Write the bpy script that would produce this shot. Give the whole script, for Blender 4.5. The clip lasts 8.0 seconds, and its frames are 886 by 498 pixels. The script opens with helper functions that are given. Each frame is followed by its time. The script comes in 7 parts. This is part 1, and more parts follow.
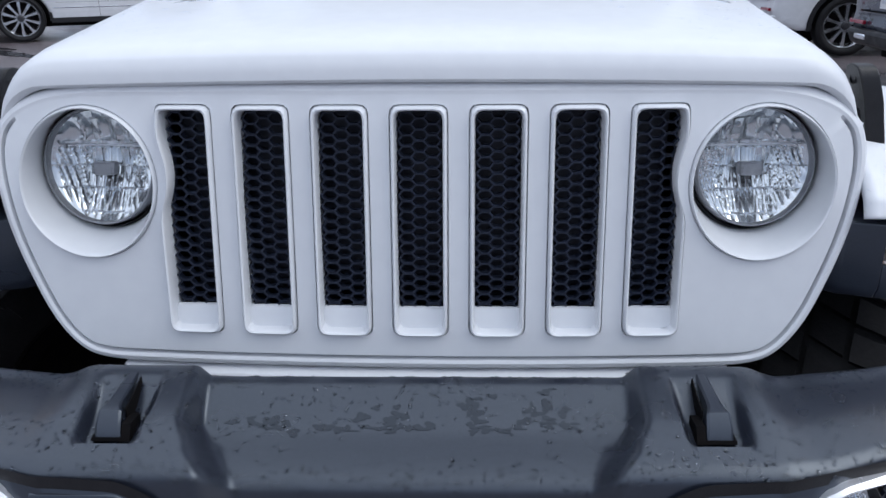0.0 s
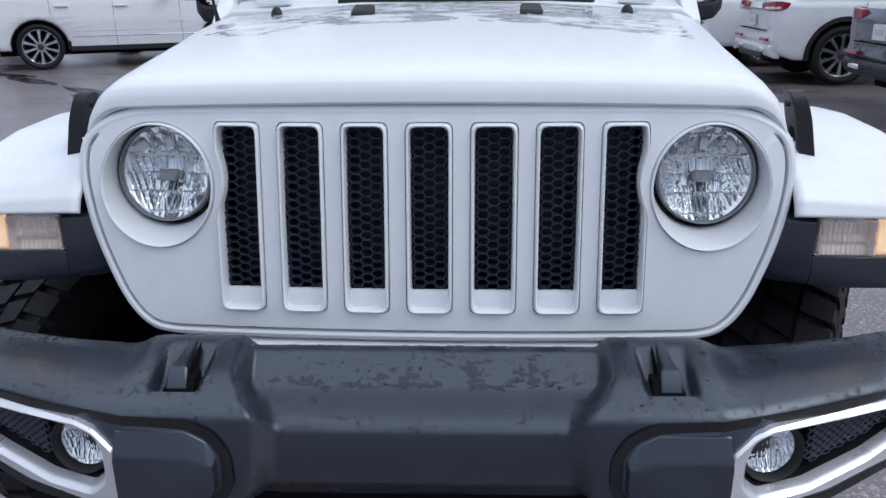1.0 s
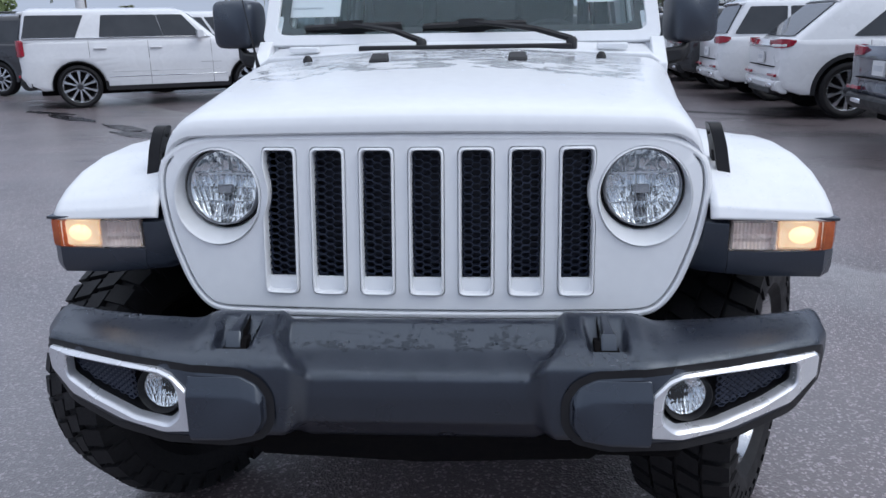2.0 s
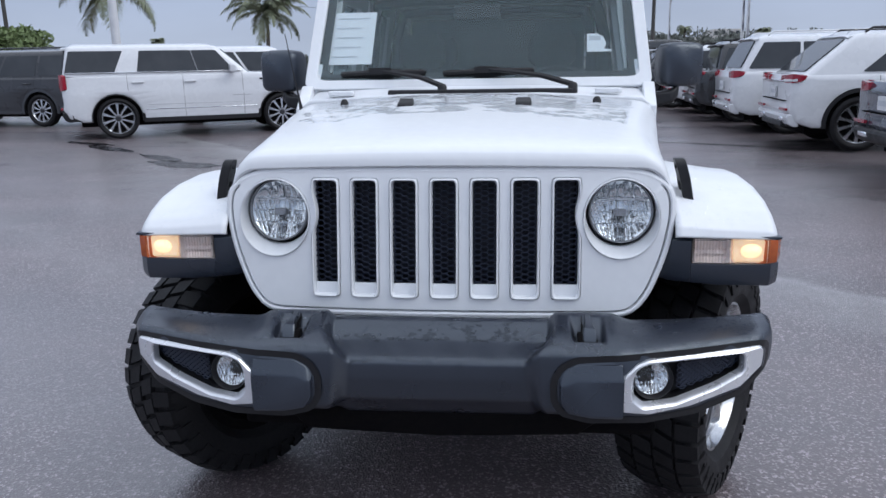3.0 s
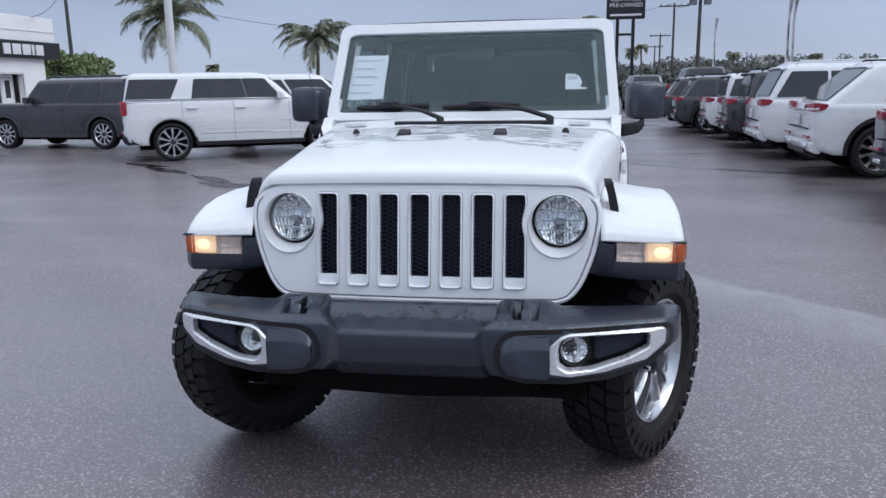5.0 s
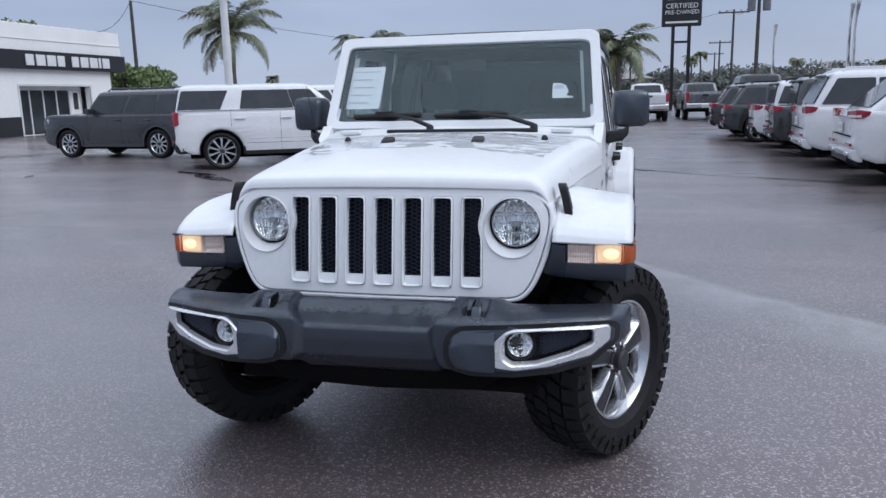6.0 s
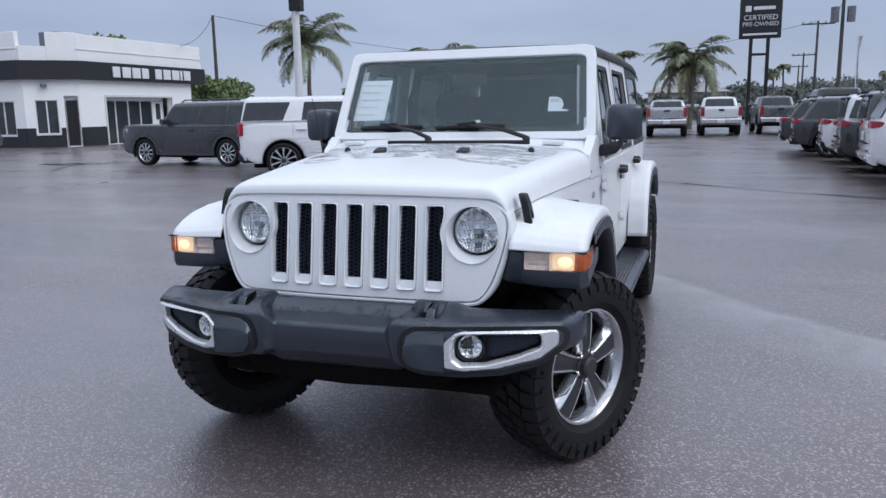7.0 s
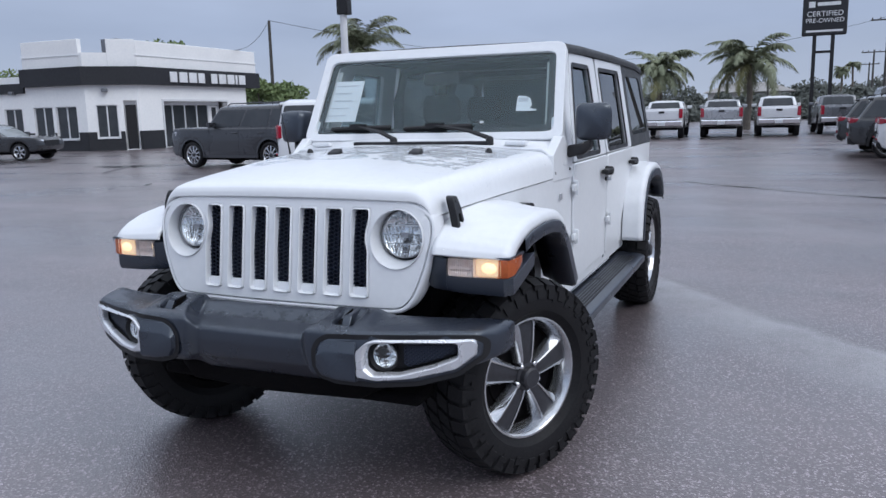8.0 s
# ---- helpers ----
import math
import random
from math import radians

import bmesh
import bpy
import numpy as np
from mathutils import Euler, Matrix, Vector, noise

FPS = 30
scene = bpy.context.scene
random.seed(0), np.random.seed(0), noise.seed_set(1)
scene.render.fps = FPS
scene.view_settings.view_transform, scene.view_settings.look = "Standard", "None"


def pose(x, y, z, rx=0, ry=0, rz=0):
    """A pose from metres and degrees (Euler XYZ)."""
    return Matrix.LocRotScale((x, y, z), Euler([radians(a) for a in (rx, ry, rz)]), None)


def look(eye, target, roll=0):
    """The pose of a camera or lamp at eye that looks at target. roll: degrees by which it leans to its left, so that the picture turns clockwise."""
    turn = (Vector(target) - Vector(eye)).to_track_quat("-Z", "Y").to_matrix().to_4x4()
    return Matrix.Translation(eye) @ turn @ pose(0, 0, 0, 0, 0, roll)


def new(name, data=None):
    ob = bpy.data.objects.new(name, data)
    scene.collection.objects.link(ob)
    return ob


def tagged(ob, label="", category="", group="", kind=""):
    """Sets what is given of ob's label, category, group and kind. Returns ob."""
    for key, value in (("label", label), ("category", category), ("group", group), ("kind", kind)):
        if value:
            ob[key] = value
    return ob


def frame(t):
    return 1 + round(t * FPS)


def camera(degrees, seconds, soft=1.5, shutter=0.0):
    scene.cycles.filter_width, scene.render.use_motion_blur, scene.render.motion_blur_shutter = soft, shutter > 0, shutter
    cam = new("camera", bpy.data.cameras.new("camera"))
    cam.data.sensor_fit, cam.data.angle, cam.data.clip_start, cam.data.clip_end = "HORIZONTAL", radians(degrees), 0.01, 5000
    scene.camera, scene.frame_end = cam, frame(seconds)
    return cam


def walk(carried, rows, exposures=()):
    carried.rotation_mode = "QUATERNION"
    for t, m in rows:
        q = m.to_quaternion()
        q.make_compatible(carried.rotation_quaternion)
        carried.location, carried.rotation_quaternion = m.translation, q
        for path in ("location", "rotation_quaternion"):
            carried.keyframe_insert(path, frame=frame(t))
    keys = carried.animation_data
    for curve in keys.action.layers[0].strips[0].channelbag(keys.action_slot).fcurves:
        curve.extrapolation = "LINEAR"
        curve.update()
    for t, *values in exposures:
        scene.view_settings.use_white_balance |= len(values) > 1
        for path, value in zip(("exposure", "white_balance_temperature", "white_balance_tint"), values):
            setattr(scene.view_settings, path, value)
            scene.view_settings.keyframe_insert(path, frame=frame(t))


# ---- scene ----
cam = camera(59.6, 8.0)
PATH = [
    (0, (0.063, -0.76, 1.318), (0.01, 1.112, 0.615), -0.6),
    (0.5, (0.054, -0.872, 1.333), (0.001, 1.01, 0.658), -0.5),
    (1, (0.071, -1.007, 1.345), (0.002, 0.887, 0.707), -0.5),
    (2.5, (0.178, -1.62, 1.414), (0.02, 0.308, 0.903), -1.1),
    (3, (0.197, -1.805, 1.448), (0.013, 0.129, 0.971), -1.0),
    (3.5, (0.266, -1.935, 1.479), (0.059, 0.003, 1.028), -0.8),
    (4, (0.344, -2.073, 1.489), (0.114, -0.134, 1.055), -0.5),
    (4.5, (0.39, -2.239, 1.499), (0.133, -0.301, 1.075), -0.6),
    (6, (0.871, -2.463, 1.494), (0.428, -0.551, 1.105), -1.3),
    (6.5, (1.077, -2.469, 1.482), (0.543, -0.578, 1.11), -1.1),
    (7, (1.306, -2.491, 1.488), (0.684, -0.624, 1.133), -1.0),
    (7.5, (1.538, -2.388, 1.481), (0.838, -0.547, 1.134), -1.0),
    (8, (1.736, -2.214, 1.469), (0.974, -0.398, 1.122), -1.4),
]
walk(cam, [(t, look(eye, target, roll)) for t, eye, target, roll in PATH])

# ---- world and light: overcast sky ----
world = bpy.data.worlds.new("overcast_sky")
scene.world = world
world.use_nodes = True
wn, wl = world.node_tree.nodes, world.node_tree.links
wn.clear()
w_out = wn.new("ShaderNodeOutputWorld")
w_bg = wn.new("ShaderNodeBackground")
w_sky = wn.new("ShaderNodeTexSky")
w_sky.sky_type = "NISHITA"
w_sky.sun_disc = False
w_sky.sun_elevation, w_sky.sun_rotation = radians(47), radians(104)
w_sky.air_density, w_sky.dust_density = 1.0, 2.0
w_geo = wn.new("ShaderNodeTexCoord")
w_sep = wn.new("ShaderNodeSeparateXYZ")
wl.new(w_geo.outputs["Generated"], w_sep.inputs[0])
w_ramp = wn.new("ShaderNodeValToRGB")
w_ramp.color_ramp.elements[0].position = 0.0
w_ramp.color_ramp.elements[0].color = (0.50, 0.585, 0.75, 1)
w_ramp.color_ramp.elements[1].position = 1.0
w_ramp.color_ramp.elements[1].color = (1.25, 1.37, 1.60, 1)
for at, col in ((0.035, (0.45, 0.53, 0.70, 1)), (0.10, (0.39, 0.472, 0.66, 1)), (0.22, (0.49, 0.575, 0.77, 1)), (0.5, (0.90, 1.01, 1.24, 1))):
    w_ramp.color_ramp.elements.new(at).color = col
wl.new(w_sep.outputs["Z"], w_ramp.inputs[0])
w_map = wn.new("ShaderNodeMapping")
w_map.inputs["Scale"].default_value = (1.0, 1.0, 3.5)
wl.new(w_geo.outputs["Generated"], w_map.inputs[0])
w_noise = wn.new("ShaderNodeTexNoise")
w_noise.inputs["Scale"].default_value, w_noise.inputs["Detail"].default_value = 2.2, 5.0
wl.new(w_map.outputs[0], w_noise.inputs["Vector"])
w_mr = wn.new("ShaderNodeMapRange")
w_mr.inputs["From Min"].default_value, w_mr.inputs["From Max"].default_value = 0.3, 0.7
w_mr.inputs["To Min"].default_value, w_mr.inputs["To Max"].default_value = 0.88, 1.12
wl.new(w_noise.outputs["Fac"], w_mr.inputs["Value"])
w_cloud = wn.new("ShaderNodeVectorMath")
w_cloud.operation = "SCALE"
wl.new(w_ramp.outputs[0], w_cloud.inputs[0])
wl.new(w_mr.outputs[0], w_cloud.inputs["Scale"])
SKY_GAIN = 9.0
w_gain = wn.new("ShaderNodeVectorMath")
w_gain.operation = "SCALE"
w_gain.inputs["Scale"].default_value = SKY_GAIN
wl.new(w_cloud.outputs[0], w_gain.inputs[0])
w_mix = wn.new("ShaderNodeMix")
w_mix.data_type = "RGBA"
w_mix.inputs[0].default_value = 0.94
wl.new(w_sky.outputs[0], w_mix.inputs[6])
wl.new(w_gain.outputs[0], w_mix.inputs[7])
wl.new(w_mix.outputs[2], w_bg.inputs["Color"])
w_bg.inputs["Strength"].default_value = 0.11
wl.new(w_bg.outputs[0], w_out.inputs[0])

sun = new("sun", bpy.data.lights.new("sun", "SUN"))
sun.data.energy, sun.data.angle, sun.data.color = 1.1, radians(40), (0.98, 0.99, 1.0)
sun.matrix_world = look((0, 0, 22), (-20, 5, 0))

# ---- materials ----
def surface(name, base, other=None, scale=4.0, fine=60.0, rough=0.5, rough_var=0.1, bump=0.0, bump_scale=200.0,
            metal=0.0, coat=0.0, spec=0.5, mix=1.0, random=0.0, emit=None, emit_power=0.0, trans=0.0, ior=1.45, bump_dist=0.002, coat_rough=None, spec_tint=(1, 1, 1)):
    m = bpy.data.materials.new(name)
    m.use_nodes = True
    n, l = m.node_tree.nodes, m.node_tree.links
    b = n["Principled BSDF"]
    tc = n.new("ShaderNodeTexCoord")
    n1, n2 = n.new("ShaderNodeTexNoise"), n.new("ShaderNodeTexNoise")
    n1.inputs["Scale"].default_value, n1.inputs["Detail"].default_value = scale, 4.0
    n2.inputs["Scale"].default_value, n2.inputs["Detail"].default_value = fine, 3.0
    for k in (n1, n2):
        l.new(tc.outputs["Object"], k.inputs["Vector"])
    other = other or tuple(c * 0.85 for c in base)
    add = n.new("ShaderNodeMath")
    add.operation = "MULTIPLY_ADD"
    add.inputs[1].default_value = 0.5
    half = n.new("ShaderNodeMath")
    half.operation = "MULTIPLY"
    half.inputs[1].default_value = 0.5
    l.new(n2.outputs["Fac"], half.inputs[0])
    l.new(n1.outputs["Fac"], add.inputs[0])
    l.new(half.outputs[0], add.inputs[2])
    mr = n.new("ShaderNodeMapRange")
    mr.inputs["From Min"].default_value, mr.inputs["From Max"].default_value = 0.36, 0.64
    mr.inputs["To Max"].default_value = mix
    l.new(add.outputs[0], mr.inputs["Value"])
    cm = n.new("ShaderNodeMix")
    cm.data_type = "RGBA"
    cm.inputs[6].default_value, cm.inputs[7].default_value = (*base, 1), (*other, 1)
    l.new(mr.outputs[0], cm.inputs[0])
    colour = cm.outputs[2]
    if random:
        oi, hs = n.new("ShaderNodeObjectInfo"), n.new("ShaderNodeHueSaturation")
        rr = n.new("ShaderNodeMapRange")
        rr.inputs["To Min"].default_value, rr.inputs["To Max"].default_value = 1 - random, 1 + random
        l.new(oi.outputs["Random"], rr.inputs["Value"])
        l.new(rr.outputs[0], hs.inputs["Value"])
        l.new(colour, hs.inputs["Color"])
        colour = hs.outputs[0]
    l.new(colour, b.inputs["Base Color"])
    rm = n.new("ShaderNodeMapRange")
    rm.inputs["From Min"].default_value, rm.inputs["From Max"].default_value = 0.3, 0.7
    rm.inputs["To Min"].default_value, rm.inputs["To Max"].default_value = max(0.0, rough - rough_var), min(1.0, rough + rough_var)
    l.new(n1.outputs["Fac"], rm.inputs["Value"])
    l.new(rm.outputs[0], b.inputs["Roughness"])
    b.inputs["Metallic"].default_value = metal
    b.inputs["Specular IOR Level"].default_value = spec
    b.inputs["Specular Tint"].default_value = (*spec_tint, 1)
    b.inputs["Coat Weight"].default_value = coat
    b.inputs["Coat Roughness"].default_value = coat_rough or (0.04 if rough < 0.35 else 0.14)
    b.inputs["Transmission Weight"].default_value = trans
    b.inputs["IOR"].default_value = ior
    if emit:
        b.inputs["Emission Color"].default_value = (*emit, 1)
        b.inputs["Emission Strength"].default_value = emit_power
    if bump:
        nb, bp = n.new("ShaderNodeTexNoise"), n.new("ShaderNodeBump")
        nb.inputs["Scale"].default_value, nb.inputs["Detail"].default_value = bump_scale, 2.0
        l.new(tc.outputs["Object"], nb.inputs["Vector"])
        l.new(nb.outputs["Fac"], bp.inputs["Height"])
        bp.inputs["Strength"].default_value, bp.inputs["Distance"].default_value = bump, bump_dist
        l.new(bp.outputs[0], b.inputs["Normal"])
    return m


def clear_glass(name, tint=(1, 1, 1), rough=0.0, ior=1.5, sheen=(1, 1, 1)):
    """Thin glass: mostly see-through, with real reflections."""
    m = bpy.data.materials.new(name)
    m.use_nodes = True
    n, l = m.node_tree.nodes, m.node_tree.links
    n.clear()
    out, mx = n.new("ShaderNodeOutputMaterial"), n.new("ShaderNodeMixShader")
    tr, gl, lw = n.new("ShaderNodeBsdfTransparent"), n.new("ShaderNodeBsdfGlossy"), n.new("ShaderNodeLayerWeight")
    pw, sc = n.new("ShaderNodeMath"), n.new("ShaderNodeMath")
    tr.inputs[0].default_value = (*tint, 1)
    gl.inputs["Roughness"].default_value = rough
    gl.inputs["Color"].default_value = (*sheen, 1)
    pw.operation, sc.operation = "POWER", "MULTIPLY_ADD"
    pw.inputs[1].default_value = 5.0
    f0 = ((ior - 1) / (ior + 1)) ** 2
    sc.inputs[1].default_value, sc.inputs[2].default_value = 1 - f0, f0
    l.new(lw.outputs["Facing"], pw.inputs[0])
    l.new(pw.outputs[0], sc.inputs[0])
    l.new(sc.outputs[0], mx.inputs[0])
    l.new(tr.outputs[0], mx.inputs[1])
    l.new(gl.outputs[0], mx.inputs[2])
    l.new(mx.outputs[0], out.inputs[0])
    return m


WHITE = surface("white_paint", (0.755, 0.77, 0.79), (0.715, 0.73, 0.755), scale=2.0, fine=30, rough=0.40, rough_var=0.06, coat=0.25, spec=0.35)
PLASTIC = surface("grey_plastic", (0.013, 0.016, 0.025), (0.020, 0.0235, 0.035), scale=5, fine=260, rough=0.30, rough_var=0.06, spec=0.95, spec_tint=(0.82, 0.91, 1.0), ior=1.5, bump=0.14, bump_scale=900, bump_dist=0.0006)
BLACK = surface("black_plastic", (0.007, 0.007, 0.009), (0.013, 0.013, 0.015), scale=8, rough=0.5, bump=0.2, bump_scale=400)
MESH = surface("black_grille_mesh", (0.019, 0.026, 0.047), (0.026, 0.034, 0.058), rough=0.45, rough_var=0.1)
RADIATOR = surface("radiator_fins", (0.008, 0.011, 0.022), (0.012, 0.016, 0.030), scale=20, fine=200, rough=0.5)
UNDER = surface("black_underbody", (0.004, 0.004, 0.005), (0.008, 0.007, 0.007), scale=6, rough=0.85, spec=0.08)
RUBBER = surface("tyre_rubber", (0.009, 0.009, 0.0105), (0.016, 0.0155, 0.017), scale=14, fine=120, rough=0.6, rough_var=0.1, bump=0.3, bump_scale=250, spec=0.25)
ALLOY = surface("machined_alloy", (0.60, 0.61, 0.63), (0.46, 0.47, 0.49), scale=9, fine=200, rough=0.20, rough_var=0.08, metal=0.9)
ALLOY_DARK = surface("grey_alloy", (0.028, 0.028, 0.033), (0.042, 0.042, 0.049), scale=9, rough=0.42, metal=0.1)
SATIN = surface("satin_silver", (0.74, 0.75, 0.78), (0.66, 0.67, 0.70), scale=12, fine=300, rough=0.30, metal=0.65)
CHROME = surface("chrome", (0.82, 0.83, 0.85), (0.74, 0.75, 0.77), scale=25, fine=90, rough=0.08, rough_var=0.05, metal=1.0)
RING_GREY = surface("frosted_lens_edge", (0.30, 0.31, 0.33), (0.24, 0.25, 0.27), scale=20, rough=0.3, spec=0.6)
SHIELD = surface("smoked_shield", (0.34, 0.345, 0.36), (0.24, 0.245, 0.26), scale=30, rough=0.25)
LENS = clear_glass("clear_lens", (0.96, 0.97, 0.98))
WINDSHIELD = clear_glass("windshield_glass", (0.83, 0.87, 0.88), ior=1.75, sheen=(0.80, 0.97, 1.0))
FRONT_GLASS = clear_glass("clear_side_glass", (0.50, 0.58, 0.60), ior=1.7)
SIDE_GLASS = clear_glass("tinted_side_glass", (0.25, 0.28, 0.29))
PRIVACY = surface("privacy_glass", (0.030, 0.034, 0.040), (0.048, 0.053, 0.060), scale=0.9, fine=2.5, rough=0.06, rough_var=0.03, spec=0.5)
# windscreen glass with the sky's pale reflection put into its base colour
SKY_SCREEN = surface("sky_toned_screen_glass", (0.13, 0.15, 0.155), (0.17, 0.19, 0.195), scale=0.9, fine=2.5, rough=0.06, rough_var=0.03, spec=0.6)
AMBER = surface("amber_lens", (0.62, 0.14, 0.035), (0.5, 0.10, 0.03), scale=30, rough=0.15, trans=0.3)
REFLECT = surface("silvered_reflector", (0.80, 0.82, 0.83), (0.70, 0.72, 0.73), scale=40, rough=0.10, rough_var=0.04, metal=1.0)
BACKING = surface("signal_backing", (0.93, 0.87, 0.85), (0.84, 0.76, 0.73), scale=60, rough=0.35, metal=0.15)
SIGNAL_LENS = surface("signal_frosted_lens", (0.98, 0.93, 0.91), (0.95, 0.88, 0.86), scale=25, rough=0.24, rough_var=0.05, trans=1.0, ior=1.4)
WATER = surface("water", (0.95, 0.97, 1.0), (0.92, 0.95, 0.98), rough=0.02, rough_var=0.01, trans=1.0, ior=1.33)
WATER_FILM = clear_glass("water_film", (0.962, 0.968, 0.975), 0.05, ior=1.36)
WET = surface("wet_film", (0.008, 0.010, 0.016), (0.012, 0.015, 0.022), scale=60, rough=0.30, rough_var=0.08, spec=0.75, spec_tint=(0.82, 0.91, 1.0))
LIT_CHAMBER = surface("lit_signal_chamber", (0.95, 0.80, 0.62), (0.8, 0.6, 0.42), scale=40, rough=0.4, emit=(1.0, 0.72, 0.44), emit_power=0.50)
BULB = surface("lit_bulb", (1.0, 0.80, 0.55), rough=0.3, emit=(1.0, 0.76, 0.44), emit_power=1.15)
PAPER = surface("white_paper", (0.80, 0.82, 0.84), (0.74, 0.76, 0.78), scale=5, rough=0.7)
TRIM_GREY = surface("pale_trim", (0.52, 0.56, 0.55), (0.45, 0.49, 0.48), scale=9, rough=0.6)
PRINT = surface("grey_print", (0.56, 0.58, 0.62), rough=0.7)
CLOTH = surface("black_cloth", (0.014, 0.014, 0.016), (0.024, 0.024, 0.026), scale=6, fine=18, rough=0.9)
ROOF = surface("black_hardtop", (0.035, 0.037, 0.042), (0.05, 0.053, 0.058), scale=6, fine=250, rough=0.6, bump=0.3, bump_scale=700)
RED = surface("red_lens", (0.36, 0.013, 0.035), (0.24, 0.009, 0.022), scale=12, rough=0.12, coat=0.6)
GREY_PAINT = surface("dark_grey_paint", (0.030, 0.031, 0.036), (0.039, 0.040, 0.046), scale=1.5, rough=0.28, coat=0.6, metal=0.2)
NAVY = surface("navy_paint", (0.018, 0.025, 0.05), (0.024, 0.032, 0.06), scale=1.5, rough=0.25, coat=0.9, metal=0.2)
BLACK_PAINT = surface("black_paint", (0.014, 0.015, 0.018), (0.02, 0.021, 0.025), scale=1.5, rough=0.25, coat=0.9)
SILVER = surface("silver_paint", (0.42, 0.43, 0.45), (0.36, 0.37, 0.39), scale=1.5, rough=0.3, coat=0.7, metal=0.5)
STEEL = surface("steel_grey_paint", (0.16, 0.165, 0.18), (0.13, 0.135, 0.15), scale=1.5, rough=0.3, coat=0.7, metal=0.4)
PEARL = surface("pearl_white_paint", (0.69, 0.70, 0.72), (0.64, 0.65, 0.675), scale=1.0, fine=14, rough=0.28, coat=0.9)
PLATE = surface("plate_white", (0.7, 0.71, 0.73), rough=0.4)
STUCCO = surface("white_stucco", (0.85, 0.85, 0.845), (0.78, 0.785, 0.79), scale=0.6, fine=9, rough=0.85, bump=0.3, bump_scale=60, bump_dist=0.006)
CHARCOAL = surface("charcoal_panel", (0.014, 0.015, 0.019), (0.024, 0.025, 0.030), scale=0.8, fine=12, rough=0.6)
POLE_WHITE = surface("white_pole_paint", (0.68, 0.69, 0.71), (0.58, 0.59, 0.61), scale=3, rough=0.5)
POLE_DARK = surface("dark_pole", (0.05, 0.048, 0.046), (0.09, 0.085, 0.08), scale=4, rough=0.85)
BARK = surface("palm_bark", (0.09, 0.078, 0.066), (0.16, 0.14, 0.12), scale=3, fine=25, rough=0.95, bump=0.6, bump_scale=40, bump_dist=0.02)
FROND = surface("palm_frond", (0.150, 0.175, 0.105), (0.21, 0.225, 0.145), scale=1.2, rough=0.6)
FROND_DRY = surface("dry_palm_frond", (0.20, 0.19, 0.09), (0.15, 0.15, 0.07), scale=1.2, rough=0.8)
LEAF = surface("tree_leaf", (0.10, 0.155, 0.055), (0.17, 0.215, 0.09), scale=0.8, rough=0.6)
# leaf colour greyed, putting the haze of distance into the far trees
LEAF_HAZED = surface("hazed_tree_leaf", (0.075, 0.085, 0.075), (0.115, 0.125, 0.115), scale=0.1, rough=0.8)
BEIGE = surface("pale_wall", (0.60, 0.58, 0.55), (0.52, 0.50, 0.48), scale=0.3, rough=0.9)
TILE_ROOF = surface("grey_tile_roof", (0.30, 0.29, 0.28), (0.24, 0.23, 0.225), scale=0.6, rough=0.9)
SIGN_TEXT = surface("sign_white", (0.75, 0.76, 0.78), rough=0.5)
CABLE = surface("cable_black", (0.03, 0.03, 0.03), rough=0.7)
FLAG = surface("flag_cloth", (0.55, 0.56, 0.58), (0.05, 0.06, 0.09), scale=1.3, fine=2, rough=0.8)


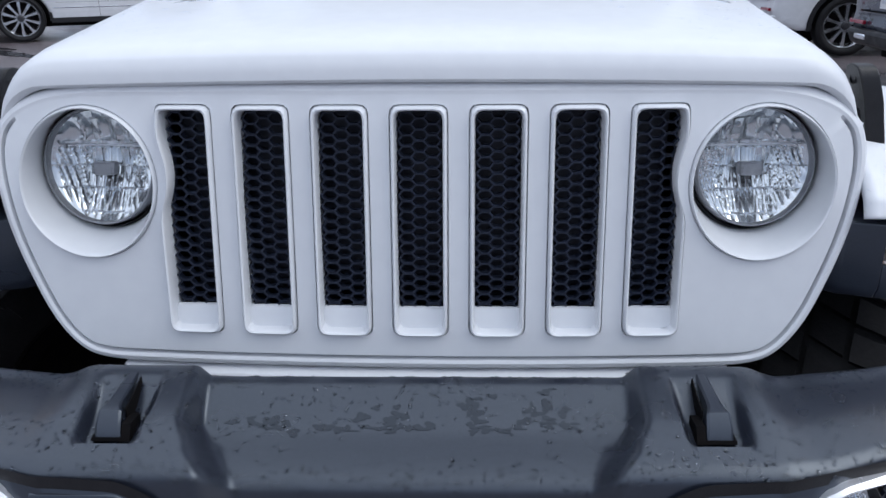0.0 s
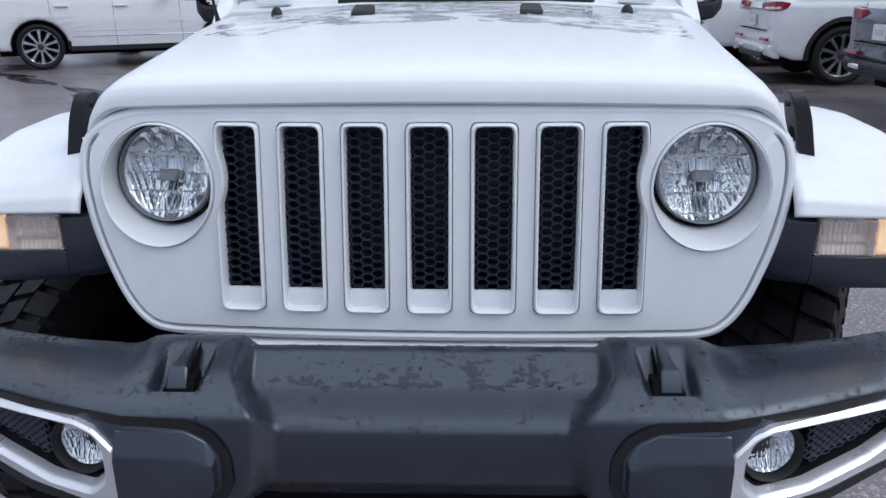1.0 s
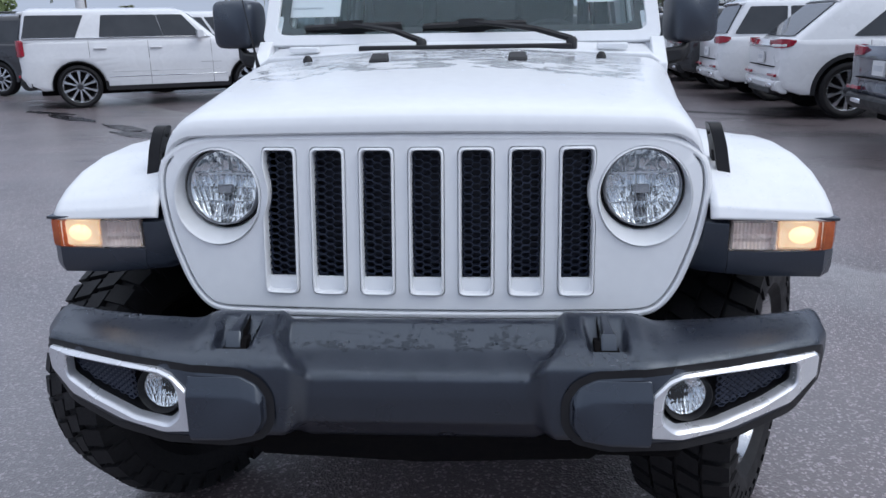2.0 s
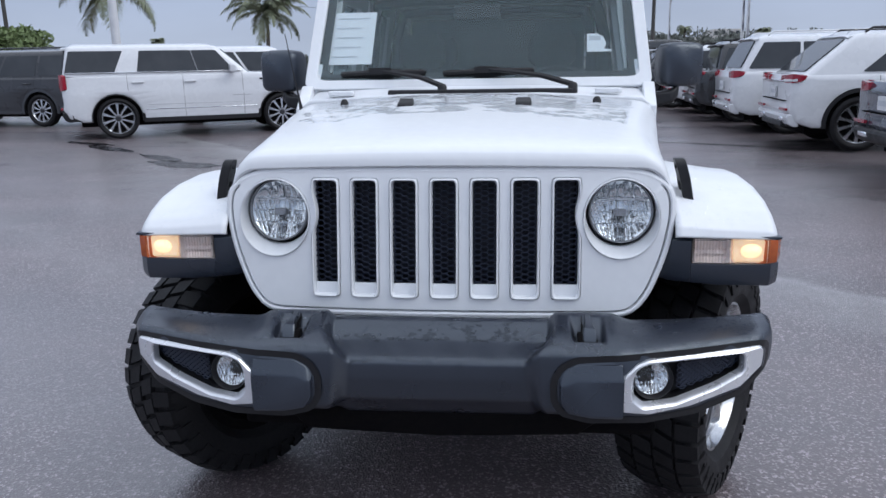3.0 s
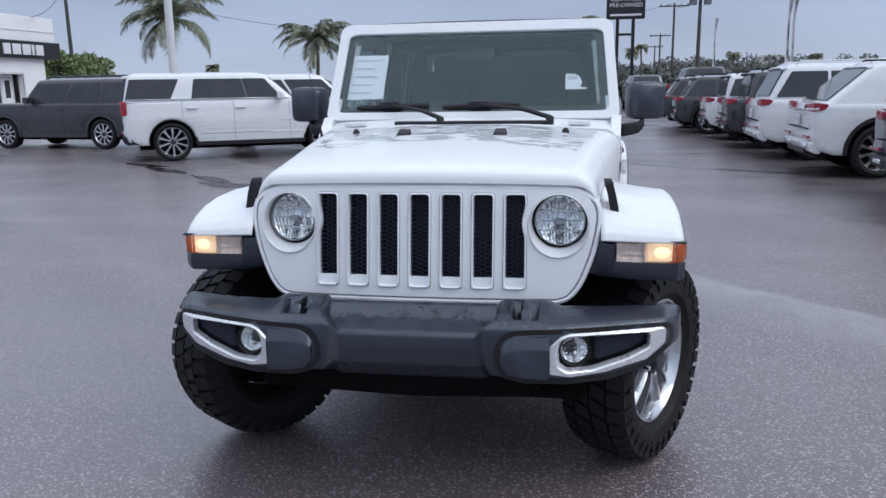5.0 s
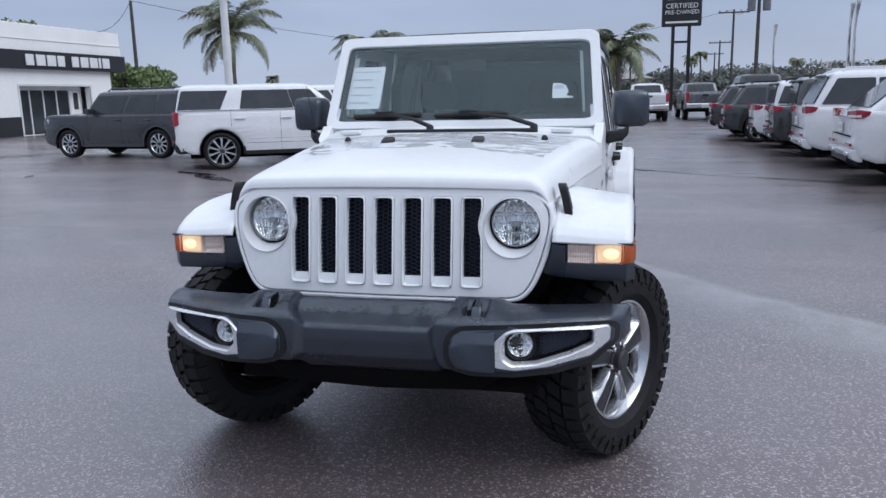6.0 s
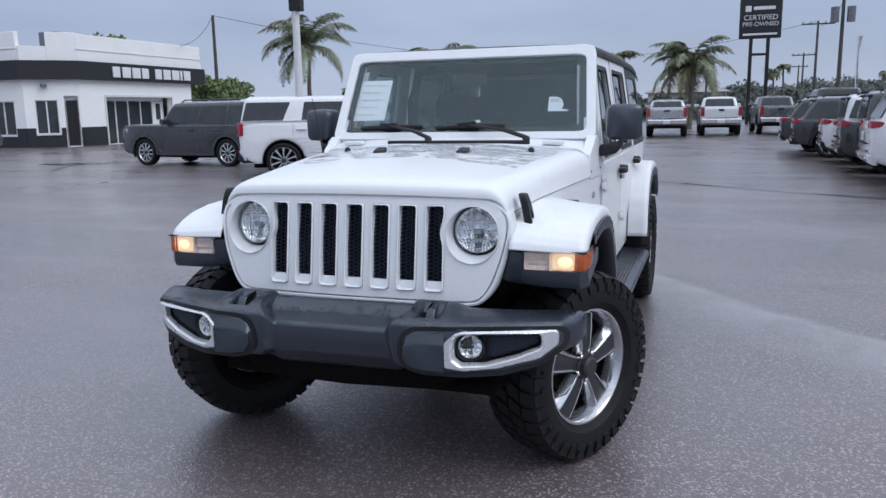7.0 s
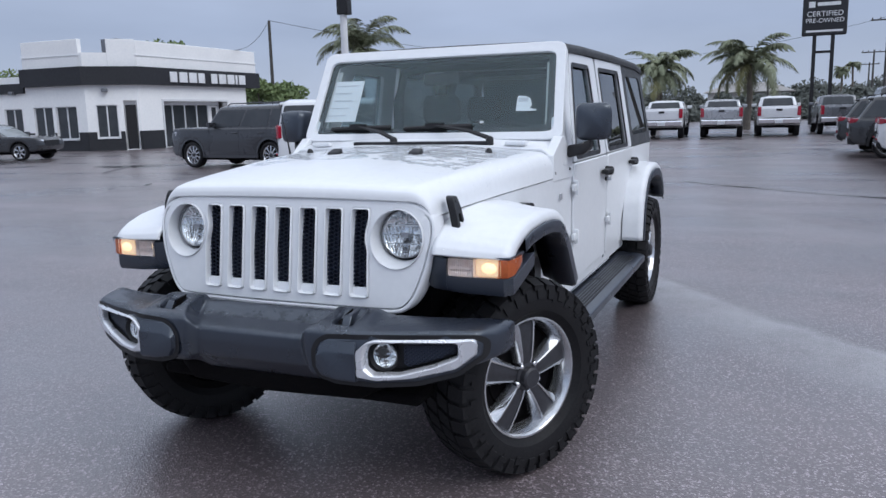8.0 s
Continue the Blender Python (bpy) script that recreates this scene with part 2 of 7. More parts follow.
def asphalt():
    """Old damp asphalt: aggregate specks, broad stains, darker wet areas that are smoother."""
    m = bpy.data.materials.new("asphalt")
    m.use_nodes = True
    n, l = m.node_tree.nodes, m.node_tree.links
    b = n["Principled BSDF"]
    tc = n.new("ShaderNodeTexCoord")

    def noise_at(scale, detail=4.0, rough=0.5, vector=None):
        k = n.new("ShaderNodeTexNoise")
        k.inputs["Scale"].default_value, k.inputs["Detail"].default_value, k.inputs["Roughness"].default_value = scale, detail, rough
        l.new(vector or tc.outputs["Object"], k.inputs["Vector"])
        return k.outputs["Fac"]

    def span(value, a, b2, c, d):
        k = n.new("ShaderNodeMapRange")
        for key, v in zip(("From Min", "From Max", "To Min", "To Max"), (a, b2, c, d)):
            k.inputs[key].default_value = v
        l.new(value, k.inputs["Value"])
        return k.outputs[0]

    def blend(fac, x, y):
        k = n.new("ShaderNodeMix")
        k.data_type = "RGBA"
        if hasattr(fac, "is_linked"):
            l.new(fac, k.inputs[0])
        else:
            k.inputs[0].default_value = fac
        for at, v in ((6, x), (7, y)):
            if isinstance(v, tuple):
                k.inputs[at].default_value = (*v, 1)
            else:
                l.new(v, k.inputs[at])
        return k.outputs[2]

    vor = n.new("ShaderNodeTexVoronoi")
    vor.inputs["Scale"].default_value = 115.0
    l.new(tc.outputs["Object"], vor.inputs["Vector"])
    sep = n.new("ShaderNodeSeparateColor")
    l.new(vor.outputs["Color"], sep.inputs[0])
    speck = span(sep.outputs[0], 0.72, 1.0, 0.0, 1.0)
    base = blend(speck, (0.151, 0.118, 0.124), (0.55, 0.47, 0.485))
    grit = noise_at(420.0, 2.0)
    base = blend(span(grit, 0.38, 0.62, 0.62, 0.0), base, (0.035, 0.033, 0.036))
    stretch = n.new("ShaderNodeMapping")
    stretch.inputs["Scale"].default_value = (0.12, 0.45, 1)
    stretch.inputs["Rotation"].default_value = (0, 0, radians(-25))
    l.new(tc.outputs["Object"], stretch.inputs[0])
    broad = noise_at(1.6, 5.0, 0.55, stretch.outputs[0])
    dusty = span(broad, 0.45, 0.72, 0.0, 0.50)
    base = blend(dusty, base, (0.215, 0.176, 0.185))
    damp = span(noise_at(0.35, 6.0, 0.6), 0.42, 0.62, 0.0, 1.0)
    base = blend(span(damp, 0, 1, 0.0, 0.38), base, (0.047, 0.040, 0.044))
    wander = noise_at(0.9, 5.0)
    patchy = span(noise_at(2.3, 6.0, 0.65), 0.30, 0.62, 0.25, 1.0)

    def sums(op, x, y):
        k = n.new("ShaderNodeMath")
        k.operation = op
        for at, v in ((0, x), (1, y)):
            if isinstance(v, (int, float)):
                k.inputs[at].default_value = v
            else:
                l.new(v, k.inputs[at])
        return k.outputs[0]

    def across(nx, ny, at):
        """Signed distance from a wandering line on the ground."""
        dot = n.new("ShaderNodeVectorMath")
        dot.operation = "DOT_PRODUCT"
        dot.inputs[1].default_value = (nx, ny, 0.0)
        l.new(tc.outputs["Object"], dot.inputs[0])
        return sums("SUBTRACT", sums("ADD", dot.outputs["Value"], sums("MULTIPLY", wander, 0.35)), at + 0.175)

    def worn(fac, nx, ny, at, near, far, most):
        """How worn the ground is beside such a line: it fades over near on one side and far on the other."""
        d = across(nx, ny, at)
        k = sums("MULTIPLY", span(d, -near, 0.0, 0.0, 1.0), span(d, 0.0, far, 1.0, 0.0))
        k = sums("MULTIPLY", sums("MULTIPLY", k, patchy), most)
        return k if fac is None else sums("MULTIPLY", k, fac)

    place = n.new("ShaderNodeSeparateXYZ")
    l.new(tc.outputs["Object"], place.inputs[0])
    stripe = worn(None, 0.768, 0.64, 3.62, 0.75, 0.10, 0.85)
    base = blend(stripe, base, (0.31, 0.302, 0.300))
    left = worn(span(place.outputs[0], -2.6, -1.9, 1.0, 0.0), 0.66, 0.752, 0.69, 0.35, 0.45, 0.40)
    base = blend(left, base, (0.25, 0.235, 0.238))
    pale = worn(span(place.outputs[0], -1.0, 1.0, 0.0, 1.0), 0.81, 0.586, 6.55, 0.9, 0.3, 0.35)
    base = blend(pale, base, (0.25, 0.235, 0.238))
    l.new(base, b.inputs["Base Color"])
    l.new(span(damp, 0, 1, 0.48, 0.36), b.inputs["Roughness"])
    b.inputs["Coat IOR"].default_value = 1.75
    b.inputs["Coat Tint"].default_value = (1, 1, 1, 1)
    l.new(span(damp, 0, 1, 0.65, 1.0), b.inputs["Coat Weight"])
    l.new(span(broad, 0.40, 0.66, 0.15, 0.25), b.inputs["Coat Roughness"])
    bp = n.new("ShaderNodeBump")
    bp.inputs["Strength"].default_value, bp.inputs["Distance"].default_value = 0.6, 0.006
    l.new(vor.outputs["Distance"], bp.inputs["Height"])
    l.new(bp.outputs[0], b.inputs["Normal"])
    wet = n.new("ShaderNodeBump")
    wet.inputs["Strength"].default_value, wet.inputs["Distance"].default_value = 0.22, 0.006
    l.new(vor.outputs["Distance"], wet.inputs["Height"])
    l.new(wet.outputs[0], b.inputs["Coat Normal"])
    return m


ASPHALT = asphalt()
PUDDLE = surface("puddle_water", (0.018, 0.017, 0.020), (0.026, 0.024, 0.028), scale=3, rough=0.24, rough_var=0.10, spec=0.22)
STREAK = surface("pale_worn_asphalt", (0.17, 0.168, 0.165), (0.10, 0.10, 0.102), scale=1.2, fine=90, rough=0.6, bump=0.4, bump_scale=95, bump_dist=0.004)
CRACK = surface("crack_sealant", (0.016, 0.016, 0.018), (0.03, 0.03, 0.032), scale=6, rough=0.6, spec=0.15)


# ---- building helpers ----
def thing(name, label, category, at=(0, 0, 0), turn=0.0, group="", kind=""):
    ob = new(name)
    ob.empty_display_size = 0.2
    ob.matrix_world = pose(*at, 0, 0, turn)
    return tagged(ob, label, category, group, kind)


def part(name, bm, material, parent=None, label="", sharp=35.0, bevel=0.0, solid=0.0):
    me = bpy.data.meshes.new(name)
    bmesh.ops.recalc_face_normals(bm, faces=bm.faces[:])
    bm.to_mesh(me)
    bm.free()
    me.materials.append(material)
    me.polygons.foreach_set("use_smooth", [True] * len(me.polygons))
    me.set_sharp_from_angle(angle=radians(sharp))
    ob = new(name, me)
    ob.parent = parent
    if label:
        tagged(ob, label)
    if solid:
        s = ob.modifiers.new("thick", "SOLIDIFY")
        s.thickness, s.offset = solid, -1.0
    if bevel:
        v = ob.modifiers.new("edge", "BEVEL")
        v.width, v.segments, v.limit_method, v.angle_limit = bevel, 2, "ANGLE", radians(40)
    return ob


def setting(name, bm, material, label, **kw):
    return tagged(part(name, bm, material, None, **kw), label, "", "", "structure")


def box(bm, x0, x1, y0, y1, z0, z1, m=None):
    vs = [bm.verts.new((x, y, z)) for z in (z0, z1) for x, y in ((x0, y0), (x1, y0), (x1, y1), (x0, y1))]
    if m:
        for v in vs:
            v.co = m @ v.co
    for f in ((0, 1, 2, 3), (4, 5, 6, 7), (0, 1, 5, 4), (1, 2, 6, 5), (2, 3, 7, 6), (3, 0, 4, 7)):
        bm.faces.new([vs[i] for i in f])
    return bm


def boxed(*a, m=None):
    return box(bmesh.new(), *a, m=m)


def loft(bm, rings, closed=True, cap=True):
    """Rings of points with equal counts, joined by quads."""
    rows = [[bm.verts.new(p) for p in ring] for ring in rings]
    n = len(rows[0])
    for a, b in zip(rows, rows[1:]):
        for i in range(n if closed else n - 1):
            j = (i + 1) % n
            bm.faces.new((a[i], a[j], b[j], b[i]))
    if cap and closed:
        bm.faces.new(rows[0])
        bm.faces.new(rows[-1])
    return bm


def lathe(bm, profile, m=None, steps=32, axis="x", sector=(0.0, 2 * math.pi)):
    """Turns a profile of (along, radius) round the axis."""
    full = abs(sector[1] - sector[0] - 2 * math.pi) < 1e-6
    count = steps if full else steps + 1
    rings = []
    for a, r in profile:
        ring = []
        for i in range(count):
            t = sector[0] + (sector[1] - sector[0]) * i / steps
            c, s = r * math.cos(t), r * math.sin(t)
            p = Vector((a, c, s) if axis == "x" else (c, a, s) if axis == "y" else (c, s, a))
            ring.append(m @ p if m else p)
        rings.append(ring)
    return loft(bm, rings, closed=full, cap=False)


def tube(bm, points, radius, sides=8, cap=True):
    """A round bar along points; radius one number or one per point."""
    pts = [Vector(p) for p in points]
    rings, up = [], Vector((0.13, 0.21, 0.97))
    for i, p in enumerate(pts):
        d = (pts[min(i + 1, len(pts) - 1)] - pts[max(i - 1, 0)]).normalized()
        u = d.cross(up)
        u = u.normalized() if u.length > 1e-4 else d.orthogonal().normalized()
        v = d.cross(u)
        r = radius[i] if isinstance(radius, (list, tuple)) else radius
        rings.append([p + r * (math.cos(2 * math.pi * k / sides) * u + math.sin(2 * math.pi * k / sides) * v) for k in range(sides)])
    return loft(bm, rings, True, cap)


def sheet(bm, f, nu, nv):
    """A surface f(u, v) over the unit square."""
    grid = [[bm.verts.new(f(i / nu, j / nv)) for j in range(nv + 1)] for i in range(nu + 1)]
    for i in range(nu):
        for j in range(nv):
            bm.faces.new((grid[i][j], grid[i + 1][j], grid[i + 1][j + 1], grid[i][j + 1]))
    return bm


def along(table, x):
    """Smooth value of a table of (x, value) rows; values may be tuples."""
    xs = [r[0] for r in table]
    if x <= xs[0]:
        return table[0][1]
    if x >= xs[-1]:
        return table[-1][1]
    for a, b in zip(table, table[1:]):
        if a[0] <= x <= b[0]:
            t = (x - a[0]) / (b[0] - a[0])
            if isinstance(a[1], tuple):
                return tuple(p + (q - p) * t for p, q in zip(a[1], b[1]))
            return a[1] + (b[1] - a[1]) * t


def offset(loop, d):
    """A closed 2D loop moved inwards by d (loop anticlockwise)."""
    out, n = [], len(loop)
    for i in range(n):
        p, q, r = Vector(loop[i - 1]), Vector(loop[i]), Vector(loop[(i + 1) % n])
        e, f = (q - p).normalized(), (r - q).normalized()
        a, b = Vector((-e.y, e.x)), Vector((-f.y, f.x))
        k = a + b
        k = k / max(0.35, k.length_squared / 2)
        out.append(q + k * d)
    return [(v.x, v.y) for v in out]


def rounded(loop, r, steps=4):
    """A closed 2D loop with its corners rounded."""
    out, n = [], len(loop)
    for i in range(n):
        p, q, s = Vector(loop[i - 1]), Vector(loop[i]), Vector(loop[(i + 1) % n])
        k = min(r, 0.45 * (p - q).length, 0.45 * (s - q).length)
        a, b = q + (p - q).normalized() * k, q + (s - q).normalized() * k
        for j in range(steps + 1):
            t = j / steps
            v = a * (1 - t) ** 2 + q * 2 * t * (1 - t) + b * t * t
            out.append((v.x, v.y))
    return out


def fill(bm, loops, lift):
    """A flat face with holes: 2D loops, placed by lift(u, v). Returns the vertices of each loop."""
    made, edges = [], []
    for loop in loops:
        vs = [bm.verts.new(lift(*p)) for p in loop]
        made.append(vs)
        edges += [bm.edges.new((vs[i], vs[(i + 1) % len(vs)])) for i in range(len(vs))]
    bmesh.ops.triangle_fill(bm, use_beauty=True, use_dissolve=False, edges=edges)
    return made


def ring_walls(bm, a, b):
    for i in range(len(a)):
        j = (i + 1) % len(a)
        bm.faces.new((a[i], a[j], b[j], b[i]))


def slab(bm, loop, lift, depth, holes=()):
    """A flat plate with thickness: lift(u, v, d) places a point d behind the front."""
    front = fill(bm, [loop, *holes], lambda u, v: lift(u, v, 0.0))
    back = fill(bm, [loop, *holes], lambda u, v: lift(u, v, depth))
    for a, b in zip(front, back):
        ring_walls(bm, a, b)
    return bm


def arc(cx, cy, r, a0, a1, steps):
    return [(cx + r * math.cos(radians(a0 + (a1 - a0) * i / steps)), cy + r * math.sin(radians(a0 + (a1 - a0) * i / steps))) for i in range(steps + 1)]


def softened(pts, rounds=3):
    """An open line with its corners cut off again and again."""
    for k in range(rounds):
        out, c = [pts[0]], 0.14 if k == 0 else 0.25
        for p, q in zip(pts, pts[1:]):
            out += [tuple(a * (1 - c) + b * c for a, b in zip(p, q)), tuple(a * c + b * (1 - c) for a, b in zip(p, q))]
        pts = out + [pts[-1]]
    return pts


# ---- wheels ----
def wheel(parent, at, turn, side, radius=0.396, width=0.255, rim_r=0.245, style="five", rugged=True, name="wheel"):
    """A wheel whose axle is x; side is +1 when its face looks to +x. Rim barrel with tyre, spokes, hub cap."""
    h = width / 2
    bm = bmesh.new()
    lathe(bm, [(h * 0.20, rim_r - 0.032), (h * 0.45, rim_r - 0.024), (h * 0.72, rim_r - 0.012), (h * 0.80, rim_r - 0.003), (h * 0.80, rim_r + 0.005), (h * 0.7, rim_r + 0.008)], steps=48)
    w = part(name, bm, ALLOY, parent, "bright machined alloy wheel with black tyre")
    w.matrix_basis = pose(*at, 0, 0, turn) @ Matrix.Diagonal((side, 1, 1, 1))
    r = radius
    prof = [(-h * 0.72, rim_r + 0.002), (-h * 0.95, rim_r + 0.03), (-h * 1.04, (rim_r + r) / 2), (-h * 0.98, r - 0.035), (-h * 0.86, r - 0.012), (-h * 0.5, r - 0.006), (0, r - 0.004),
            (h * 0.5, r - 0.006), (h * 0.86, r - 0.012), (h * 0.98, r - 0.035), (h * 1.04, (rim_r + r) / 2), (h * 0.97, rim_r + 0.035), (h * 0.90, rim_r + 0.028), (h * 0.74, rim_r + 0.002)]
    tb = bmesh.new()
    lathe(tb, prof, steps=64)
    part("tyre", tb, RUBBER, w, "black all-terrain tyre" if rugged else "", sharp=30)
    if rugged:
        tb = bmesh.new()
        n = 36
        for i in range(n):
            for row, (x0, x1, lead) in enumerate(((-0.99, -0.56, 0.0), (-0.50, -0.06, 0.45), (0.02, 0.46, 0.1), (0.54, 0.99, 0.55))):
                t = 2 * math.pi * (i + lead) / n
                arc_len = 2 * math.pi * r / n
                skew = 0.35 if row in (1, 2) else 0.12
                top = r + 0.010
                pts = []
                for z in (r - 0.02, top):
                    for u, v in ((x0, -0.38), (x1, -0.38 + skew), (x1, 0.36 + skew), (x0, 0.36)):
                        edge = abs(u) > 0.9
                        rad = z - (0.020 if edge and z == top else 0.012 if edge else 0)
                        a = t + v * arc_len / r
                        pts.append(tb.verts.new((u * h * (1.03 if edge else 1), rad * math.cos(a), rad * math.sin(a))))
                for f in ((4, 5, 6, 7), (0, 1, 5, 4), (1, 2, 6, 5), (2, 3, 7, 6), (3, 0, 4, 7)):
                    tb.faces.new([pts[k] for k in f])
            # shoulder lug running down the outer wall
            for s in (-1, 1):
                t = 2 * math.pi * (i + (0.0 if s < 0 else 0.55)) / n
                pts = []
                for a in (t - 0.045, t + 0.045):
                    for x, rad in ((1.0, r - 0.012), (1.055, r - 0.040), (1.075, r - 0.066), (1.01, r - 0.070)):
                        pts.append(tb.verts.new((s * h * x, rad * math.cos(a), rad * math.sin(a))))
                for f in ((0, 1, 2, 3), (7, 6, 5, 4), (0, 4, 5, 1), (1, 5, 6, 2), (2, 6, 7, 3)):
                    tb.faces.new([pts[k] for k in f])
        # raised bars of lettering that cannot be read
        for k in range(26):
            if k % 13 in (0, 1, 2, 11, 12):
                continue
            t = 2 * math.pi * k / 26 + 0.4
            m = Matrix.Rotation(t, 4, "X") @ Matrix.Translation((h * 1.035, 0, (rim_r + r) / 2 + 0.012))
            box(tb, -0.002, 0.004, -0.012, 0.012, -0.016, 0.016, m=m)
        tagged(part("tread", tb, RUBBER, w, "chunky tread blocks", sharp=30), kind="stuff")
    back = bmesh.new()
    lathe(back, [(h * 0.1, 0.0), (h * 0.1, rim_r - 0.04)], steps=24)
    lathe(back, [(h * 0.16, 0.0), (h * 0.16, rim_r * 0.62), (h * 0.05, rim_r * 0.64)], steps=24)
    lathe(back, [(-h * 0.75, rim_r + 0.004), (-h * 0.7, rim_r - 0.03), (h * 0.26, rim_r - 0.036)], steps=32)
    part("brake_disc", back, UNDER, w)
    count = 5 if style == "five" else 10 if style == "ten" else 6
    face = h * 0.62
    if style == "five":
        for k in range(count):
            rot = Matrix.Rotation(2 * math.pi * k / count, 4, "X")
            bm = bmesh.new()
            rings = []
            for z, half, x in ((0.040, 0.020, face - 0.004), (0.075, 0.023, face + 0.002), (0.15, 0.031, face + 0.001), (0.20, 0.037, face - 0.004), (rim_r - 0.012, 0.042, face - 0.012)):
                rings.append([rot @ Vector(p) for p in ((x - 0.045, -half, z), (x - 0.002, -half, z), (x, -half * 0.8, z), (x, half * 0.8, z), (x - 0.002, half, z), (x - 0.045, half, z))])
            loft(bm, rings)
            part("spoke", bm, ALLOY_DARK, w, "dark grey painted spoke")
            for s in (-1, 1):
                bm = bmesh.new()
                rings = []
                for z, off, fl, x in ((0.052, 0.0225, 0.008, face + 0.001), (0.085, 0.0260, 0.014, face + 0.007), (0.15, 0.034, 0.019, face + 0.006), (0.20, 0.040, 0.030, face + 0.002), (rim_r - 0.008, 0.046, 0.058, face - 0.004)):
                    rings.append([rot @ Vector(p) for p in ((x - 0.04, s * (off - 0.003), z), (x - 0.001, s * (off - 0.003), z), (x, s * (off + 0.003), z), (x - 0.003, s * (off + 0.006), z), (x - 0.030, s * (off + fl), z), (x - 0.055, s * (off + fl), z))])
                loft(bm, rings)
                part("spoke_edge", bm, ALLOY, w)
    else:
        for k in range(count):
            rot = Matrix.Rotation(2 * math.pi * k / count, 4, "X")
            bm = bmesh.new()
            half = 0.025 if style == "ten" else 0.038
            rings = [[rot @ Vector(p) for p in ((x - 0.03, -q, z), (x, -q * 0.7, z), (x, q * 0.7, z), (x - 0.03, q, z))]
                     for z, q, x in ((0.03, half, face), (rim_r * 0.6, half, face + 0.006), (rim_r - 0.012, half * 1.5, face - 0.004))]
            loft(bm, rings)
            part("spoke", bm, ALLOY, w)
    bm = bmesh.new()
    lathe(bm, [(face - 0.03, 0.062), (face + 0.004, 0.058), (face + 0.008, 0.046), (face + 0.030, 0.044), (face + 0.036, 0.036), (face + 0.037, 0.0)], steps=24)
    part("hub_cap", bm, ALLOY_DARK, w)
    if style == "five":
        for k in range(5):
            bm = bmesh.new()
            m = Matrix.Rotation(2 * math.pi * (k + 0.5) / 5, 4, "X") @ Matrix.Translation((0, 0, 0.060))
            lathe(bm, [(face - 0.01, 0.011), (face + 0.012, 0.011), (face + 0.015, 0.007), (face + 0.015, 0.0)], m=m, steps=8)
            part("lug_nut", bm, CHROME, w)
    return w


# ---- the white off-road vehicle ----
JEEP = thing("off_road_vehicle", "white four-door off-road vehicle with black hardtop on wet asphalt", "car", (-0.005, 0, 0), -0.8)
AXLE_F, AXLE_R, TRACK = 0.735, 3.74, 0.80
BOTH = (-1, 1)


def grille_y(z):
    """Front of the grille panel: nearly upright below, swept back above a soft bend."""
    bend, soft_len = 0.965, 0.035
    k = max(0.0, min(1.0, (z - bend + soft_len) / (2 * soft_len)))
    over = max(0.0, z - bend - soft_len) + soft_len * k * k
    return 0.297 + (z - bend) * 0.10 + over * 0.09


def bow(x):
    """How far the panel falls back towards its sides."""
    return 0.07 * x * x


HALF_GRILLE = [(0.46, 1.156), (0.540, 1.149), (0.595, 1.130), (0.628, 1.103), (0.641, 1.070), (0.643, 1.030), (0.637, 0.985), (0.627, 0.938), (0.613, 0.890), (0.590, 0.830), (0.577, 0.803), (0.561, 0.778), (0.542, 0.757), (0.520, 0.742), (0.490, 0.735), (0.45, 0.733)]
GRILLE_LOOP = [(-x, z) for x, z in HALF_GRILLE] + [(0, 0.732)] + [(x, z) for x, z in reversed(HALF_GRILLE)] + [(0, 1.158)]
for _ in range(2):
    GRILLE_LOOP = [tuple(p * k + q * (1 - k) for p, q in zip(a, b)) for a, b in zip(GRILLE_LOOP, GRILLE_LOOP[1:] + GRILLE_LOOP[:1]) for k in (0.75, 0.25)]
LAMP = (0.480, 1.024)
POCKET = (0.491, 1.013, 0.1075, 0.1125)  # centre, half width and half height of the headlight pockets


def slot_loop(k, grow=0.0):
    """The opening number k, -3 to 3; the outer ones are scalloped round the headlights."""
    c, h, z0, z1 = 0.1135 * k, 0.0335 + grow, 0.797 - grow, 1.118 + grow
    loop = [(c - h, z0), (c + h, z0), (c + h, z1), (c - h, z1)]
    if abs(k) == 3:
        s = 1 if k > 0 else -1
        edge = []
        for i in range(17):
            z = z0 + 0.03 + (z1 - z0 - 0.05) * i / 16
            d = 0.116 - grow * 0.5
            dz = z - LAMP[1]
            x = s * (c) + h
            if abs(dz) < d:
                x = min(x, LAMP[0] - math.sqrt(d * d - dz * dz))
            edge.append((x, z))
        if s > 0:
            loop = [(c - h, z0), (c + h, z0)] + edge + [(c + h - 0.002, z1), (c - h, z1)]
        else:
            loop = [(-a, b) for a, b in [(-c - h, z0), (-c + h, z0)] + edge + [(-c + h - 0.002, z1), (-c - h, z1)]]
            loop.reverse()
    return rounded(loop, 0.014, 3)


def on_grille(d0=0.0):
    return lambda x, z, d=0.0: (x, grille_y(z) + bow(x) + d + d0, z)


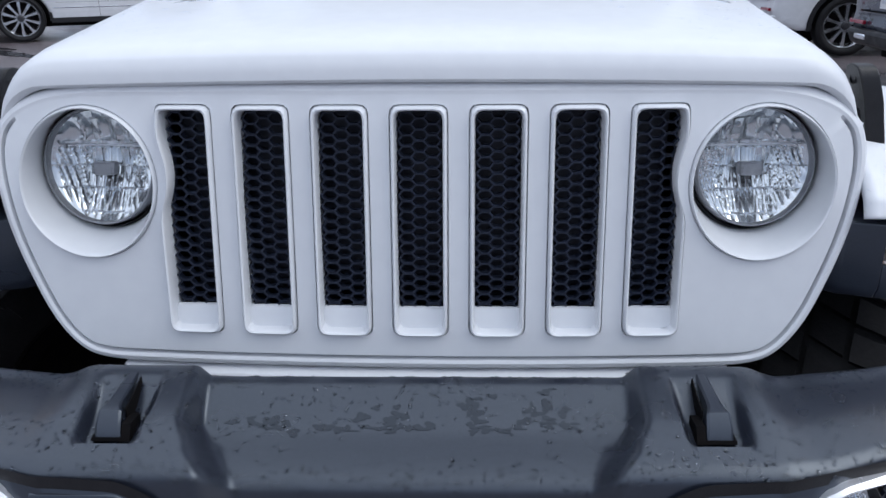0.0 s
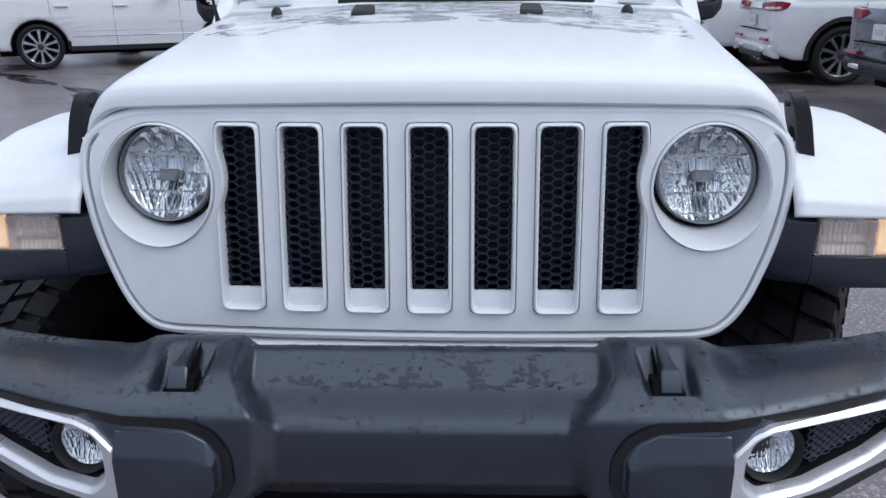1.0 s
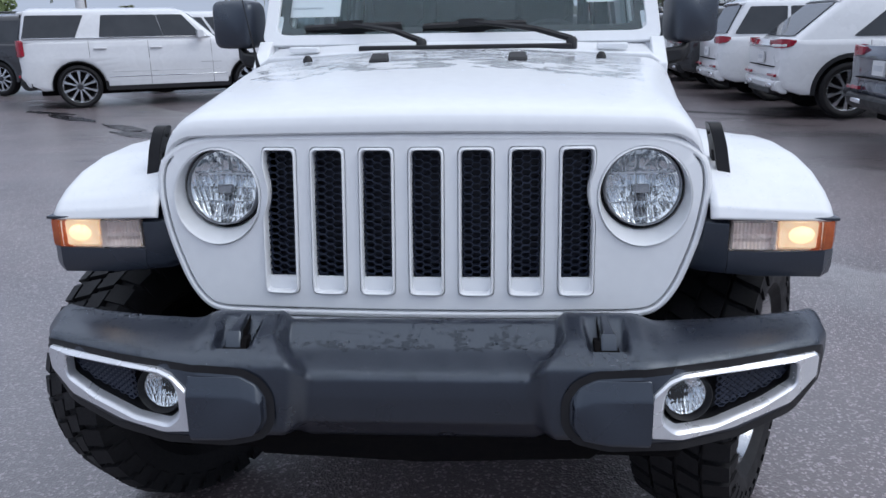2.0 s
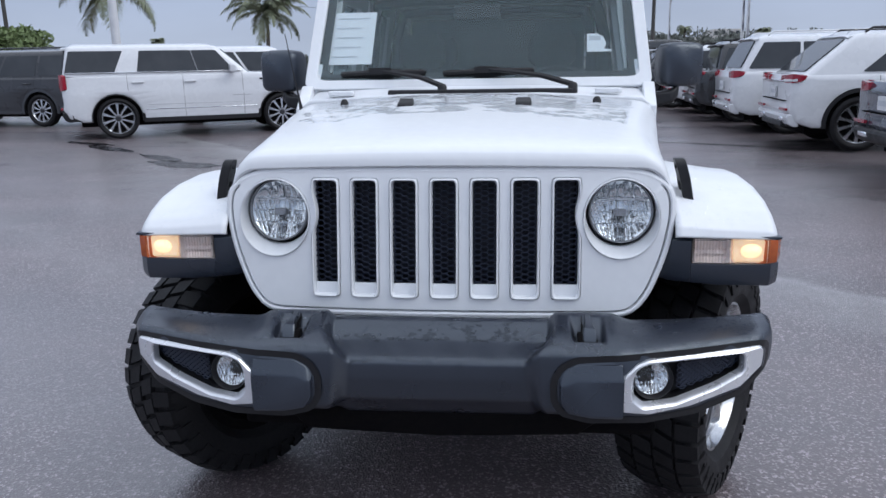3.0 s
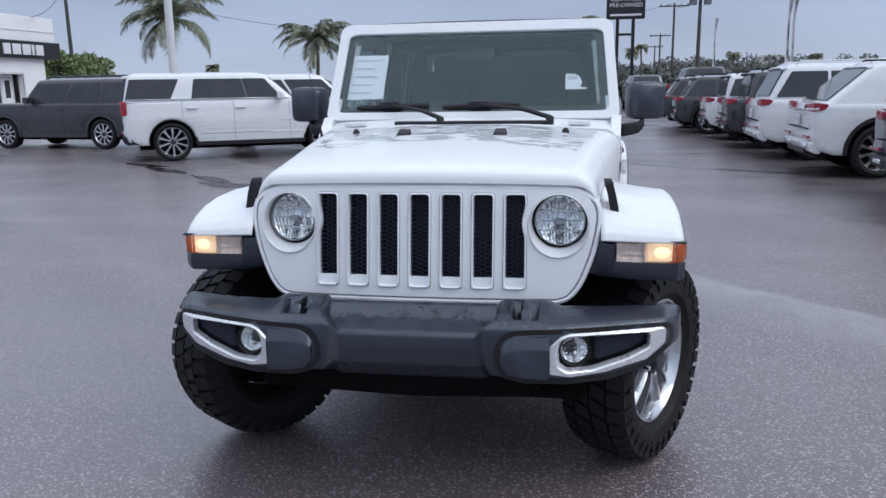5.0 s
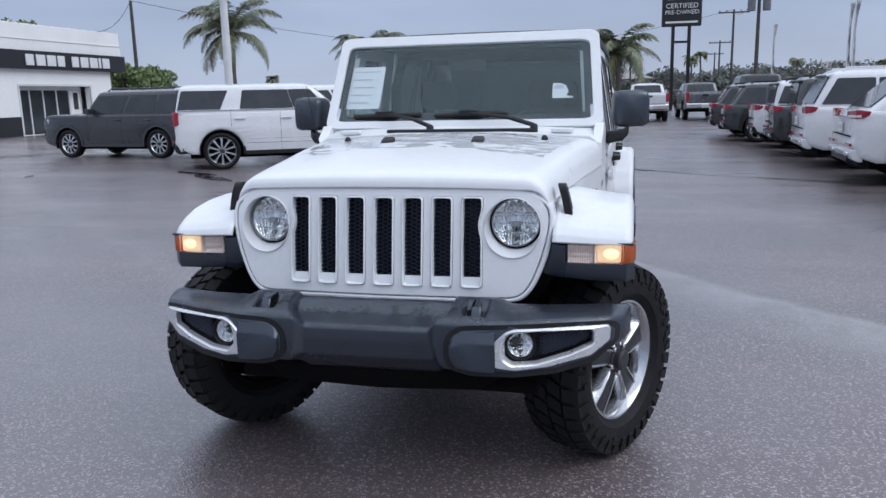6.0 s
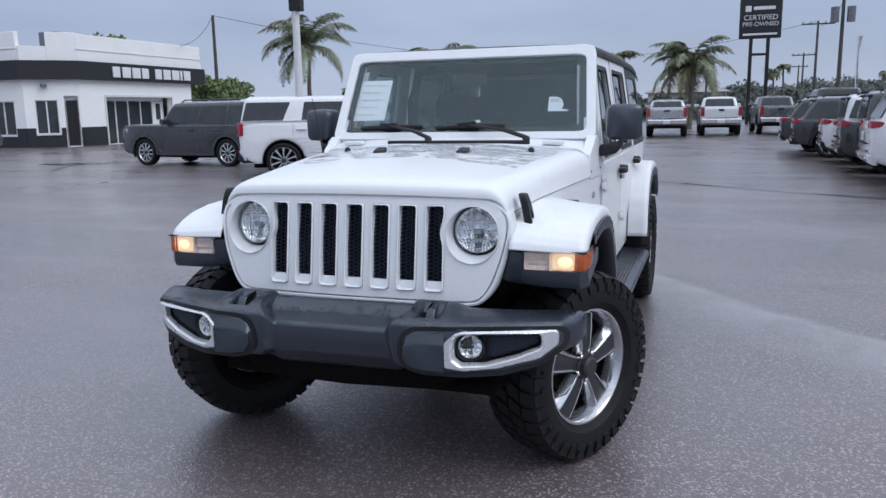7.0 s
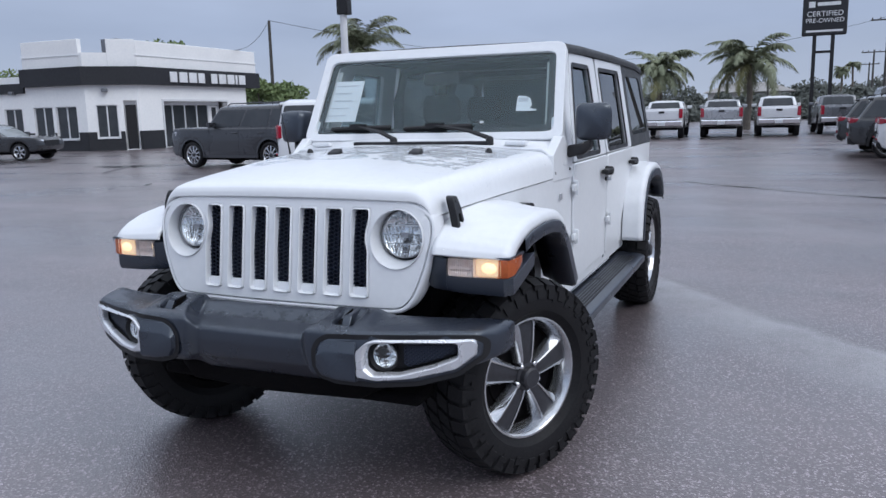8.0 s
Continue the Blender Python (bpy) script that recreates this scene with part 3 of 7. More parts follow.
bm = bmesh.new()
at_g = on_grille()
slots = [slot_loop(k, 0.0088) for k in range(-3, 4)]
pockets = [[(s * POCKET[0] + POCKET[2] * math.cos(2 * math.pi * i / 64), POCKET[1] + POCKET[3] * math.sin(2 * math.pi * i / 64)) for i in range(64)] for s in BOTH]
inner = offset(GRILLE_LOOP, 0.024)
made = fill(bm, [inner, *slots, *pockets], lambda x, z: at_g(x, z))
rows = [made[0]]
for d, back in ((0.0225, 0.003), (0.0212, 0.022), (0.0183, 0.022), (0.0165, 0.001), (0.012, -0.001), (0.006, 0.001), (0.002, 0.006), (0.0, 0.014), (0.0, 0.075)):
    fade = lambda z: max(0.0, min(1.0, (1.102 - z) / 0.015))  # the groove round the panel ends under the hood's edge
    rows.append([bm.verts.new(at_g(x, z, back * fade(z) if d > 0.015 else back)) for x, z in offset(GRILLE_LOOP, d)])
for a, b in zip(rows, rows[1:]):
    ring_walls(bm, a, b)
# each opening gets a proud rim and a deep wall
for k, vs in zip(range(-3, 4), made[1:8]):
    last = vs
    for g, d in ((0.0085, 0.0085), (0.0073, 0.0085), (0.0067, -0.003), (0.0055, -0.0085), (0.0037, -0.0105), (0.0017, -0.0085), (0.0004, -0.003), (-0.001, 0.030)):
        nxt = [bm.verts.new(at_g(x, z, d)) for x, z in slot_loop(k, g)]
        ring_walls(bm, last, nxt)
        last = nxt
for s, vs in zip(BOTH, made[8:]):
    last = vs
    # a fine groove, a proud bead, then a cone that narrows towards the lamp
    for k, d in ((0.995, 0.004), (0.985, 0.004), (0.978, -0.004), (0.962, -0.0075), (0.945, -0.005), (0.935, 0.004), (0.925, 0.018), (0.915, 0.034), (0.908, 0.055), (0.905, 0.11)):
        f = max(0.0, min(1.0, d / 0.06))
        cx, cz = POCKET[0] + 0.004 * f, POCKET[1] + 0.009 * f
        nxt = []
        for i in range(64):
            a = 2 * math.pi * i / 64
            x, z = cx + POCKET[2] * k * math.cos(a) * s, cz + (POCKET[3] - 0.006 * f) * k * math.sin(a)
            nxt.append(bm.verts.new((s * x, at_g(x, z, d)[1], z)))
        ring_walls(bm, last, nxt)
        last = nxt
grille = part("grille", bm, WHITE, JEEP, "white seven-slot grille panel", sharp=28)
# lower lip under the panel
bm = bmesh.new()
loft(bm, [[(x, 0.280 + bow(x), 0.728), (x, 0.266 + bow(x), 0.722), (x, 0.270 + bow(x), 0.700), (x, 0.34, 0.700), (x, 0.34, 0.728)] for x in (-0.47, -0.3, -0.1, 0.1, 0.3, 0.47)])
part("lower_lip", bm, WHITE, grille, bevel=0.004)


def slot_mesh(k):
    """Flattened honeycomb behind one opening."""
    bm = bmesh.new()
    w, hgt = 0.0124, 0.0078
    c = 0.1135 * k

    def inside(x, z):
        lo, hi = c - 0.0330, c + 0.0330
        dz = z - LAMP[1]
        if abs(k) == 3 and abs(dz) < 0.116:
            edge = LAMP[0] - math.sqrt(0.116 ** 2 - dz * dz) - 0.0005
            lo, hi = (lo, min(hi, edge)) if k > 0 else (max(lo, -edge), hi)
        return max(lo, min(hi, x))
    for row in range(44):
        for col in range(-2, 3):
            cx = 0.1135 * k + col * w * 3.0 + (w * 1.5 if row % 2 else 0)
            cz = 0.800 + row * hgt
            if cz > 1.125 or abs(cx - 0.1135 * k) > 0.048 or math.hypot(abs(cx) - LAMP[0], cz - LAMP[1]) < 0.100:
                continue
            o, i2, b2 = [], [], []
            for a in range(6):
                t = math.pi / 3 * a
                ox, oz = cx + w * 1.02 * math.cos(t), cz + hgt * 1.17 * math.sin(t)
                ix, iz = cx + w * 0.89 * math.cos(t), cz + hgt * 0.99 * math.sin(t)
                y = grille_y(cz) + bow(cx) + 0.018
                ox, ix = inside(ox, oz), inside(ix, iz)
                o.append(bm.verts.new((ox, y, oz)))
                i2.append(bm.verts.new((ix, y, iz)))
                b2.append(bm.verts.new((ix, y + 0.012, iz)))
            ring_walls(bm, o, i2)
            ring_walls(bm, i2, b2)
    return bm


for k in range(-3, 4):
    part("mesh_insert", slot_mesh(k), MESH, grille, "black honeycomb mesh", sharp=60)
    # pale sloping tray at the foot of the opening
    c = 0.1135 * k
    bm = bmesh.new()
    rows = ((0.797, 0.0085), (0.801, 0.0088), (0.811, 0.0098), (0.820, 0.0118), (0.8255, 0.0138), (0.8270, 0.0195))
    sheet(bm, lambda u, v: (c - 0.0335 + 0.067 * u, grille_y(rows[round(v * 5)][0]) + bow(c) + rows[round(v * 5)][1], rows[round(v * 5)][0]), 4, 5)
    part("slot_tray", bm, WHITE, grille, sharp=50)
part("radiator", boxed(-0.365, 0.365, 0.385, 0.41, 0.75, 1.14), RADIATOR, grille)


def fluted_dish(bm, place, R, deep, flute, lift):
    """A concave reflector with upright flutes below and broad stepped facets above."""
    def f(u, v):
        X, Z = 2 * u - 1, 2 * v - 1
        x, z = X * math.sqrt(1 - Z * Z / 2) * R, Z * math.sqrt(1 - X * X / 2) * R
        r = math.hypot(x, z) / R
        y = lift + deep * (1 - r * r)
        t = x / flute + (0.35 * z / flute if abs(x) > 0.45 * R else 0)
        if z < 0.30 * R:
            y -= 0.62 * flute * abs(math.sin(math.pi * t)) * (1 - r ** 6)
        else:
            y -= 0.30 * flute * abs(math.sin(math.pi * t / 2.2)) * (1 - r ** 6)
        step = (z / (0.42 * R)) % 1.0
        y += 0.85 * flute * (step - 0.6 * (round(t * 0.5) % 2) * step) * (1 - r ** 6)
        return place @ Vector((x, y, z))
    sheet(bm, f, 84, 48)


# headlights: black ring, fluted reflector, bulb shield, clear lens
def headlight(s):
    cx, cz, y0 = s * (POCKET[0] + 0.005), POCKET[1] + 0.012, 0.372
    place = Matrix.Translation((cx, y0, cz)) @ Matrix.Rotation(radians(6 * s), 4, "Z") @ Matrix.Rotation(radians(-8), 4, "X")
    bm = bmesh.new()
    lathe(bm, [(0.060, 0.0990), (0.036, 0.0985), (0.022, 0.0975), (0.014, 0.0955), (0.018, 0.0925), (0.040, 0.0915)], m=place, steps=48, axis="y")
    lamp = part("headlight", bm, BLACK, JEEP, "round clear headlight with fluted reflector")
    bm = bmesh.new()
    lathe(bm, [(0.024, 0.0910), (0.004, 0.0905), (-0.001, 0.0890), (-0.001, 0.0868), (0.010, 0.0855)], m=place, steps=48, axis="y")
    part("trim_ring", bm, RING_GREY, lamp, "frosted grey lens edge")
    bm = bmesh.new()
    fluted_dish(bm, place, 0.0860, 0.036, 0.0115, 0.012)
    part("reflector", bm, REFLECT, lamp, "bright fluted chrome reflector", sharp=14)
    # smoked bulb shield with a pale edge, and the ledge above it
    bm = bmesh.new()
    loft(bm, [[place @ Vector((x, y, z)) for x, z in rounded([(-w, -0.014), (w, -0.014), (w, h), (-w, h)], 0.004, 2)] for w, h, y in ((0.017, 0.006, 0.030), (0.017, 0.006, 0.014), (0.014, 0.003, 0.011))])
    part("bulb_shield", bm, SHIELD, lamp, "small grey bulb shield")
    bm = bmesh.new()
    box(bm, -0.072, 0.078, 0.012, 0.018, 0.031, 0.034, m=place)
    part("reflector_ledge", bm, SATIN, lamp, bevel=0.001)
    bm = bmesh.new()
    lathe(bm, [(0.006, 0.0880), (-0.004, 0.080), (-0.011, 0.055), (-0.014, 0.025), (-0.015, 0.001)], m=place, steps=40, axis="y")
    g = part("lens", bm, LENS, lamp, "clear dome lens", sharp=60)
    g.visible_shadow = False


for s in BOTH:
    headlight(s)

# ---- hood: a clamshell with rounded shoulders ----
HOOD = [  # y: half width, centre height, edge drop, side foot, shoulder radius
    (0.324, (0.624, 1.172, 0.010, 1.092, 0.080)), (0.325, (0.625, 1.184, 0.010, 1.094, 0.088)), (0.330, (0.623, 1.204, 0.011, 1.095, 0.096)), (0.350, (0.625, 1.219, 0.012, 1.096, 0.10)),
    (0.40, (0.628, 1.230, 0.014, 1.099, 0.10)), (0.55, (0.636, 1.246, 0.016, 1.104, 0.095)), (0.80, (0.660, 1.268, 0.020, 1.113, 0.09)), (1.09, (0.700, 1.290, 0.024, 1.124, 0.085)),
    (1.35, (0.738, 1.304, 0.028, 1.134, 0.08)), (1.50, (0.756, 1.309, 0.030, 1.139, 0.08))]


def hood_half(y):
    w, zt, drop, zs, r = along(HOOD, y)
    pts = []
    for i in range(13):
        x = (w - r) * i / 12
        bulge = 0.007 * max(0.0, min(1.0, (y - 0.40) / 0.25)) * (1 / (1 + math.exp((abs(x) - 0.42) / 0.032)))
        pts.append((x, zt - drop * (i / 12) ** 2 + bulge - 0.010))
    e = pts[-1][1]
    for k in range(1, 8):
        t = math.pi / 2 * k / 7
        pts.append((w - r + r * math.sin(t), e - r + r * math.cos(t)))
    for k in range(1, 4):
        pts.append((w + 0.006 * k / 3, pts[19][1] + (zs - pts[19][1]) * k / 3))
    return pts


def hood_y(x, y):
    """The hood's rows follow the bowed front edge of the grille and straighten towards the rear."""
    return y + bow(x) * max(0.0, 1 - (y - 0.324) / 0.6)


def hood_z(x, y):
    b = bow(x)
    row = y if y > 0.924 else (y - b - 0.54 * b) / (1 - b / 0.6)
    return along(hood_half(row), abs(x))


bm = bmesh.new()
ys = [0.324, 0.325, 0.330, 0.338, 0.350, 0.375, 0.40, 0.46, 0.55, 0.68, 0.80, 0.95, 1.09, 1.22, 1.35, 1.43, 1.50]
rings = []
for y in ys:
    h = hood_half(y)
    rings.append([(-x, hood_y(x, y), z) for x, z in reversed(h[1:])] + [(x, hood_y(x, y), z) for x, z in h])
rings.insert(0, [(x * 0.992, y + 0.006, z - 0.005) for x, y, z in rings[0]])
rings.insert(0, [(x * 0.990, y + 0.065, z - 0.004) for x, y, z in rings[0]])
loft(bm, rings, closed=False, cap=False)
hood = part("hood", bm, WHITE, JEEP, "white hood beaded with rain", sharp=50)
for x, y in ((-0.217, 1.086), (0.217, 1.086)):
    z = hood_z(x, y)
    bm = bmesh.new()
    loft(bm, [[(x - 0.032, y - 0.030, z - 0.004), (x + 0.032, y - 0.030, z - 0.004), (x + 0.028, y + 0.028, z - 0.002), (x - 0.028, y + 0.028, z - 0.002)],
              [(x - 0.030, y - 0.024, z + 0.008), (x + 0.030, y - 0.024, z + 0.008), (x + 0.026, y + 0.026, z + 0.026), (x - 0.026, y + 0.026, z + 0.026)]])
    part("hood_bumper", bm, BLACK, hood, "black rubber rest", bevel=0.006)
for x in (-0.50, 0.50):
    bm = bmesh.new()
    z = hood_z(x, 1.30)
    lathe(bm, [(z - 0.004, 0.018), (z + 0.010, 0.016), (z + 0.022, 0.008), (z + 0.023, 0.0)], m=Matrix.Translation((x, 1.30, 0)), steps=12, axis="z")
    part("washer_nozzle", bm, BLACK, hood)
# rubber hood latches at the front corners: catch on the hood, strap with a finger hole, anchor on the fender
for s in BOTH:
    lean = lambda x, y, z, s=s: Vector((s * x, y, z))
    bm = bmesh.new()
    loop = rounded([(-0.021, -0.074), (0.021, -0.074), (0.024, -0.030), (0.020, 0.045), (0.015, 0.070), (-0.015, 0.070), (-0.020, 0.045), (-0.024, -0.030)], 0.012, 3)
    hole = rounded([(-0.009, -0.006), (0.009, -0.006), (0.008, 0.026), (-0.008, 0.026)], 0.006, 3)

    def strap(u, v, d):
        """u along the vehicle, v up the strap, d outwards from its inner face."""
        out = 0.646 + 0.034 * (0.07 - v) / 0.14 + 0.010 * math.sin(math.pi * (v + 0.074) / 0.144)
        return lean(out + 0.027 - d, 0.448 + u * 1.45 + 0.04 * (0.07 - v), 1.060 + v * 1.50)
    slab(bm, loop, strap, 0.029, [hole])
    latch = part("hood_latch", bm, BLACK, JEEP, "black rubber hood latch", sharp=50, bevel=0.007)
    for name, v, r, t in (("latch_catch", 0.056, 0.009, 0.020), ("latch_pivot", -0.052, 0.017, 0.024)):
        bm = bmesh.new()
        lathe(bm, [(-0.030, r), (t - 0.022, r), (t - 0.018, r * 0.7), (t - 0.018, 0.0)], m=Matrix.Translation(strap(0.0, v, 0.0)) @ Matrix.Diagonal((s, 1, 1, 1)), steps=14)
        part(name, bm, BLACK, latch)
    bm = bmesh.new()
    loft(bm, [[lean(x, 0.435 + y * g, z) for y, z in ((-0.028, 0.985), (0.050, 0.985), (0.046, 1.012), (-0.024, 1.012))] for x, g in ((0.640, 1.0), (0.676, 1.0), (0.684, 0.85))])
    part("latch_anchor", bm, BLACK, latch, bevel=0.004)

# ---- body tub, cowl and inner bays ----
SIDE = [(1.36, 0.60), (1.36, 0.80), (1.15, 1.02), (0.42, 1.02), (0.40, 1.088), (0.80, 1.108), (1.50, 1.134), (1.80, 1.150), (1.80, 0.52), (1.46, 0.52)]
SIDE_W = [(0.40, 0.622), (0.80, 0.660), (1.09, 0.700), (1.50, 0.757), (1.80, 0.775)]
for s in BOTH:
    bm = bmesh.new()
    slab(bm, SIDE, lambda y, z, d, s=s: (s * (along(SIDE_W, y) - d), y, z), 0.03)
    part("body_side", bm, WHITE, JEEP)
part("engine_bay", boxed(-0.56, 0.56, 0.46, 1.40, 0.60, 1.06), UNDER, JEEP)
# chassis widened; unseen boxes to the rear bumper added to block light below
part("chassis", boxed(-0.47, 0.47, 0.28, 4.35, 0.43, 0.62), UNDER, JEEP)
part("splash_guard", boxed(-0.60, 0.60, 0.24, 1.30, 0.40, 0.45), UNDER, JEEP, bevel=0.02)
part("transfer_case_guard", boxed(-0.42, 0.42, 1.25, 2.55, 0.31, 0.46), UNDER, JEEP, bevel=0.03)
part("fuel_tank", boxed(-0.58, 0.20, 2.60, 3.45, 0.29, 0.52), UNDER, JEEP, bevel=0.04)
part("muffler", boxed(-0.55, 0.55, 4.02, 4.26, 0.34, 0.52), UNDER, JEEP, bevel=0.05)
part("rear_bumper", boxed(-0.80, 0.80, 4.34, 4.58, 0.46, 0.66), PLASTIC, JEEP, bevel=0.02)
for s in BOTH:
    bm = bmesh.new()
    prof = arc(AXLE_F, 0.41, 0.50, 8, 118, 16)
    loft(bm, [[(s * x, y, z) for y, z in prof] for x in (0.50, 0.78)], closed=False, cap=False)
    part("wheel_liner", bm, UNDER, JEEP, solid=0.01)
# cowl
bm = bmesh.new()
loft(bm, [[(-0.757, y, z0), (-0.70, y, z1), (-0.3, y, z1 + 0.020), (0.3, y, z1 + 0.020), (0.70, y, z1), (0.757, y, z0), (0.757, y, 1.10), (-0.757, y, 1.10)] for y, z0, z1 in ((1.505, 1.245, 1.285), (1.60, 1.26, 1.300), (1.70, 1.28, 1.320))])
cowl = part("cowl", bm, WHITE, JEEP, "white cowl panel below the windshield", bevel=0.006)
part("cowl_vent", boxed(-0.36, 0.42, 1.512, 1.56, 1.300, 1.322), BLACK, cowl, bevel=0.005)
for s in BOTH:
    bm = boxed(s * 0.565 - 0.055, s * 0.565 + 0.055, 1.505, 1.545, 1.30, 1.322)
    part("windshield_hinge", bm, WHITE, cowl, bevel=0.006)

# ---- windshield ----
WS_BASE, WS_TOP = (1.665, 1.325), (1.905, 1.822)


def ws(x, t, d=0.0):
    """On the raked windshield plane: across, up from 0 to 1, d behind."""
    (y0, z0), (y1, z1) = WS_BASE, WS_TOP
    n = Vector((0, z1 - z0, -(y1 - y0))).normalized()
    return (x + n.x * d, y0 + (y1 - y0) * t + n.y * d, z0 + (z1 - z0) * t + n.z * d)


outer = rounded([(-0.765, -0.01), (0.765, -0.01), (0.722, 1.0), (-0.722, 1.0)], 0.075, 5)
glass = rounded([(-0.712, 0.068), (0.712, 0.068), (0.676, 0.895), (-0.676, 0.895)], 0.06, 5)
bm = bmesh.new()
slab(bm, outer, lambda x, t, d: ws(x, t, d - 0.012), 0.05, [glass])
frame_ws = part("windshield_frame", bm, WHITE, JEEP, "white windshield surround", sharp=50, bevel=0.006)
bm = bmesh.new()
fill(bm, [glass], lambda x, t: ws(x, t, 0.004))
pane = part("windshield", bm, WINDSHIELD, frame_ws, "clear laminated windshield")
pane.visible_shadow = False
band = rounded([(-0.668, 0.130), (0.668, 0.130), (0.638, 0.862), (-0.638, 0.862)], 0.05, 5)
bm = bmesh.new()
fill(bm, [glass, band], lambda x, t: ws(x, t, 0.007))
part("black_border", bm, BLACK, frame_ws)
# papers behind the glass
bm = bmesh.new()
slab(bm, [(-0.690, 0.225), (-0.470, 0.228), (-0.455, 0.690), (-0.655, 0.690)], lambda x, t, d: ws(x, t, 0.016 + d), 0.002)
sheet_paper = part("price_sheet", bm, PAPER, JEEP, "printed white paper sheet behind the windshield")
bm = bmesh.new()
for k, (a, b) in enumerate(((-0.630, -0.485), (-0.635, -0.52), (-0.625, -0.50), (-0.635, -0.51), (-0.64, -0.52))):
    t = 0.63 - 0.085 * k
    sh = -0.004 * k
    slab(bm, [(a + sh, t), (b + sh, t), (b + sh, t + 0.009), (a + sh, t + 0.009)], lambda x, t2, d: ws(x, t2, 0.0135 + d), 0.001)
part("print", bm, PRINT, sheet_paper)
# pale pillar trim inside the glass
for s in BOTH:
    bm = bmesh.new()
    slab(bm, [(s * x, t) for x, t in rounded([(0.652, 0.17), (0.664, 0.17), (0.652, 0.50), (0.648, 0.80), (0.622, 0.82), (0.634, 0.55)], 0.004, 2)], lambda x, t, d: ws(x, t, 0.030 + d), 0.02)
    part("pillar_trim", bm, TRIM_GREY, JEEP, "pale grey inner pillar trim", bevel=0.003)
bm = bmesh.new()
st = [(0.49, 0.30), (0.60, 0.30), (0.60, 0.315), (0.565, 0.325), (0.575, 0.37), (0.56, 0.43), (0.535, 0.455), (0.49, 0.455)]
slab(bm, st, lambda x, t, d: ws(x, t, 0.012 + d), 0.002)
sticker = part("sticker", bm, PAPER, JEEP, "small white windshield sticker")
bm = bmesh.new()
slab(bm, [(0.50, 0.395), (0.55, 0.395), (0.55, 0.435), (0.50, 0.435)], lambda x, t, d: ws(x, t, 0.0105 + d), 0.001)
part("print", bm, PRINT, sticker)
# wipers: arm from the cowl to a blade lying along the foot of the glass
for hub, mid, b0, b1 in (((-0.13, 1.545), (-0.42, 0.135), -0.60, -0.22), ((0.42, 1.535), (0.05, 0.135), -0.14, 0.26)):
    bm = bmesh.new()
    p0 = Vector((hub[0], hub[1], 1.325))
    p1 = Vector(ws(mid[0], mid[1], -0.022))
    tube(bm, [p0 + Vector((0, 0, 0.012)), p0.lerp(p1, 0.35) + Vector((0, -0.01, 0.022)), p0.lerp(p1, 0.7) + Vector((0, -0.008, 0.012)), p1], [0.013, 0.012, 0.009, 0.007], sides=6)
    lathe(bm, [(1.30, 0.020), (1.335, 0.020), (1.345, 0.013), (1.346, 0.0)], m=Matrix.Translation((hub[0], hub[1], 0)), steps=12, axis="z")
    wiper = part("wiper", bm, BLACK, JEEP, "black wiper resting on the glass")
    bm = bmesh.new()
    t0, t1 = mid[1] - 0.012, mid[1] + 0.004
    pts = [ws(b0 + (b1 - b0) * i / 8, t0 + (t1 - t0) * i / 8, -0.014 + 0.008 * abs(i / 4 - 1)) for i in range(9)]
    tube(bm, pts, 0.011, sides=5)
    box(bm, -0.05, 0.05, -0.012, 0.012, -0.012, 0.014, m=Matrix.Translation(p1))
    part("wiper_blade", bm, BLACK, wiper)

# ---- doors, pillars, roof ----
BELT = 1.185


def side_x(z):
    """Outer half width of the body side at a height."""
    return along([(0.5, 0.770), (0.75, 0.792), (1.0, 0.797), (BELT, 0.788), (1.80, 0.692)], z)


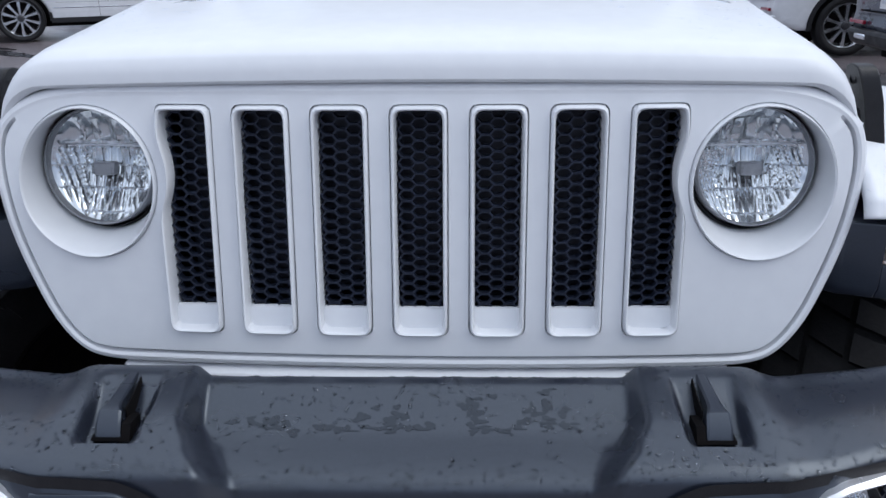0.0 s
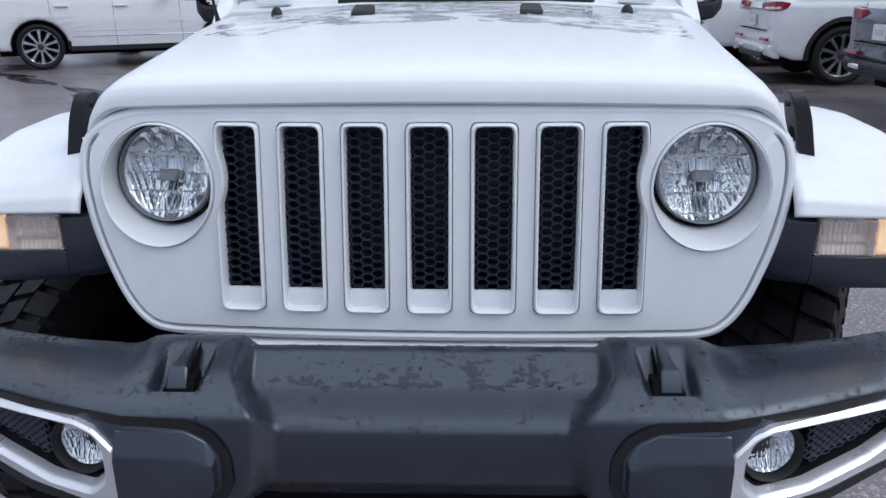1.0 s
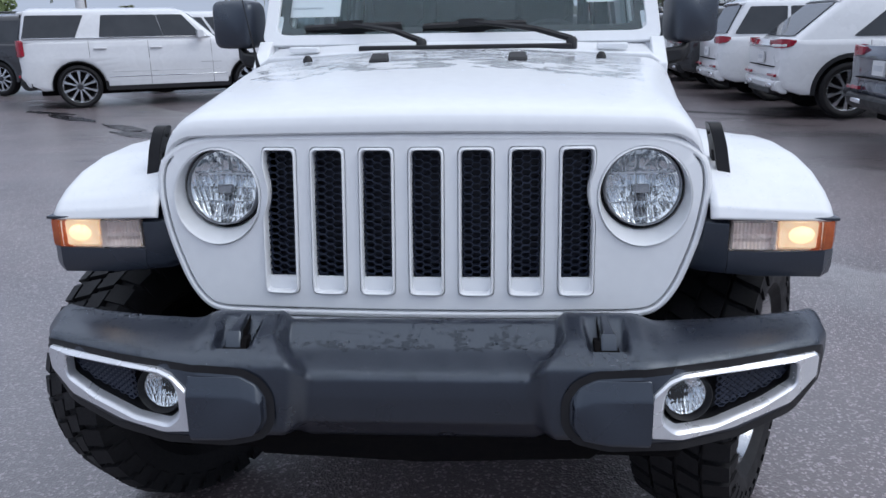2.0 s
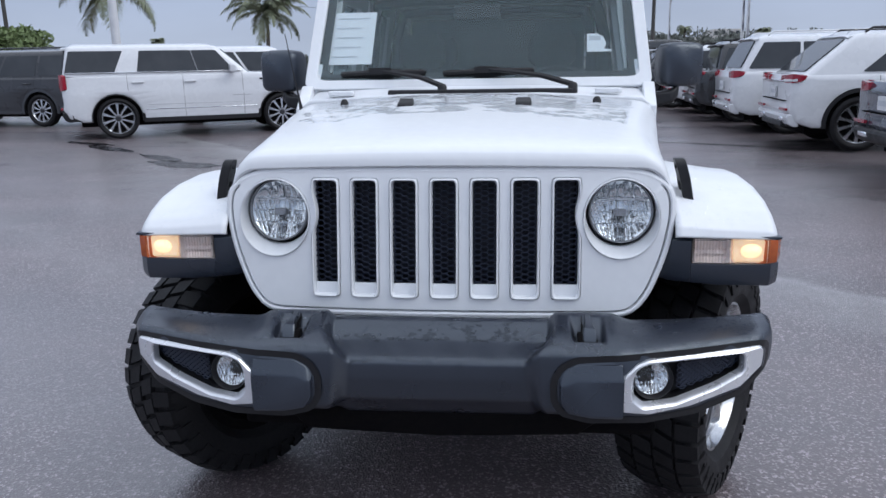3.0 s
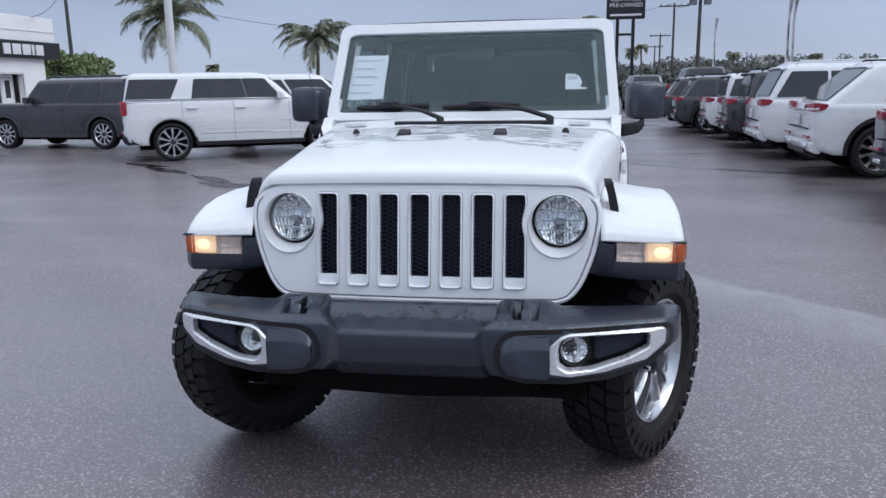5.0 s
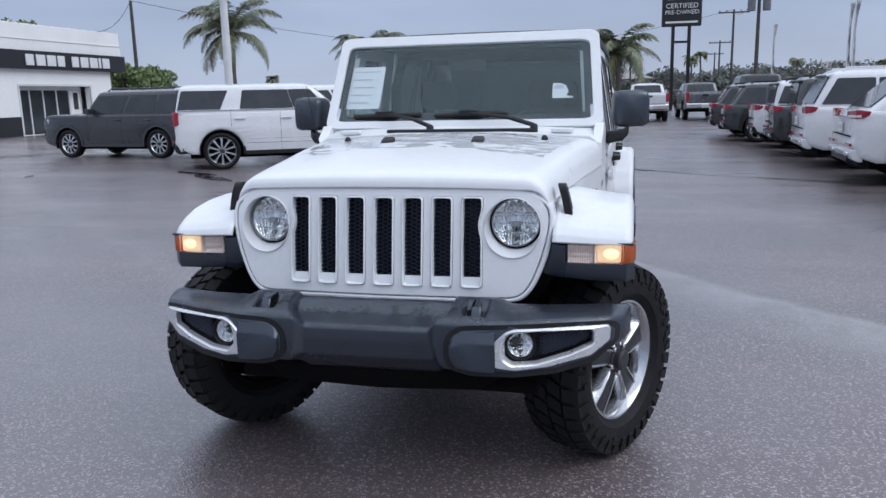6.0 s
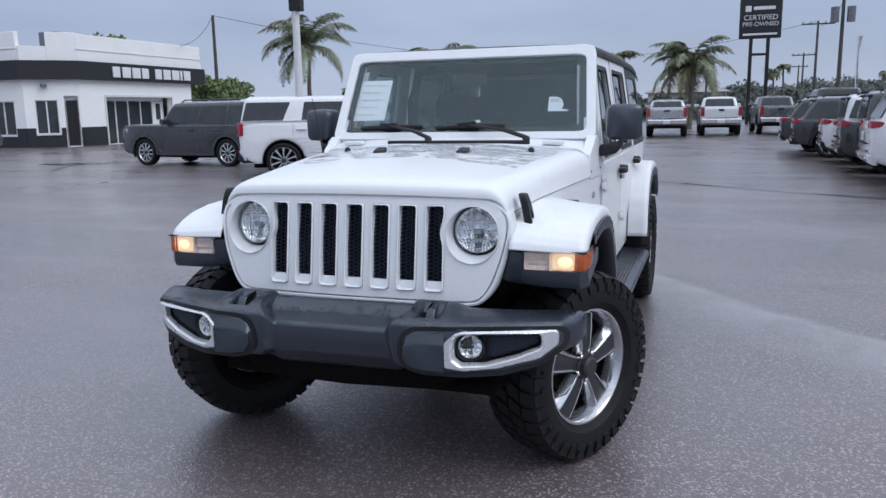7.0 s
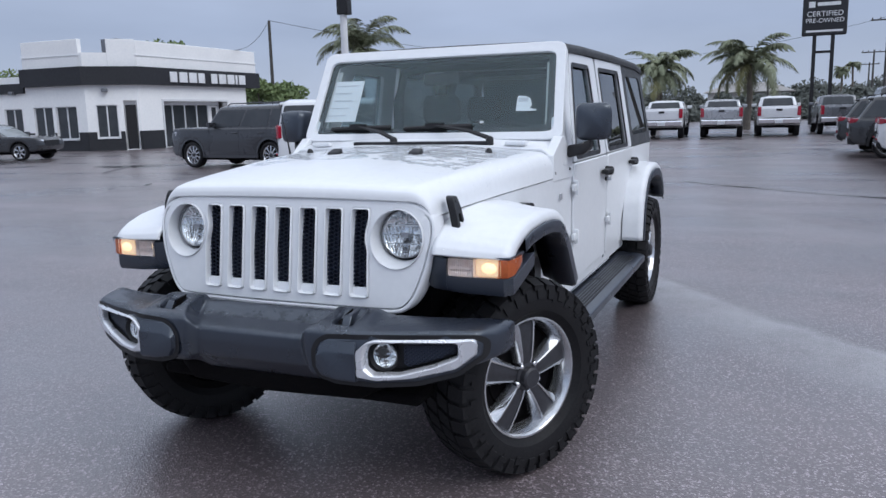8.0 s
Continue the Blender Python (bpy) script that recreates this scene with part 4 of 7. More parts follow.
def door(s, y0, y1, foot, win, name, label):
    bm = bmesh.new()
    loop = [(y0, foot), (y1 - (0.16 if y1 > 3.4 else 0.0), foot), (y1, foot + (0.30 if y1 > 3.4 else 0.0)), (y1, BELT + 0.01), (y0, BELT + 0.01)]
    loop = rounded(loop, 0.035, 3)
    cut = 0.006
    a = fill(bm, [offset(loop, 0.012)], lambda y, z: (s * side_x(z), y, z))[0]
    b = [bm.verts.new((s * (side_x(z) - 0.006), y, z)) for y, z in offset(loop, cut)]
    c = [bm.verts.new((s * (side_x(z) - 0.05), y, z)) for y, z in offset(loop, cut)]
    ring_walls(bm, a, b)
    ring_walls(bm, b, c)
    # upper frame round the window
    wy0, wy1, top = win
    frame_loop = rounded([(y0 + 0.02, BELT + 0.012), (y1 - 0.005, BELT + 0.012), (y1 - 0.012, 1.775), (y0 + (0.245 if y0 < 2 else 0.012), 1.775)] if y0 < 2 else
                         [(y0 + 0.005, BELT + 0.012), (y1 - 0.005, BELT + 0.012), (y1 - 0.02, 1.775), (y0 + 0.012, 1.775)], 0.02, 2)
    hole = rounded([(wy0, BELT + 0.03), (wy1, BELT + 0.03), (wy1 - 0.01, top), (wy0 + (0.18 if y0 < 2 else 0.01), top)], 0.03, 3)
    slab(bm, frame_loop, lambda y, z, d: (s * (side_x(z) - 0.004 - d), y, z), 0.045, [hole])
    ob = part(name, bm, WHITE, JEEP, label, sharp=40)
    bm = bmesh.new()
    slab(bm, hole, lambda y, z, d: (s * (side_x(z) - 0.020 - d), y, z), 0.005)
    g = part("window", bm, FRONT_GLASS if y0 < 2 else SIDE_GLASS, ob, "tinted side window")
    g.visible_shadow = False
    bm = bmesh.new()
    slab(bm, offset(hole, -0.010), lambda y, z, d: (s * (side_x(z) - 0.001 - d), y, z), 0.006, [offset(hole, 0.014)])
    part("window_seal", bm, BLACK, ob)
    hy = y1 - 0.20
    bm = boxed(s * 0.795, s * 0.838, hy, hy + 0.17, 1.083, 1.108) if s > 0 else boxed(-0.838, -0.795, hy, hy + 0.17, 1.083, 1.108)
    lathe(bm, [(0.790, 0.030), (0.832, 0.026), (0.838, 0.018), (0.838, 0.0)], m=Matrix.Diagonal((s, 1, 1, 1)) @ Matrix.Translation((0, hy + 0.15, 1.093)), steps=14)
    part("door_handle", bm, BLACK, ob, "black door handle", bevel=0.005)
    if y0 < 2:
        bm = bmesh.new()
        lathe(bm, [(0.792, 0.013), (0.801, 0.012), (0.801, 0.0)], m=Matrix.Diagonal((s, 1, 1, 1)) @ Matrix.Translation((0, hy + 0.13, 1.045)), steps=12)
        part("lock", bm, BLACK, ob)
    for z in (1.06, 0.80 if y0 < 2 else 0.78):
        bm = bmesh.new()
        box(bm, *(sorted((s * 0.785, s * 0.805))), y0 - 0.045, y0 + 0.070, z - 0.012, z + 0.024)
        box(bm, *(sorted((s * 0.79, s * 0.814))), y0 - 0.008, y0 + 0.010, z - 0.034, z + 0.044)
        part("door_hinge", bm, WHITE, ob, "exposed white hinge", bevel=0.005)
    return ob


for s in BOTH:
    door(s, 1.81, 2.66, 0.55, (1.90, 2.49, 1.715), "front_door", "white front door")
    door(s, 2.68, 3.56, 0.55, (2.745, 3.40, 1.715), "rear_door", "white rear door")
    bm = bmesh.new()
    slab(bm, [(1.79, 0.50), (3.35, 0.50), (3.35, 0.56), (1.79, 0.56)], lambda y, z, d: (s * (0.765 - d), y, z), 0.03)
    slab(bm, [(3.50, 0.80), (3.56, 0.86), (3.58, 1.19), (4.42, 1.19), (4.42, 0.62), (4.25, 0.62), (4.15, 0.90), (3.9, 1.0), (3.6, 0.98), (3.40, 0.74), (3.36, 0.56), (3.40, 0.56)], lambda y, z, d: (s * (side_x(z) - 0.008 - d), y, z), 0.04)
    part("rear_quarter", bm, WHITE, JEEP, "white rear quarter panel", bevel=0.004)
    # black hardtop side with quarter window
    bm = bmesh.new()
    hole = rounded([(3.66, 1.275), (4.34, 1.275), (4.25, 1.70), (3.645, 1.70)], 0.05, 3)
    slab(bm, rounded([(3.565, 1.195), (4.43, 1.195), (4.36, 1.80), (3.545, 1.80)], 0.03, 2), lambda y, z, d: (s * (side_x(z) - 0.004 - d), y, z), 0.04, [hole])
    side = part("hardtop_side", bm, ROOF, JEEP, "black hardtop rear side")
    bm = bmesh.new()
    slab(bm, hole, lambda y, z, d: (s * (side_x(z) - 0.010 - d), y, z), 0.005)
    part("quarter_window", bm, SIDE_GLASS, side).visible_shadow = False
part("tailgate", boxed(-0.76, 0.76, 4.40, 4.44, 0.62, 1.20), WHITE, JEEP)
part("rear_glass", boxed(-0.66, 0.66, 4.36, 4.38, 1.22, 1.76), PRIVACY, JEEP)
part("floor_pan", boxed(-0.74, 0.74, 1.50, 4.38, 0.54, 0.60), UNDER, JEEP)
bm = bmesh.new()
ROOF_ROWS = [(1.915, 1.800, 1.826), (1.95, 1.806, 1.838), (2.3, 1.814, 1.852), (3.2, 1.814, 1.856), (4.1, 1.800, 1.846), (4.36, 1.770, 1.815)]
rings = []
for y, ze, zc in ROOF_ROWS:
    ring = [(-0.704, y, ze - 0.035), (-0.712, y, ze - 0.012), (-0.700, y, ze + 0.010), (-0.64, y, ze + 0.024)]
    ring += [(x, y, zc - (zc - ze - 0.024) * (x / 0.64) ** 2) for x in (-0.45, -0.2, 0.0, 0.2, 0.45)]
    ring += [(0.64, y, ze + 0.024), (0.700, y, ze + 0.010), (0.712, y, ze - 0.012), (0.704, y, ze - 0.035)]
    rings.append(ring)
loft(bm, rings)
part("hardtop_roof", bm, ROOF, JEEP, "black hardtop roof", sharp=60)
for s in BOTH:
    bm = bmesh.new()
    slab(bm, [(1.66, 1.19), (1.83, 1.19), (2.085, 1.785), (1.93, 1.80), (1.67, 1.335)], lambda y, z, d: (s * (side_x(z) - 0.012 - d), y, z), 0.05)
    part("a_pillar", bm, WHITE, JEEP, bevel=0.005)
    bm = bmesh.new()
    slab(bm, [(1.50, 1.12), (1.82, 1.12), (1.82, 1.22), (1.68, 1.34), (1.64, 1.34), (1.50, 1.25)], lambda y, z, d: (s * (along(SIDE_W, y) + 0.004 - d), y, z), 0.05)
    part("cowl_side", bm, WHITE, JEEP, bevel=0.005)
    # badge below the mirror, drawn as a plain shape
    bm = boxed(*sorted((s * 0.765, s * 0.768)), 1.60, 1.66, 1.02, 1.05)
    part("side_badge", bm, SATIN, JEEP)
    # mirrors
    bm = bmesh.new()
    rings = []
    turned = Matrix.Translation((s * 0.892, 1.785, 0)) @ Matrix.Rotation(radians(17 * s), 4, "Z")
    for y, g in ((-0.066, 0.80), (-0.052, 0.97), (-0.01, 1.0), (0.045, 0.97), (0.065, 0.90)):
        w, h = 0.090 * g, 0.094 * g
        loop = rounded([(-w, 1.407 - h), (w, 1.407 - h), (w, 1.407 + h), (-w, 1.407 + h)], 0.042, 4)
        rings.append([turned @ Vector((x, y, z)) for x, z in loop])
    loft(bm, rings)
    mirror = part("side_mirror", bm, PLASTIC, JEEP, "grey plastic door mirror", sharp=50)
    bm = bmesh.new()
    loft(bm, [[(s * 0.775, 1.76 - 0.05, 1.225), (s * 0.775, 1.76 + 0.05, 1.225), (s * 0.775, 1.76 + 0.05, 1.29), (s * 0.775, 1.76 - 0.05, 1.29)],
              [(s * 0.86, 1.75 - 0.045, 1.245), (s * 0.86, 1.75 + 0.045, 1.245), (s * 0.86, 1.75 + 0.045, 1.30), (s * 0.86, 1.75 - 0.045, 1.30)],
              [(s * 0.89, 1.77 - 0.04, 1.275), (s * 0.89, 1.77 + 0.04, 1.275), (s * 0.89, 1.77 + 0.04, 1.33), (s * 0.89, 1.77 - 0.04, 1.33)]])
    part("mirror_arm", bm, BLACK, mirror, bevel=0.012)
    bm = boxed(-0.075, 0.075, 0.0655, 0.0685, 1.335, 1.48, m=turned)
    part("mirror_glass", bm, CHROME, mirror)

# short aerial at the cowl corner
bm = bmesh.new()
tube(bm, [(-0.72, 1.44, 1.25), (-0.725, 1.44, 1.285), (-0.745, 1.43, 1.42), (-0.765, 1.42, 1.56)], [0.009, 0.005, 0.0022, 0.0015], sides=6)
part("aerial", bm, BLACK, JEEP)

# ---- interior, dim behind the glass ----
bm = bmesh.new()
loft(bm, [[(x, 1.70, 1.18), (x, 1.72, 1.325), (x, 1.95, 1.315), (x, 2.06, 1.26), (x, 2.05, 1.0), (x, 1.75, 1.0)] for x in (-0.72, 0.72)])
part("dashboard", bm, CLOTH, JEEP, bevel=0.02)
for x in (-0.37, 0.37):
    for y in (2.62, 3.45):
        bm = bmesh.new()
        rings = []
        for z, w, y0, t in ((0.78, 0.24, 0.0, 0.07), (1.0, 0.26, 0.03, 0.075), (1.25, 0.25, 0.09, 0.06), (1.38, 0.19, 0.13, 0.045)):
            rings.append([(x + a, y + y0 + b, z) for a, b in rounded([(-w, -t), (w, -t), (w, t), (-w, t)], 0.05, 3)])
        loft(bm, rings)
        rest = []
        for zz, w in ((1.40, 0.10), (1.43, 0.13), (1.54, 0.13), (1.585, 0.10)):
            rest.append([(x + a, y + 0.14 + b, zz) for a, b in rounded([(-w, -0.045), (w, -0.045), (w, 0.045), (-w, 0.045)], 0.03, 3)])
        loft(bm, rest)
        seat = part("seat", bm, CLOTH, JEEP, "black cloth seat with headrest")
        part("seat_cushion", boxed(x - 0.25, x + 0.25, y - 0.45, y + 0.05, 0.66, 0.82), CLOTH, seat, bevel=0.04)
bm = bmesh.new()
ringm = Matrix.Translation((0.37, 2.12, 1.23)) @ Matrix.Rotation(radians(-65), 4, "X")
pts = [ringm @ Vector((0.185 * math.cos(2 * math.pi * i / 28), 0.185 * math.sin(2 * math.pi * i / 28), 0)) for i in range(29)]
tube(bm, pts, 0.016, sides=6, cap=False)
box(bm, -0.18, 0.18, -0.02, 0.02, -0.015, 0.01, m=ringm)
part("steering_wheel", bm, CLOTH, JEEP)
part("rear_view_mirror", boxed(-0.11, 0.11, 1.90, 1.93, 1.62, 1.69), BLACK, JEEP, bevel=0.012)
for y in (2.66, 3.56):
    bm = bmesh.new()
    tube(bm, [(-0.66, y, 0.9), (-0.65, y, 1.55), (-0.60, y, 1.74), (-0.4, y, 1.77), (0.4, y, 1.77), (0.60, y, 1.74), (0.65, y, 1.55), (0.66, y, 0.9)], 0.035, sides=8)
    part("roll_bar", bm, CLOTH, JEEP)

# ---- fenders ----
F_PROF = [(0.335, 0.955), (0.342, 0.973), (0.364, 0.995), (0.412, 1.022), (0.49, 1.049), (0.60, 1.068), (0.76, 1.076), (0.90, 1.070), (1.02, 1.050), (1.10, 1.016), (1.17, 0.960), (1.24, 0.88), (1.31, 0.79), (1.36, 0.72)]
R_PROF = [(3.21, 0.56), (3.225, 0.70), (3.26, 0.82), (3.33, 0.93), (3.43, 1.01), (3.56, 1.055), (3.74, 1.07), (3.92, 1.06), (4.06, 1.03), (4.17, 0.96), (4.25, 0.87), (4.31, 0.76)]


def profile_frame(prof, t):
    n = len(prof) - 1
    i = min(n - 1, int(t * n))
    f = t * n - i
    p = Vector(prof[i]).lerp(Vector(prof[i + 1]), f)
    a, b = Vector(prof[max(0, i - (1 if f < 0.5 else 0))]), Vector(prof[min(n, i + 1 + (1 if f > 0.5 else 0))])
    d = (b - a).normalized()
    return p, Vector((-d.y, d.x))


def fender(s, prof, x_in, label, lift_in):
    def f(u, v):
        p, nrm = profile_frame(prof, u)
        xi = x_in(p.x)
        if v < 0.7:
            x, h = xi + (0.885 - xi) * v / 0.7, lift_in * (1 - v / 0.7) ** 1.3
        else:
            k = (v - 0.7) / 0.3 * math.pi / 2
            x, h = 0.885 + 0.038 * math.sin(k), -0.038 * (1 - math.cos(k)) - 0.012 * max(0, (v - 0.9) / 0.1)
        q = p + nrm * h
        return (s * x, q.x, q.y)
    bm = bmesh.new()
    sheet(bm, f, 52, 20)
    return part("fender", bm, WHITE, JEEP, label, sharp=60, solid=0.012)


def flare_lip(s, prof, u0, u1, drop=0.045):
    def f(u, v):
        p, nrm = profile_frame(prof, u0 + (u1 - u0) * u)
        k = [(0.926, -0.046), (0.930, -0.052), (0.929, -0.052 - drop), (0.915, -0.060 - drop), (0.85, -0.055 - drop), (0.76, -0.05)][round(v * 5)]
        q = p + nrm * k[1]
        return (s * k[0], q.x, q.y)
    bm = bmesh.new()
    sheet(bm, f, 40, 5)
    return part("flare_lip", bm, PLASTIC, JEEP, "grey plastic wheel arch lip", sharp=40, solid=0.004)


for s in BOTH:
    fender(s, F_PROF, lambda y: max(0.638, along(SIDE_W, max(0.42, y)) - 0.005), "white front fender", 0.034)
    flare_lip(s, F_PROF, 0.31, 1.0)
    fender(s, R_PROF, lambda y: 0.785, "white rear fender", 0.004)
    flare_lip(s, R_PROF, 0.0, 0.95)
    # grey lower fender end with the turn signal
    bm = bmesh.new()
    ring = lambda x, y0, zb, zt, yb: [(s * x, y0 + 0.010, zb), (s * x, y0, zb + 0.02), (s * x, y0, zt - 0.01), (s * x, y0 + 0.010, zt), (s * x, yb, zt + 0.05), (s * x, yb, zb + 0.06)]
    loft(bm, [ring(0.600, 0.36, 0.835, 0.962, 0.56), ring(0.63, 0.338, 0.832, 0.960, 0.56), ring(0.684, 0.329, 0.829, 0.958, 0.56)])
    low_ring = lambda x, y0, zb, zt, yb: [(s * x, y0 + 0.010, zb), (s * x, y0, zb + 0.02), (s * x, y0, zt), (s * x, y0 + 0.030, zt + 0.002), (s * x, yb, zt + 0.05), (s * x, yb, zb + 0.06)]
    loft(bm, [low_ring(0.6845, 0.329, 0.829, 0.886, 0.56), low_ring(0.76, 0.324, 0.824, 0.886, 0.56), low_ring(0.90, 0.336, 0.820, 0.886, 0.58), low_ring(0.928, 0.362, 0.824, 0.886, 0.62)])
    box(bm, *sorted((s * 0.685, s * 0.920)), 0.362, 0.50, 0.884, 0.957)
    box(bm, *sorted((s * 0.685, s * 0.925)), 0.336, 0.50, 0.9545, 0.962)
    low = part("lower_flare", bm, PLASTIC, JEEP, "grey plastic lower fender end", bevel=0.0015)
    bm = bmesh.new()
    loft(bm, [[(s * x, y, 0.888), (s * x, y - 0.004, 0.895), (s * x, y - 0.004, 0.946), (s * x, y, 0.953), (s * x, y + 0.03, 0.953), (s * x, y + 0.03, 0.888)] for x, y in ((0.688, 0.325), (0.76, 0.321), (0.84, 0.325), (0.892, 0.331))])
    g = part("signal_lens", bm, SIGNAL_LENS, None, "clear signal lens")
    g.visible_shadow = False
    bm = bmesh.new()
    rows = [((0.692, 0.328), 0.0), ((0.692, 0.345), 0.3)]
    rows += [((0.696 + 0.0042 * i, 0.3492 if i % 2 else 0.3472), 0.3) for i in range(20)]
    rows += [((0.78, 0.352), 0.3), ((0.788, 0.331), 0.3), ((0.796, 0.352), 0.3), ((0.880, 0.352), 0.3), ((0.888, 0.333), 0.0)]
    loft(bm, [[(s * x, y, 0.890), (s * x, y + 0.004 * (r > 0), 0.905), (s * x, y - 0.001 * (r > 0), 0.913), (s * x, y + 0.006 * (r > 0), 0.921), (s * x, y + 0.004 * (r > 0), 0.937), (s * x, y, 0.951)] for (x, y), r in rows], closed=False, cap=False)
    sig = part("turn_signal", bm, BACKING, JEEP, "turn signal with lit amber bulb")
    g.parent = sig
    bm = bmesh.new()
    loft(bm, [[(s * x, y, zb), (s * x, y - 0.003, zb + 0.006), (s * x, y - 0.003, 0.947), (s * x, y, 0.953), (s * (x - 0.03), y + 0.03, 0.953), (s * (x - 0.03), y + 0.03, zb)]
              for x, y, zb in ((0.893, 0.331, 0.888), (0.915, 0.340, 0.889), (0.931, 0.370, 0.896), (0.934, 0.42, 0.916), (0.931, 0.460, 0.936))])
    part("side_marker", bm, AMBER, sig, "amber side marker")
    bm = bmesh.new()
    lathe(bm, [(-0.010, 0.001), (-0.008, 0.010), (-0.003, 0.017), (0.002, 0.020), (0.006, 0.014), (0.008, 0.001)], m=Matrix.Translation((s * 0.845, 0.343, 0.921)) @ Matrix.Diagonal((1.45, 1, 0.95, 1)), steps=18, axis="y")
    part("signal_bulb", bm, BULB, sig, "lit amber bulb")
    # the chamber round the bulb; its own emission stands in for the bulb's spread light
    bm = bmesh.new()
    loft(bm, [[(s * (0.842 + x), 0.3435 + d, 0.921 + z) for x, z in rounded([(-h, -v), (h, -v), (h, v), (-h, v)], 0.010, 4)] for h, v, d in ((0.046, 0.029, 0.004), (0.043, 0.026, 0.0), (0.034, 0.018, 0.001))])
    part("lit_chamber", bm, LIT_CHAMBER, sig, "warm glowing chamber")

# bolts on the cowl's flanks and the small dark vents behind the front fenders
for s in BOTH:
    for y, z, x in ((1.535, 1.160, 0.756), (1.765, 1.166, 0.771)):
        bm = bmesh.new()
        lathe(bm, [(x - 0.012, 0.010), (x + 0.004, 0.010), (x + 0.008, 0.007), (x + 0.008, 0.0)], m=Matrix.Diagonal((s, 1, 1, 1)) @ Matrix.Translation((0, y, z)), steps=10)
        part("cowl_bolt", bm, BLACK, JEEP)
    bm = bmesh.new()
    loft(bm, [[(s * x, y, z) for y, z in rounded([(1.09, 1.012), (1.20, 0.990), (1.19, 1.052), (1.14, 1.062), (1.10, 1.052)], 0.012, 3)] for x in (0.70, 0.752, 0.757)])
    part("fender_vent", bm, BLACK, JEEP, "small black vent above the fender")

# ---- front bumper ----
MID_ROW = ((0.235, 0.700), (0.225, 0.757), (0.203, 0.755), (0.146, 0.7155), (0.070, 0.6940), (0.0590, 0.6815), (0.0580, 0.640), (0.070, 0.580), (0.09, 0.560), (0.14, 0.505), (0.235, 0.500))
BUMP = [  # x: rows of (y, z) from the rear top to the rear foot
    (0.00, MID_ROW),
    (0.230, MID_ROW),
    (0.275, ((0.235, 0.700), (0.225, 0.768), (0.178, 0.772), (0.115, 0.748), (0.066, 0.716), (0.051, 0.699), (0.046, 0.645), (0.054, 0.579), (0.07, 0.558), (0.13, 0.520), (0.235, 0.515))),
    (0.315, ((0.235, 0.700), (0.225, 0.782), (0.185, 0.784), (0.105, 0.760), (0.050, 0.730), (0.036, 0.714), (0.032, 0.650), (0.040, 0.578), (0.06, 0.556), (0.12, 0.540), (0.235, 0.535))),
    (0.455, ((0.235, 0.700), (0.225, 0.776), (0.190, 0.778), (0.105, 0.759), (0.042, 0.737), (0.026, 0.724), (0.024, 0.650), (0.032, 0.575), (0.05, 0.553), (0.12, 0.545), (0.235, 0.54))),
    (0.520, ((0.245, 0.700), (0.240, 0.752), (0.190, 0.758), (0.112, 0.748), (0.057, 0.736), (0.040, 0.725), (0.038, 0.650), (0.047, 0.568), (0.06, 0.550), (0.13, 0.548), (0.245, 0.545))),
    (0.64, ((0.275, 0.700), (0.270, 0.745), (0.225, 0.751), (0.158, 0.747), (0.104, 0.736), (0.087, 0.725), (0.085, 0.660), (0.092, 0.568), (0.11, 0.552), (0.17, 0.550), (0.275, 0.55))),
    (0.76, ((0.310, 0.700), (0.305, 0.741), (0.265, 0.747), (0.207, 0.743), (0.154, 0.733), (0.138, 0.722), (0.136, 0.665), (0.144, 0.588), (0.16, 0.574), (0.21, 0.570), (0.31, 0.57))),
    (0.858, ((0.350, 0.700), (0.345, 0.737), (0.310, 0.742), (0.257, 0.738), (0.207, 0.727), (0.192, 0.716), (0.190, 0.672), (0.197, 0.622), (0.21, 0.610), (0.26, 0.605), (0.35, 0.60))),
    (0.905, ((0.390, 0.695), (0.385, 0.729), (0.352, 0.733), (0.314, 0.728), (0.281, 0.714), (0.269, 0.704), (0.267, 0.673), (0.275, 0.632), (0.285, 0.622), (0.323, 0.615), (0.39, 0.61))),
    (0.924, ((0.400, 0.690), (0.398, 0.716), (0.380, 0.719), (0.358, 0.713), (0.343, 0.704), (0.337, 0.696), (0.336, 0.676), (0.341, 0.645), (0.347, 0.638), (0.368, 0.632), (0.40, 0.628)))]
CREASE = (0.304, 0.304, 0.303, 0.300, 0.254, 0.244, 0.250, 0.262, 0.270, 0.270, 0.270)


def finer(rows):
    """The rows with their long spans cut up alike."""
    counts = [max(1, min(6, int(max(math.dist(r[i][:2], r[i + 1][:2]) for r in rows) / 0.010))) for i in range(len(rows[0]) - 1)]
    return [[tuple(p * (1 - k / n) + q * k / n for p, q in zip(r[i], r[i + 1])) for i, n in enumerate(counts) for k in range(n)] + [r[-1]] for r in rows]


BUMP_SOFT = list(zip([x for x, _ in BUMP], finer([softened([(y, z, c) for (y, z), c in zip(r, CREASE)]) for _, r in BUMP])))


def ease(t):
    t = max(0.0, min(1.0, t))
    return t * t * (3 - 2 * t)


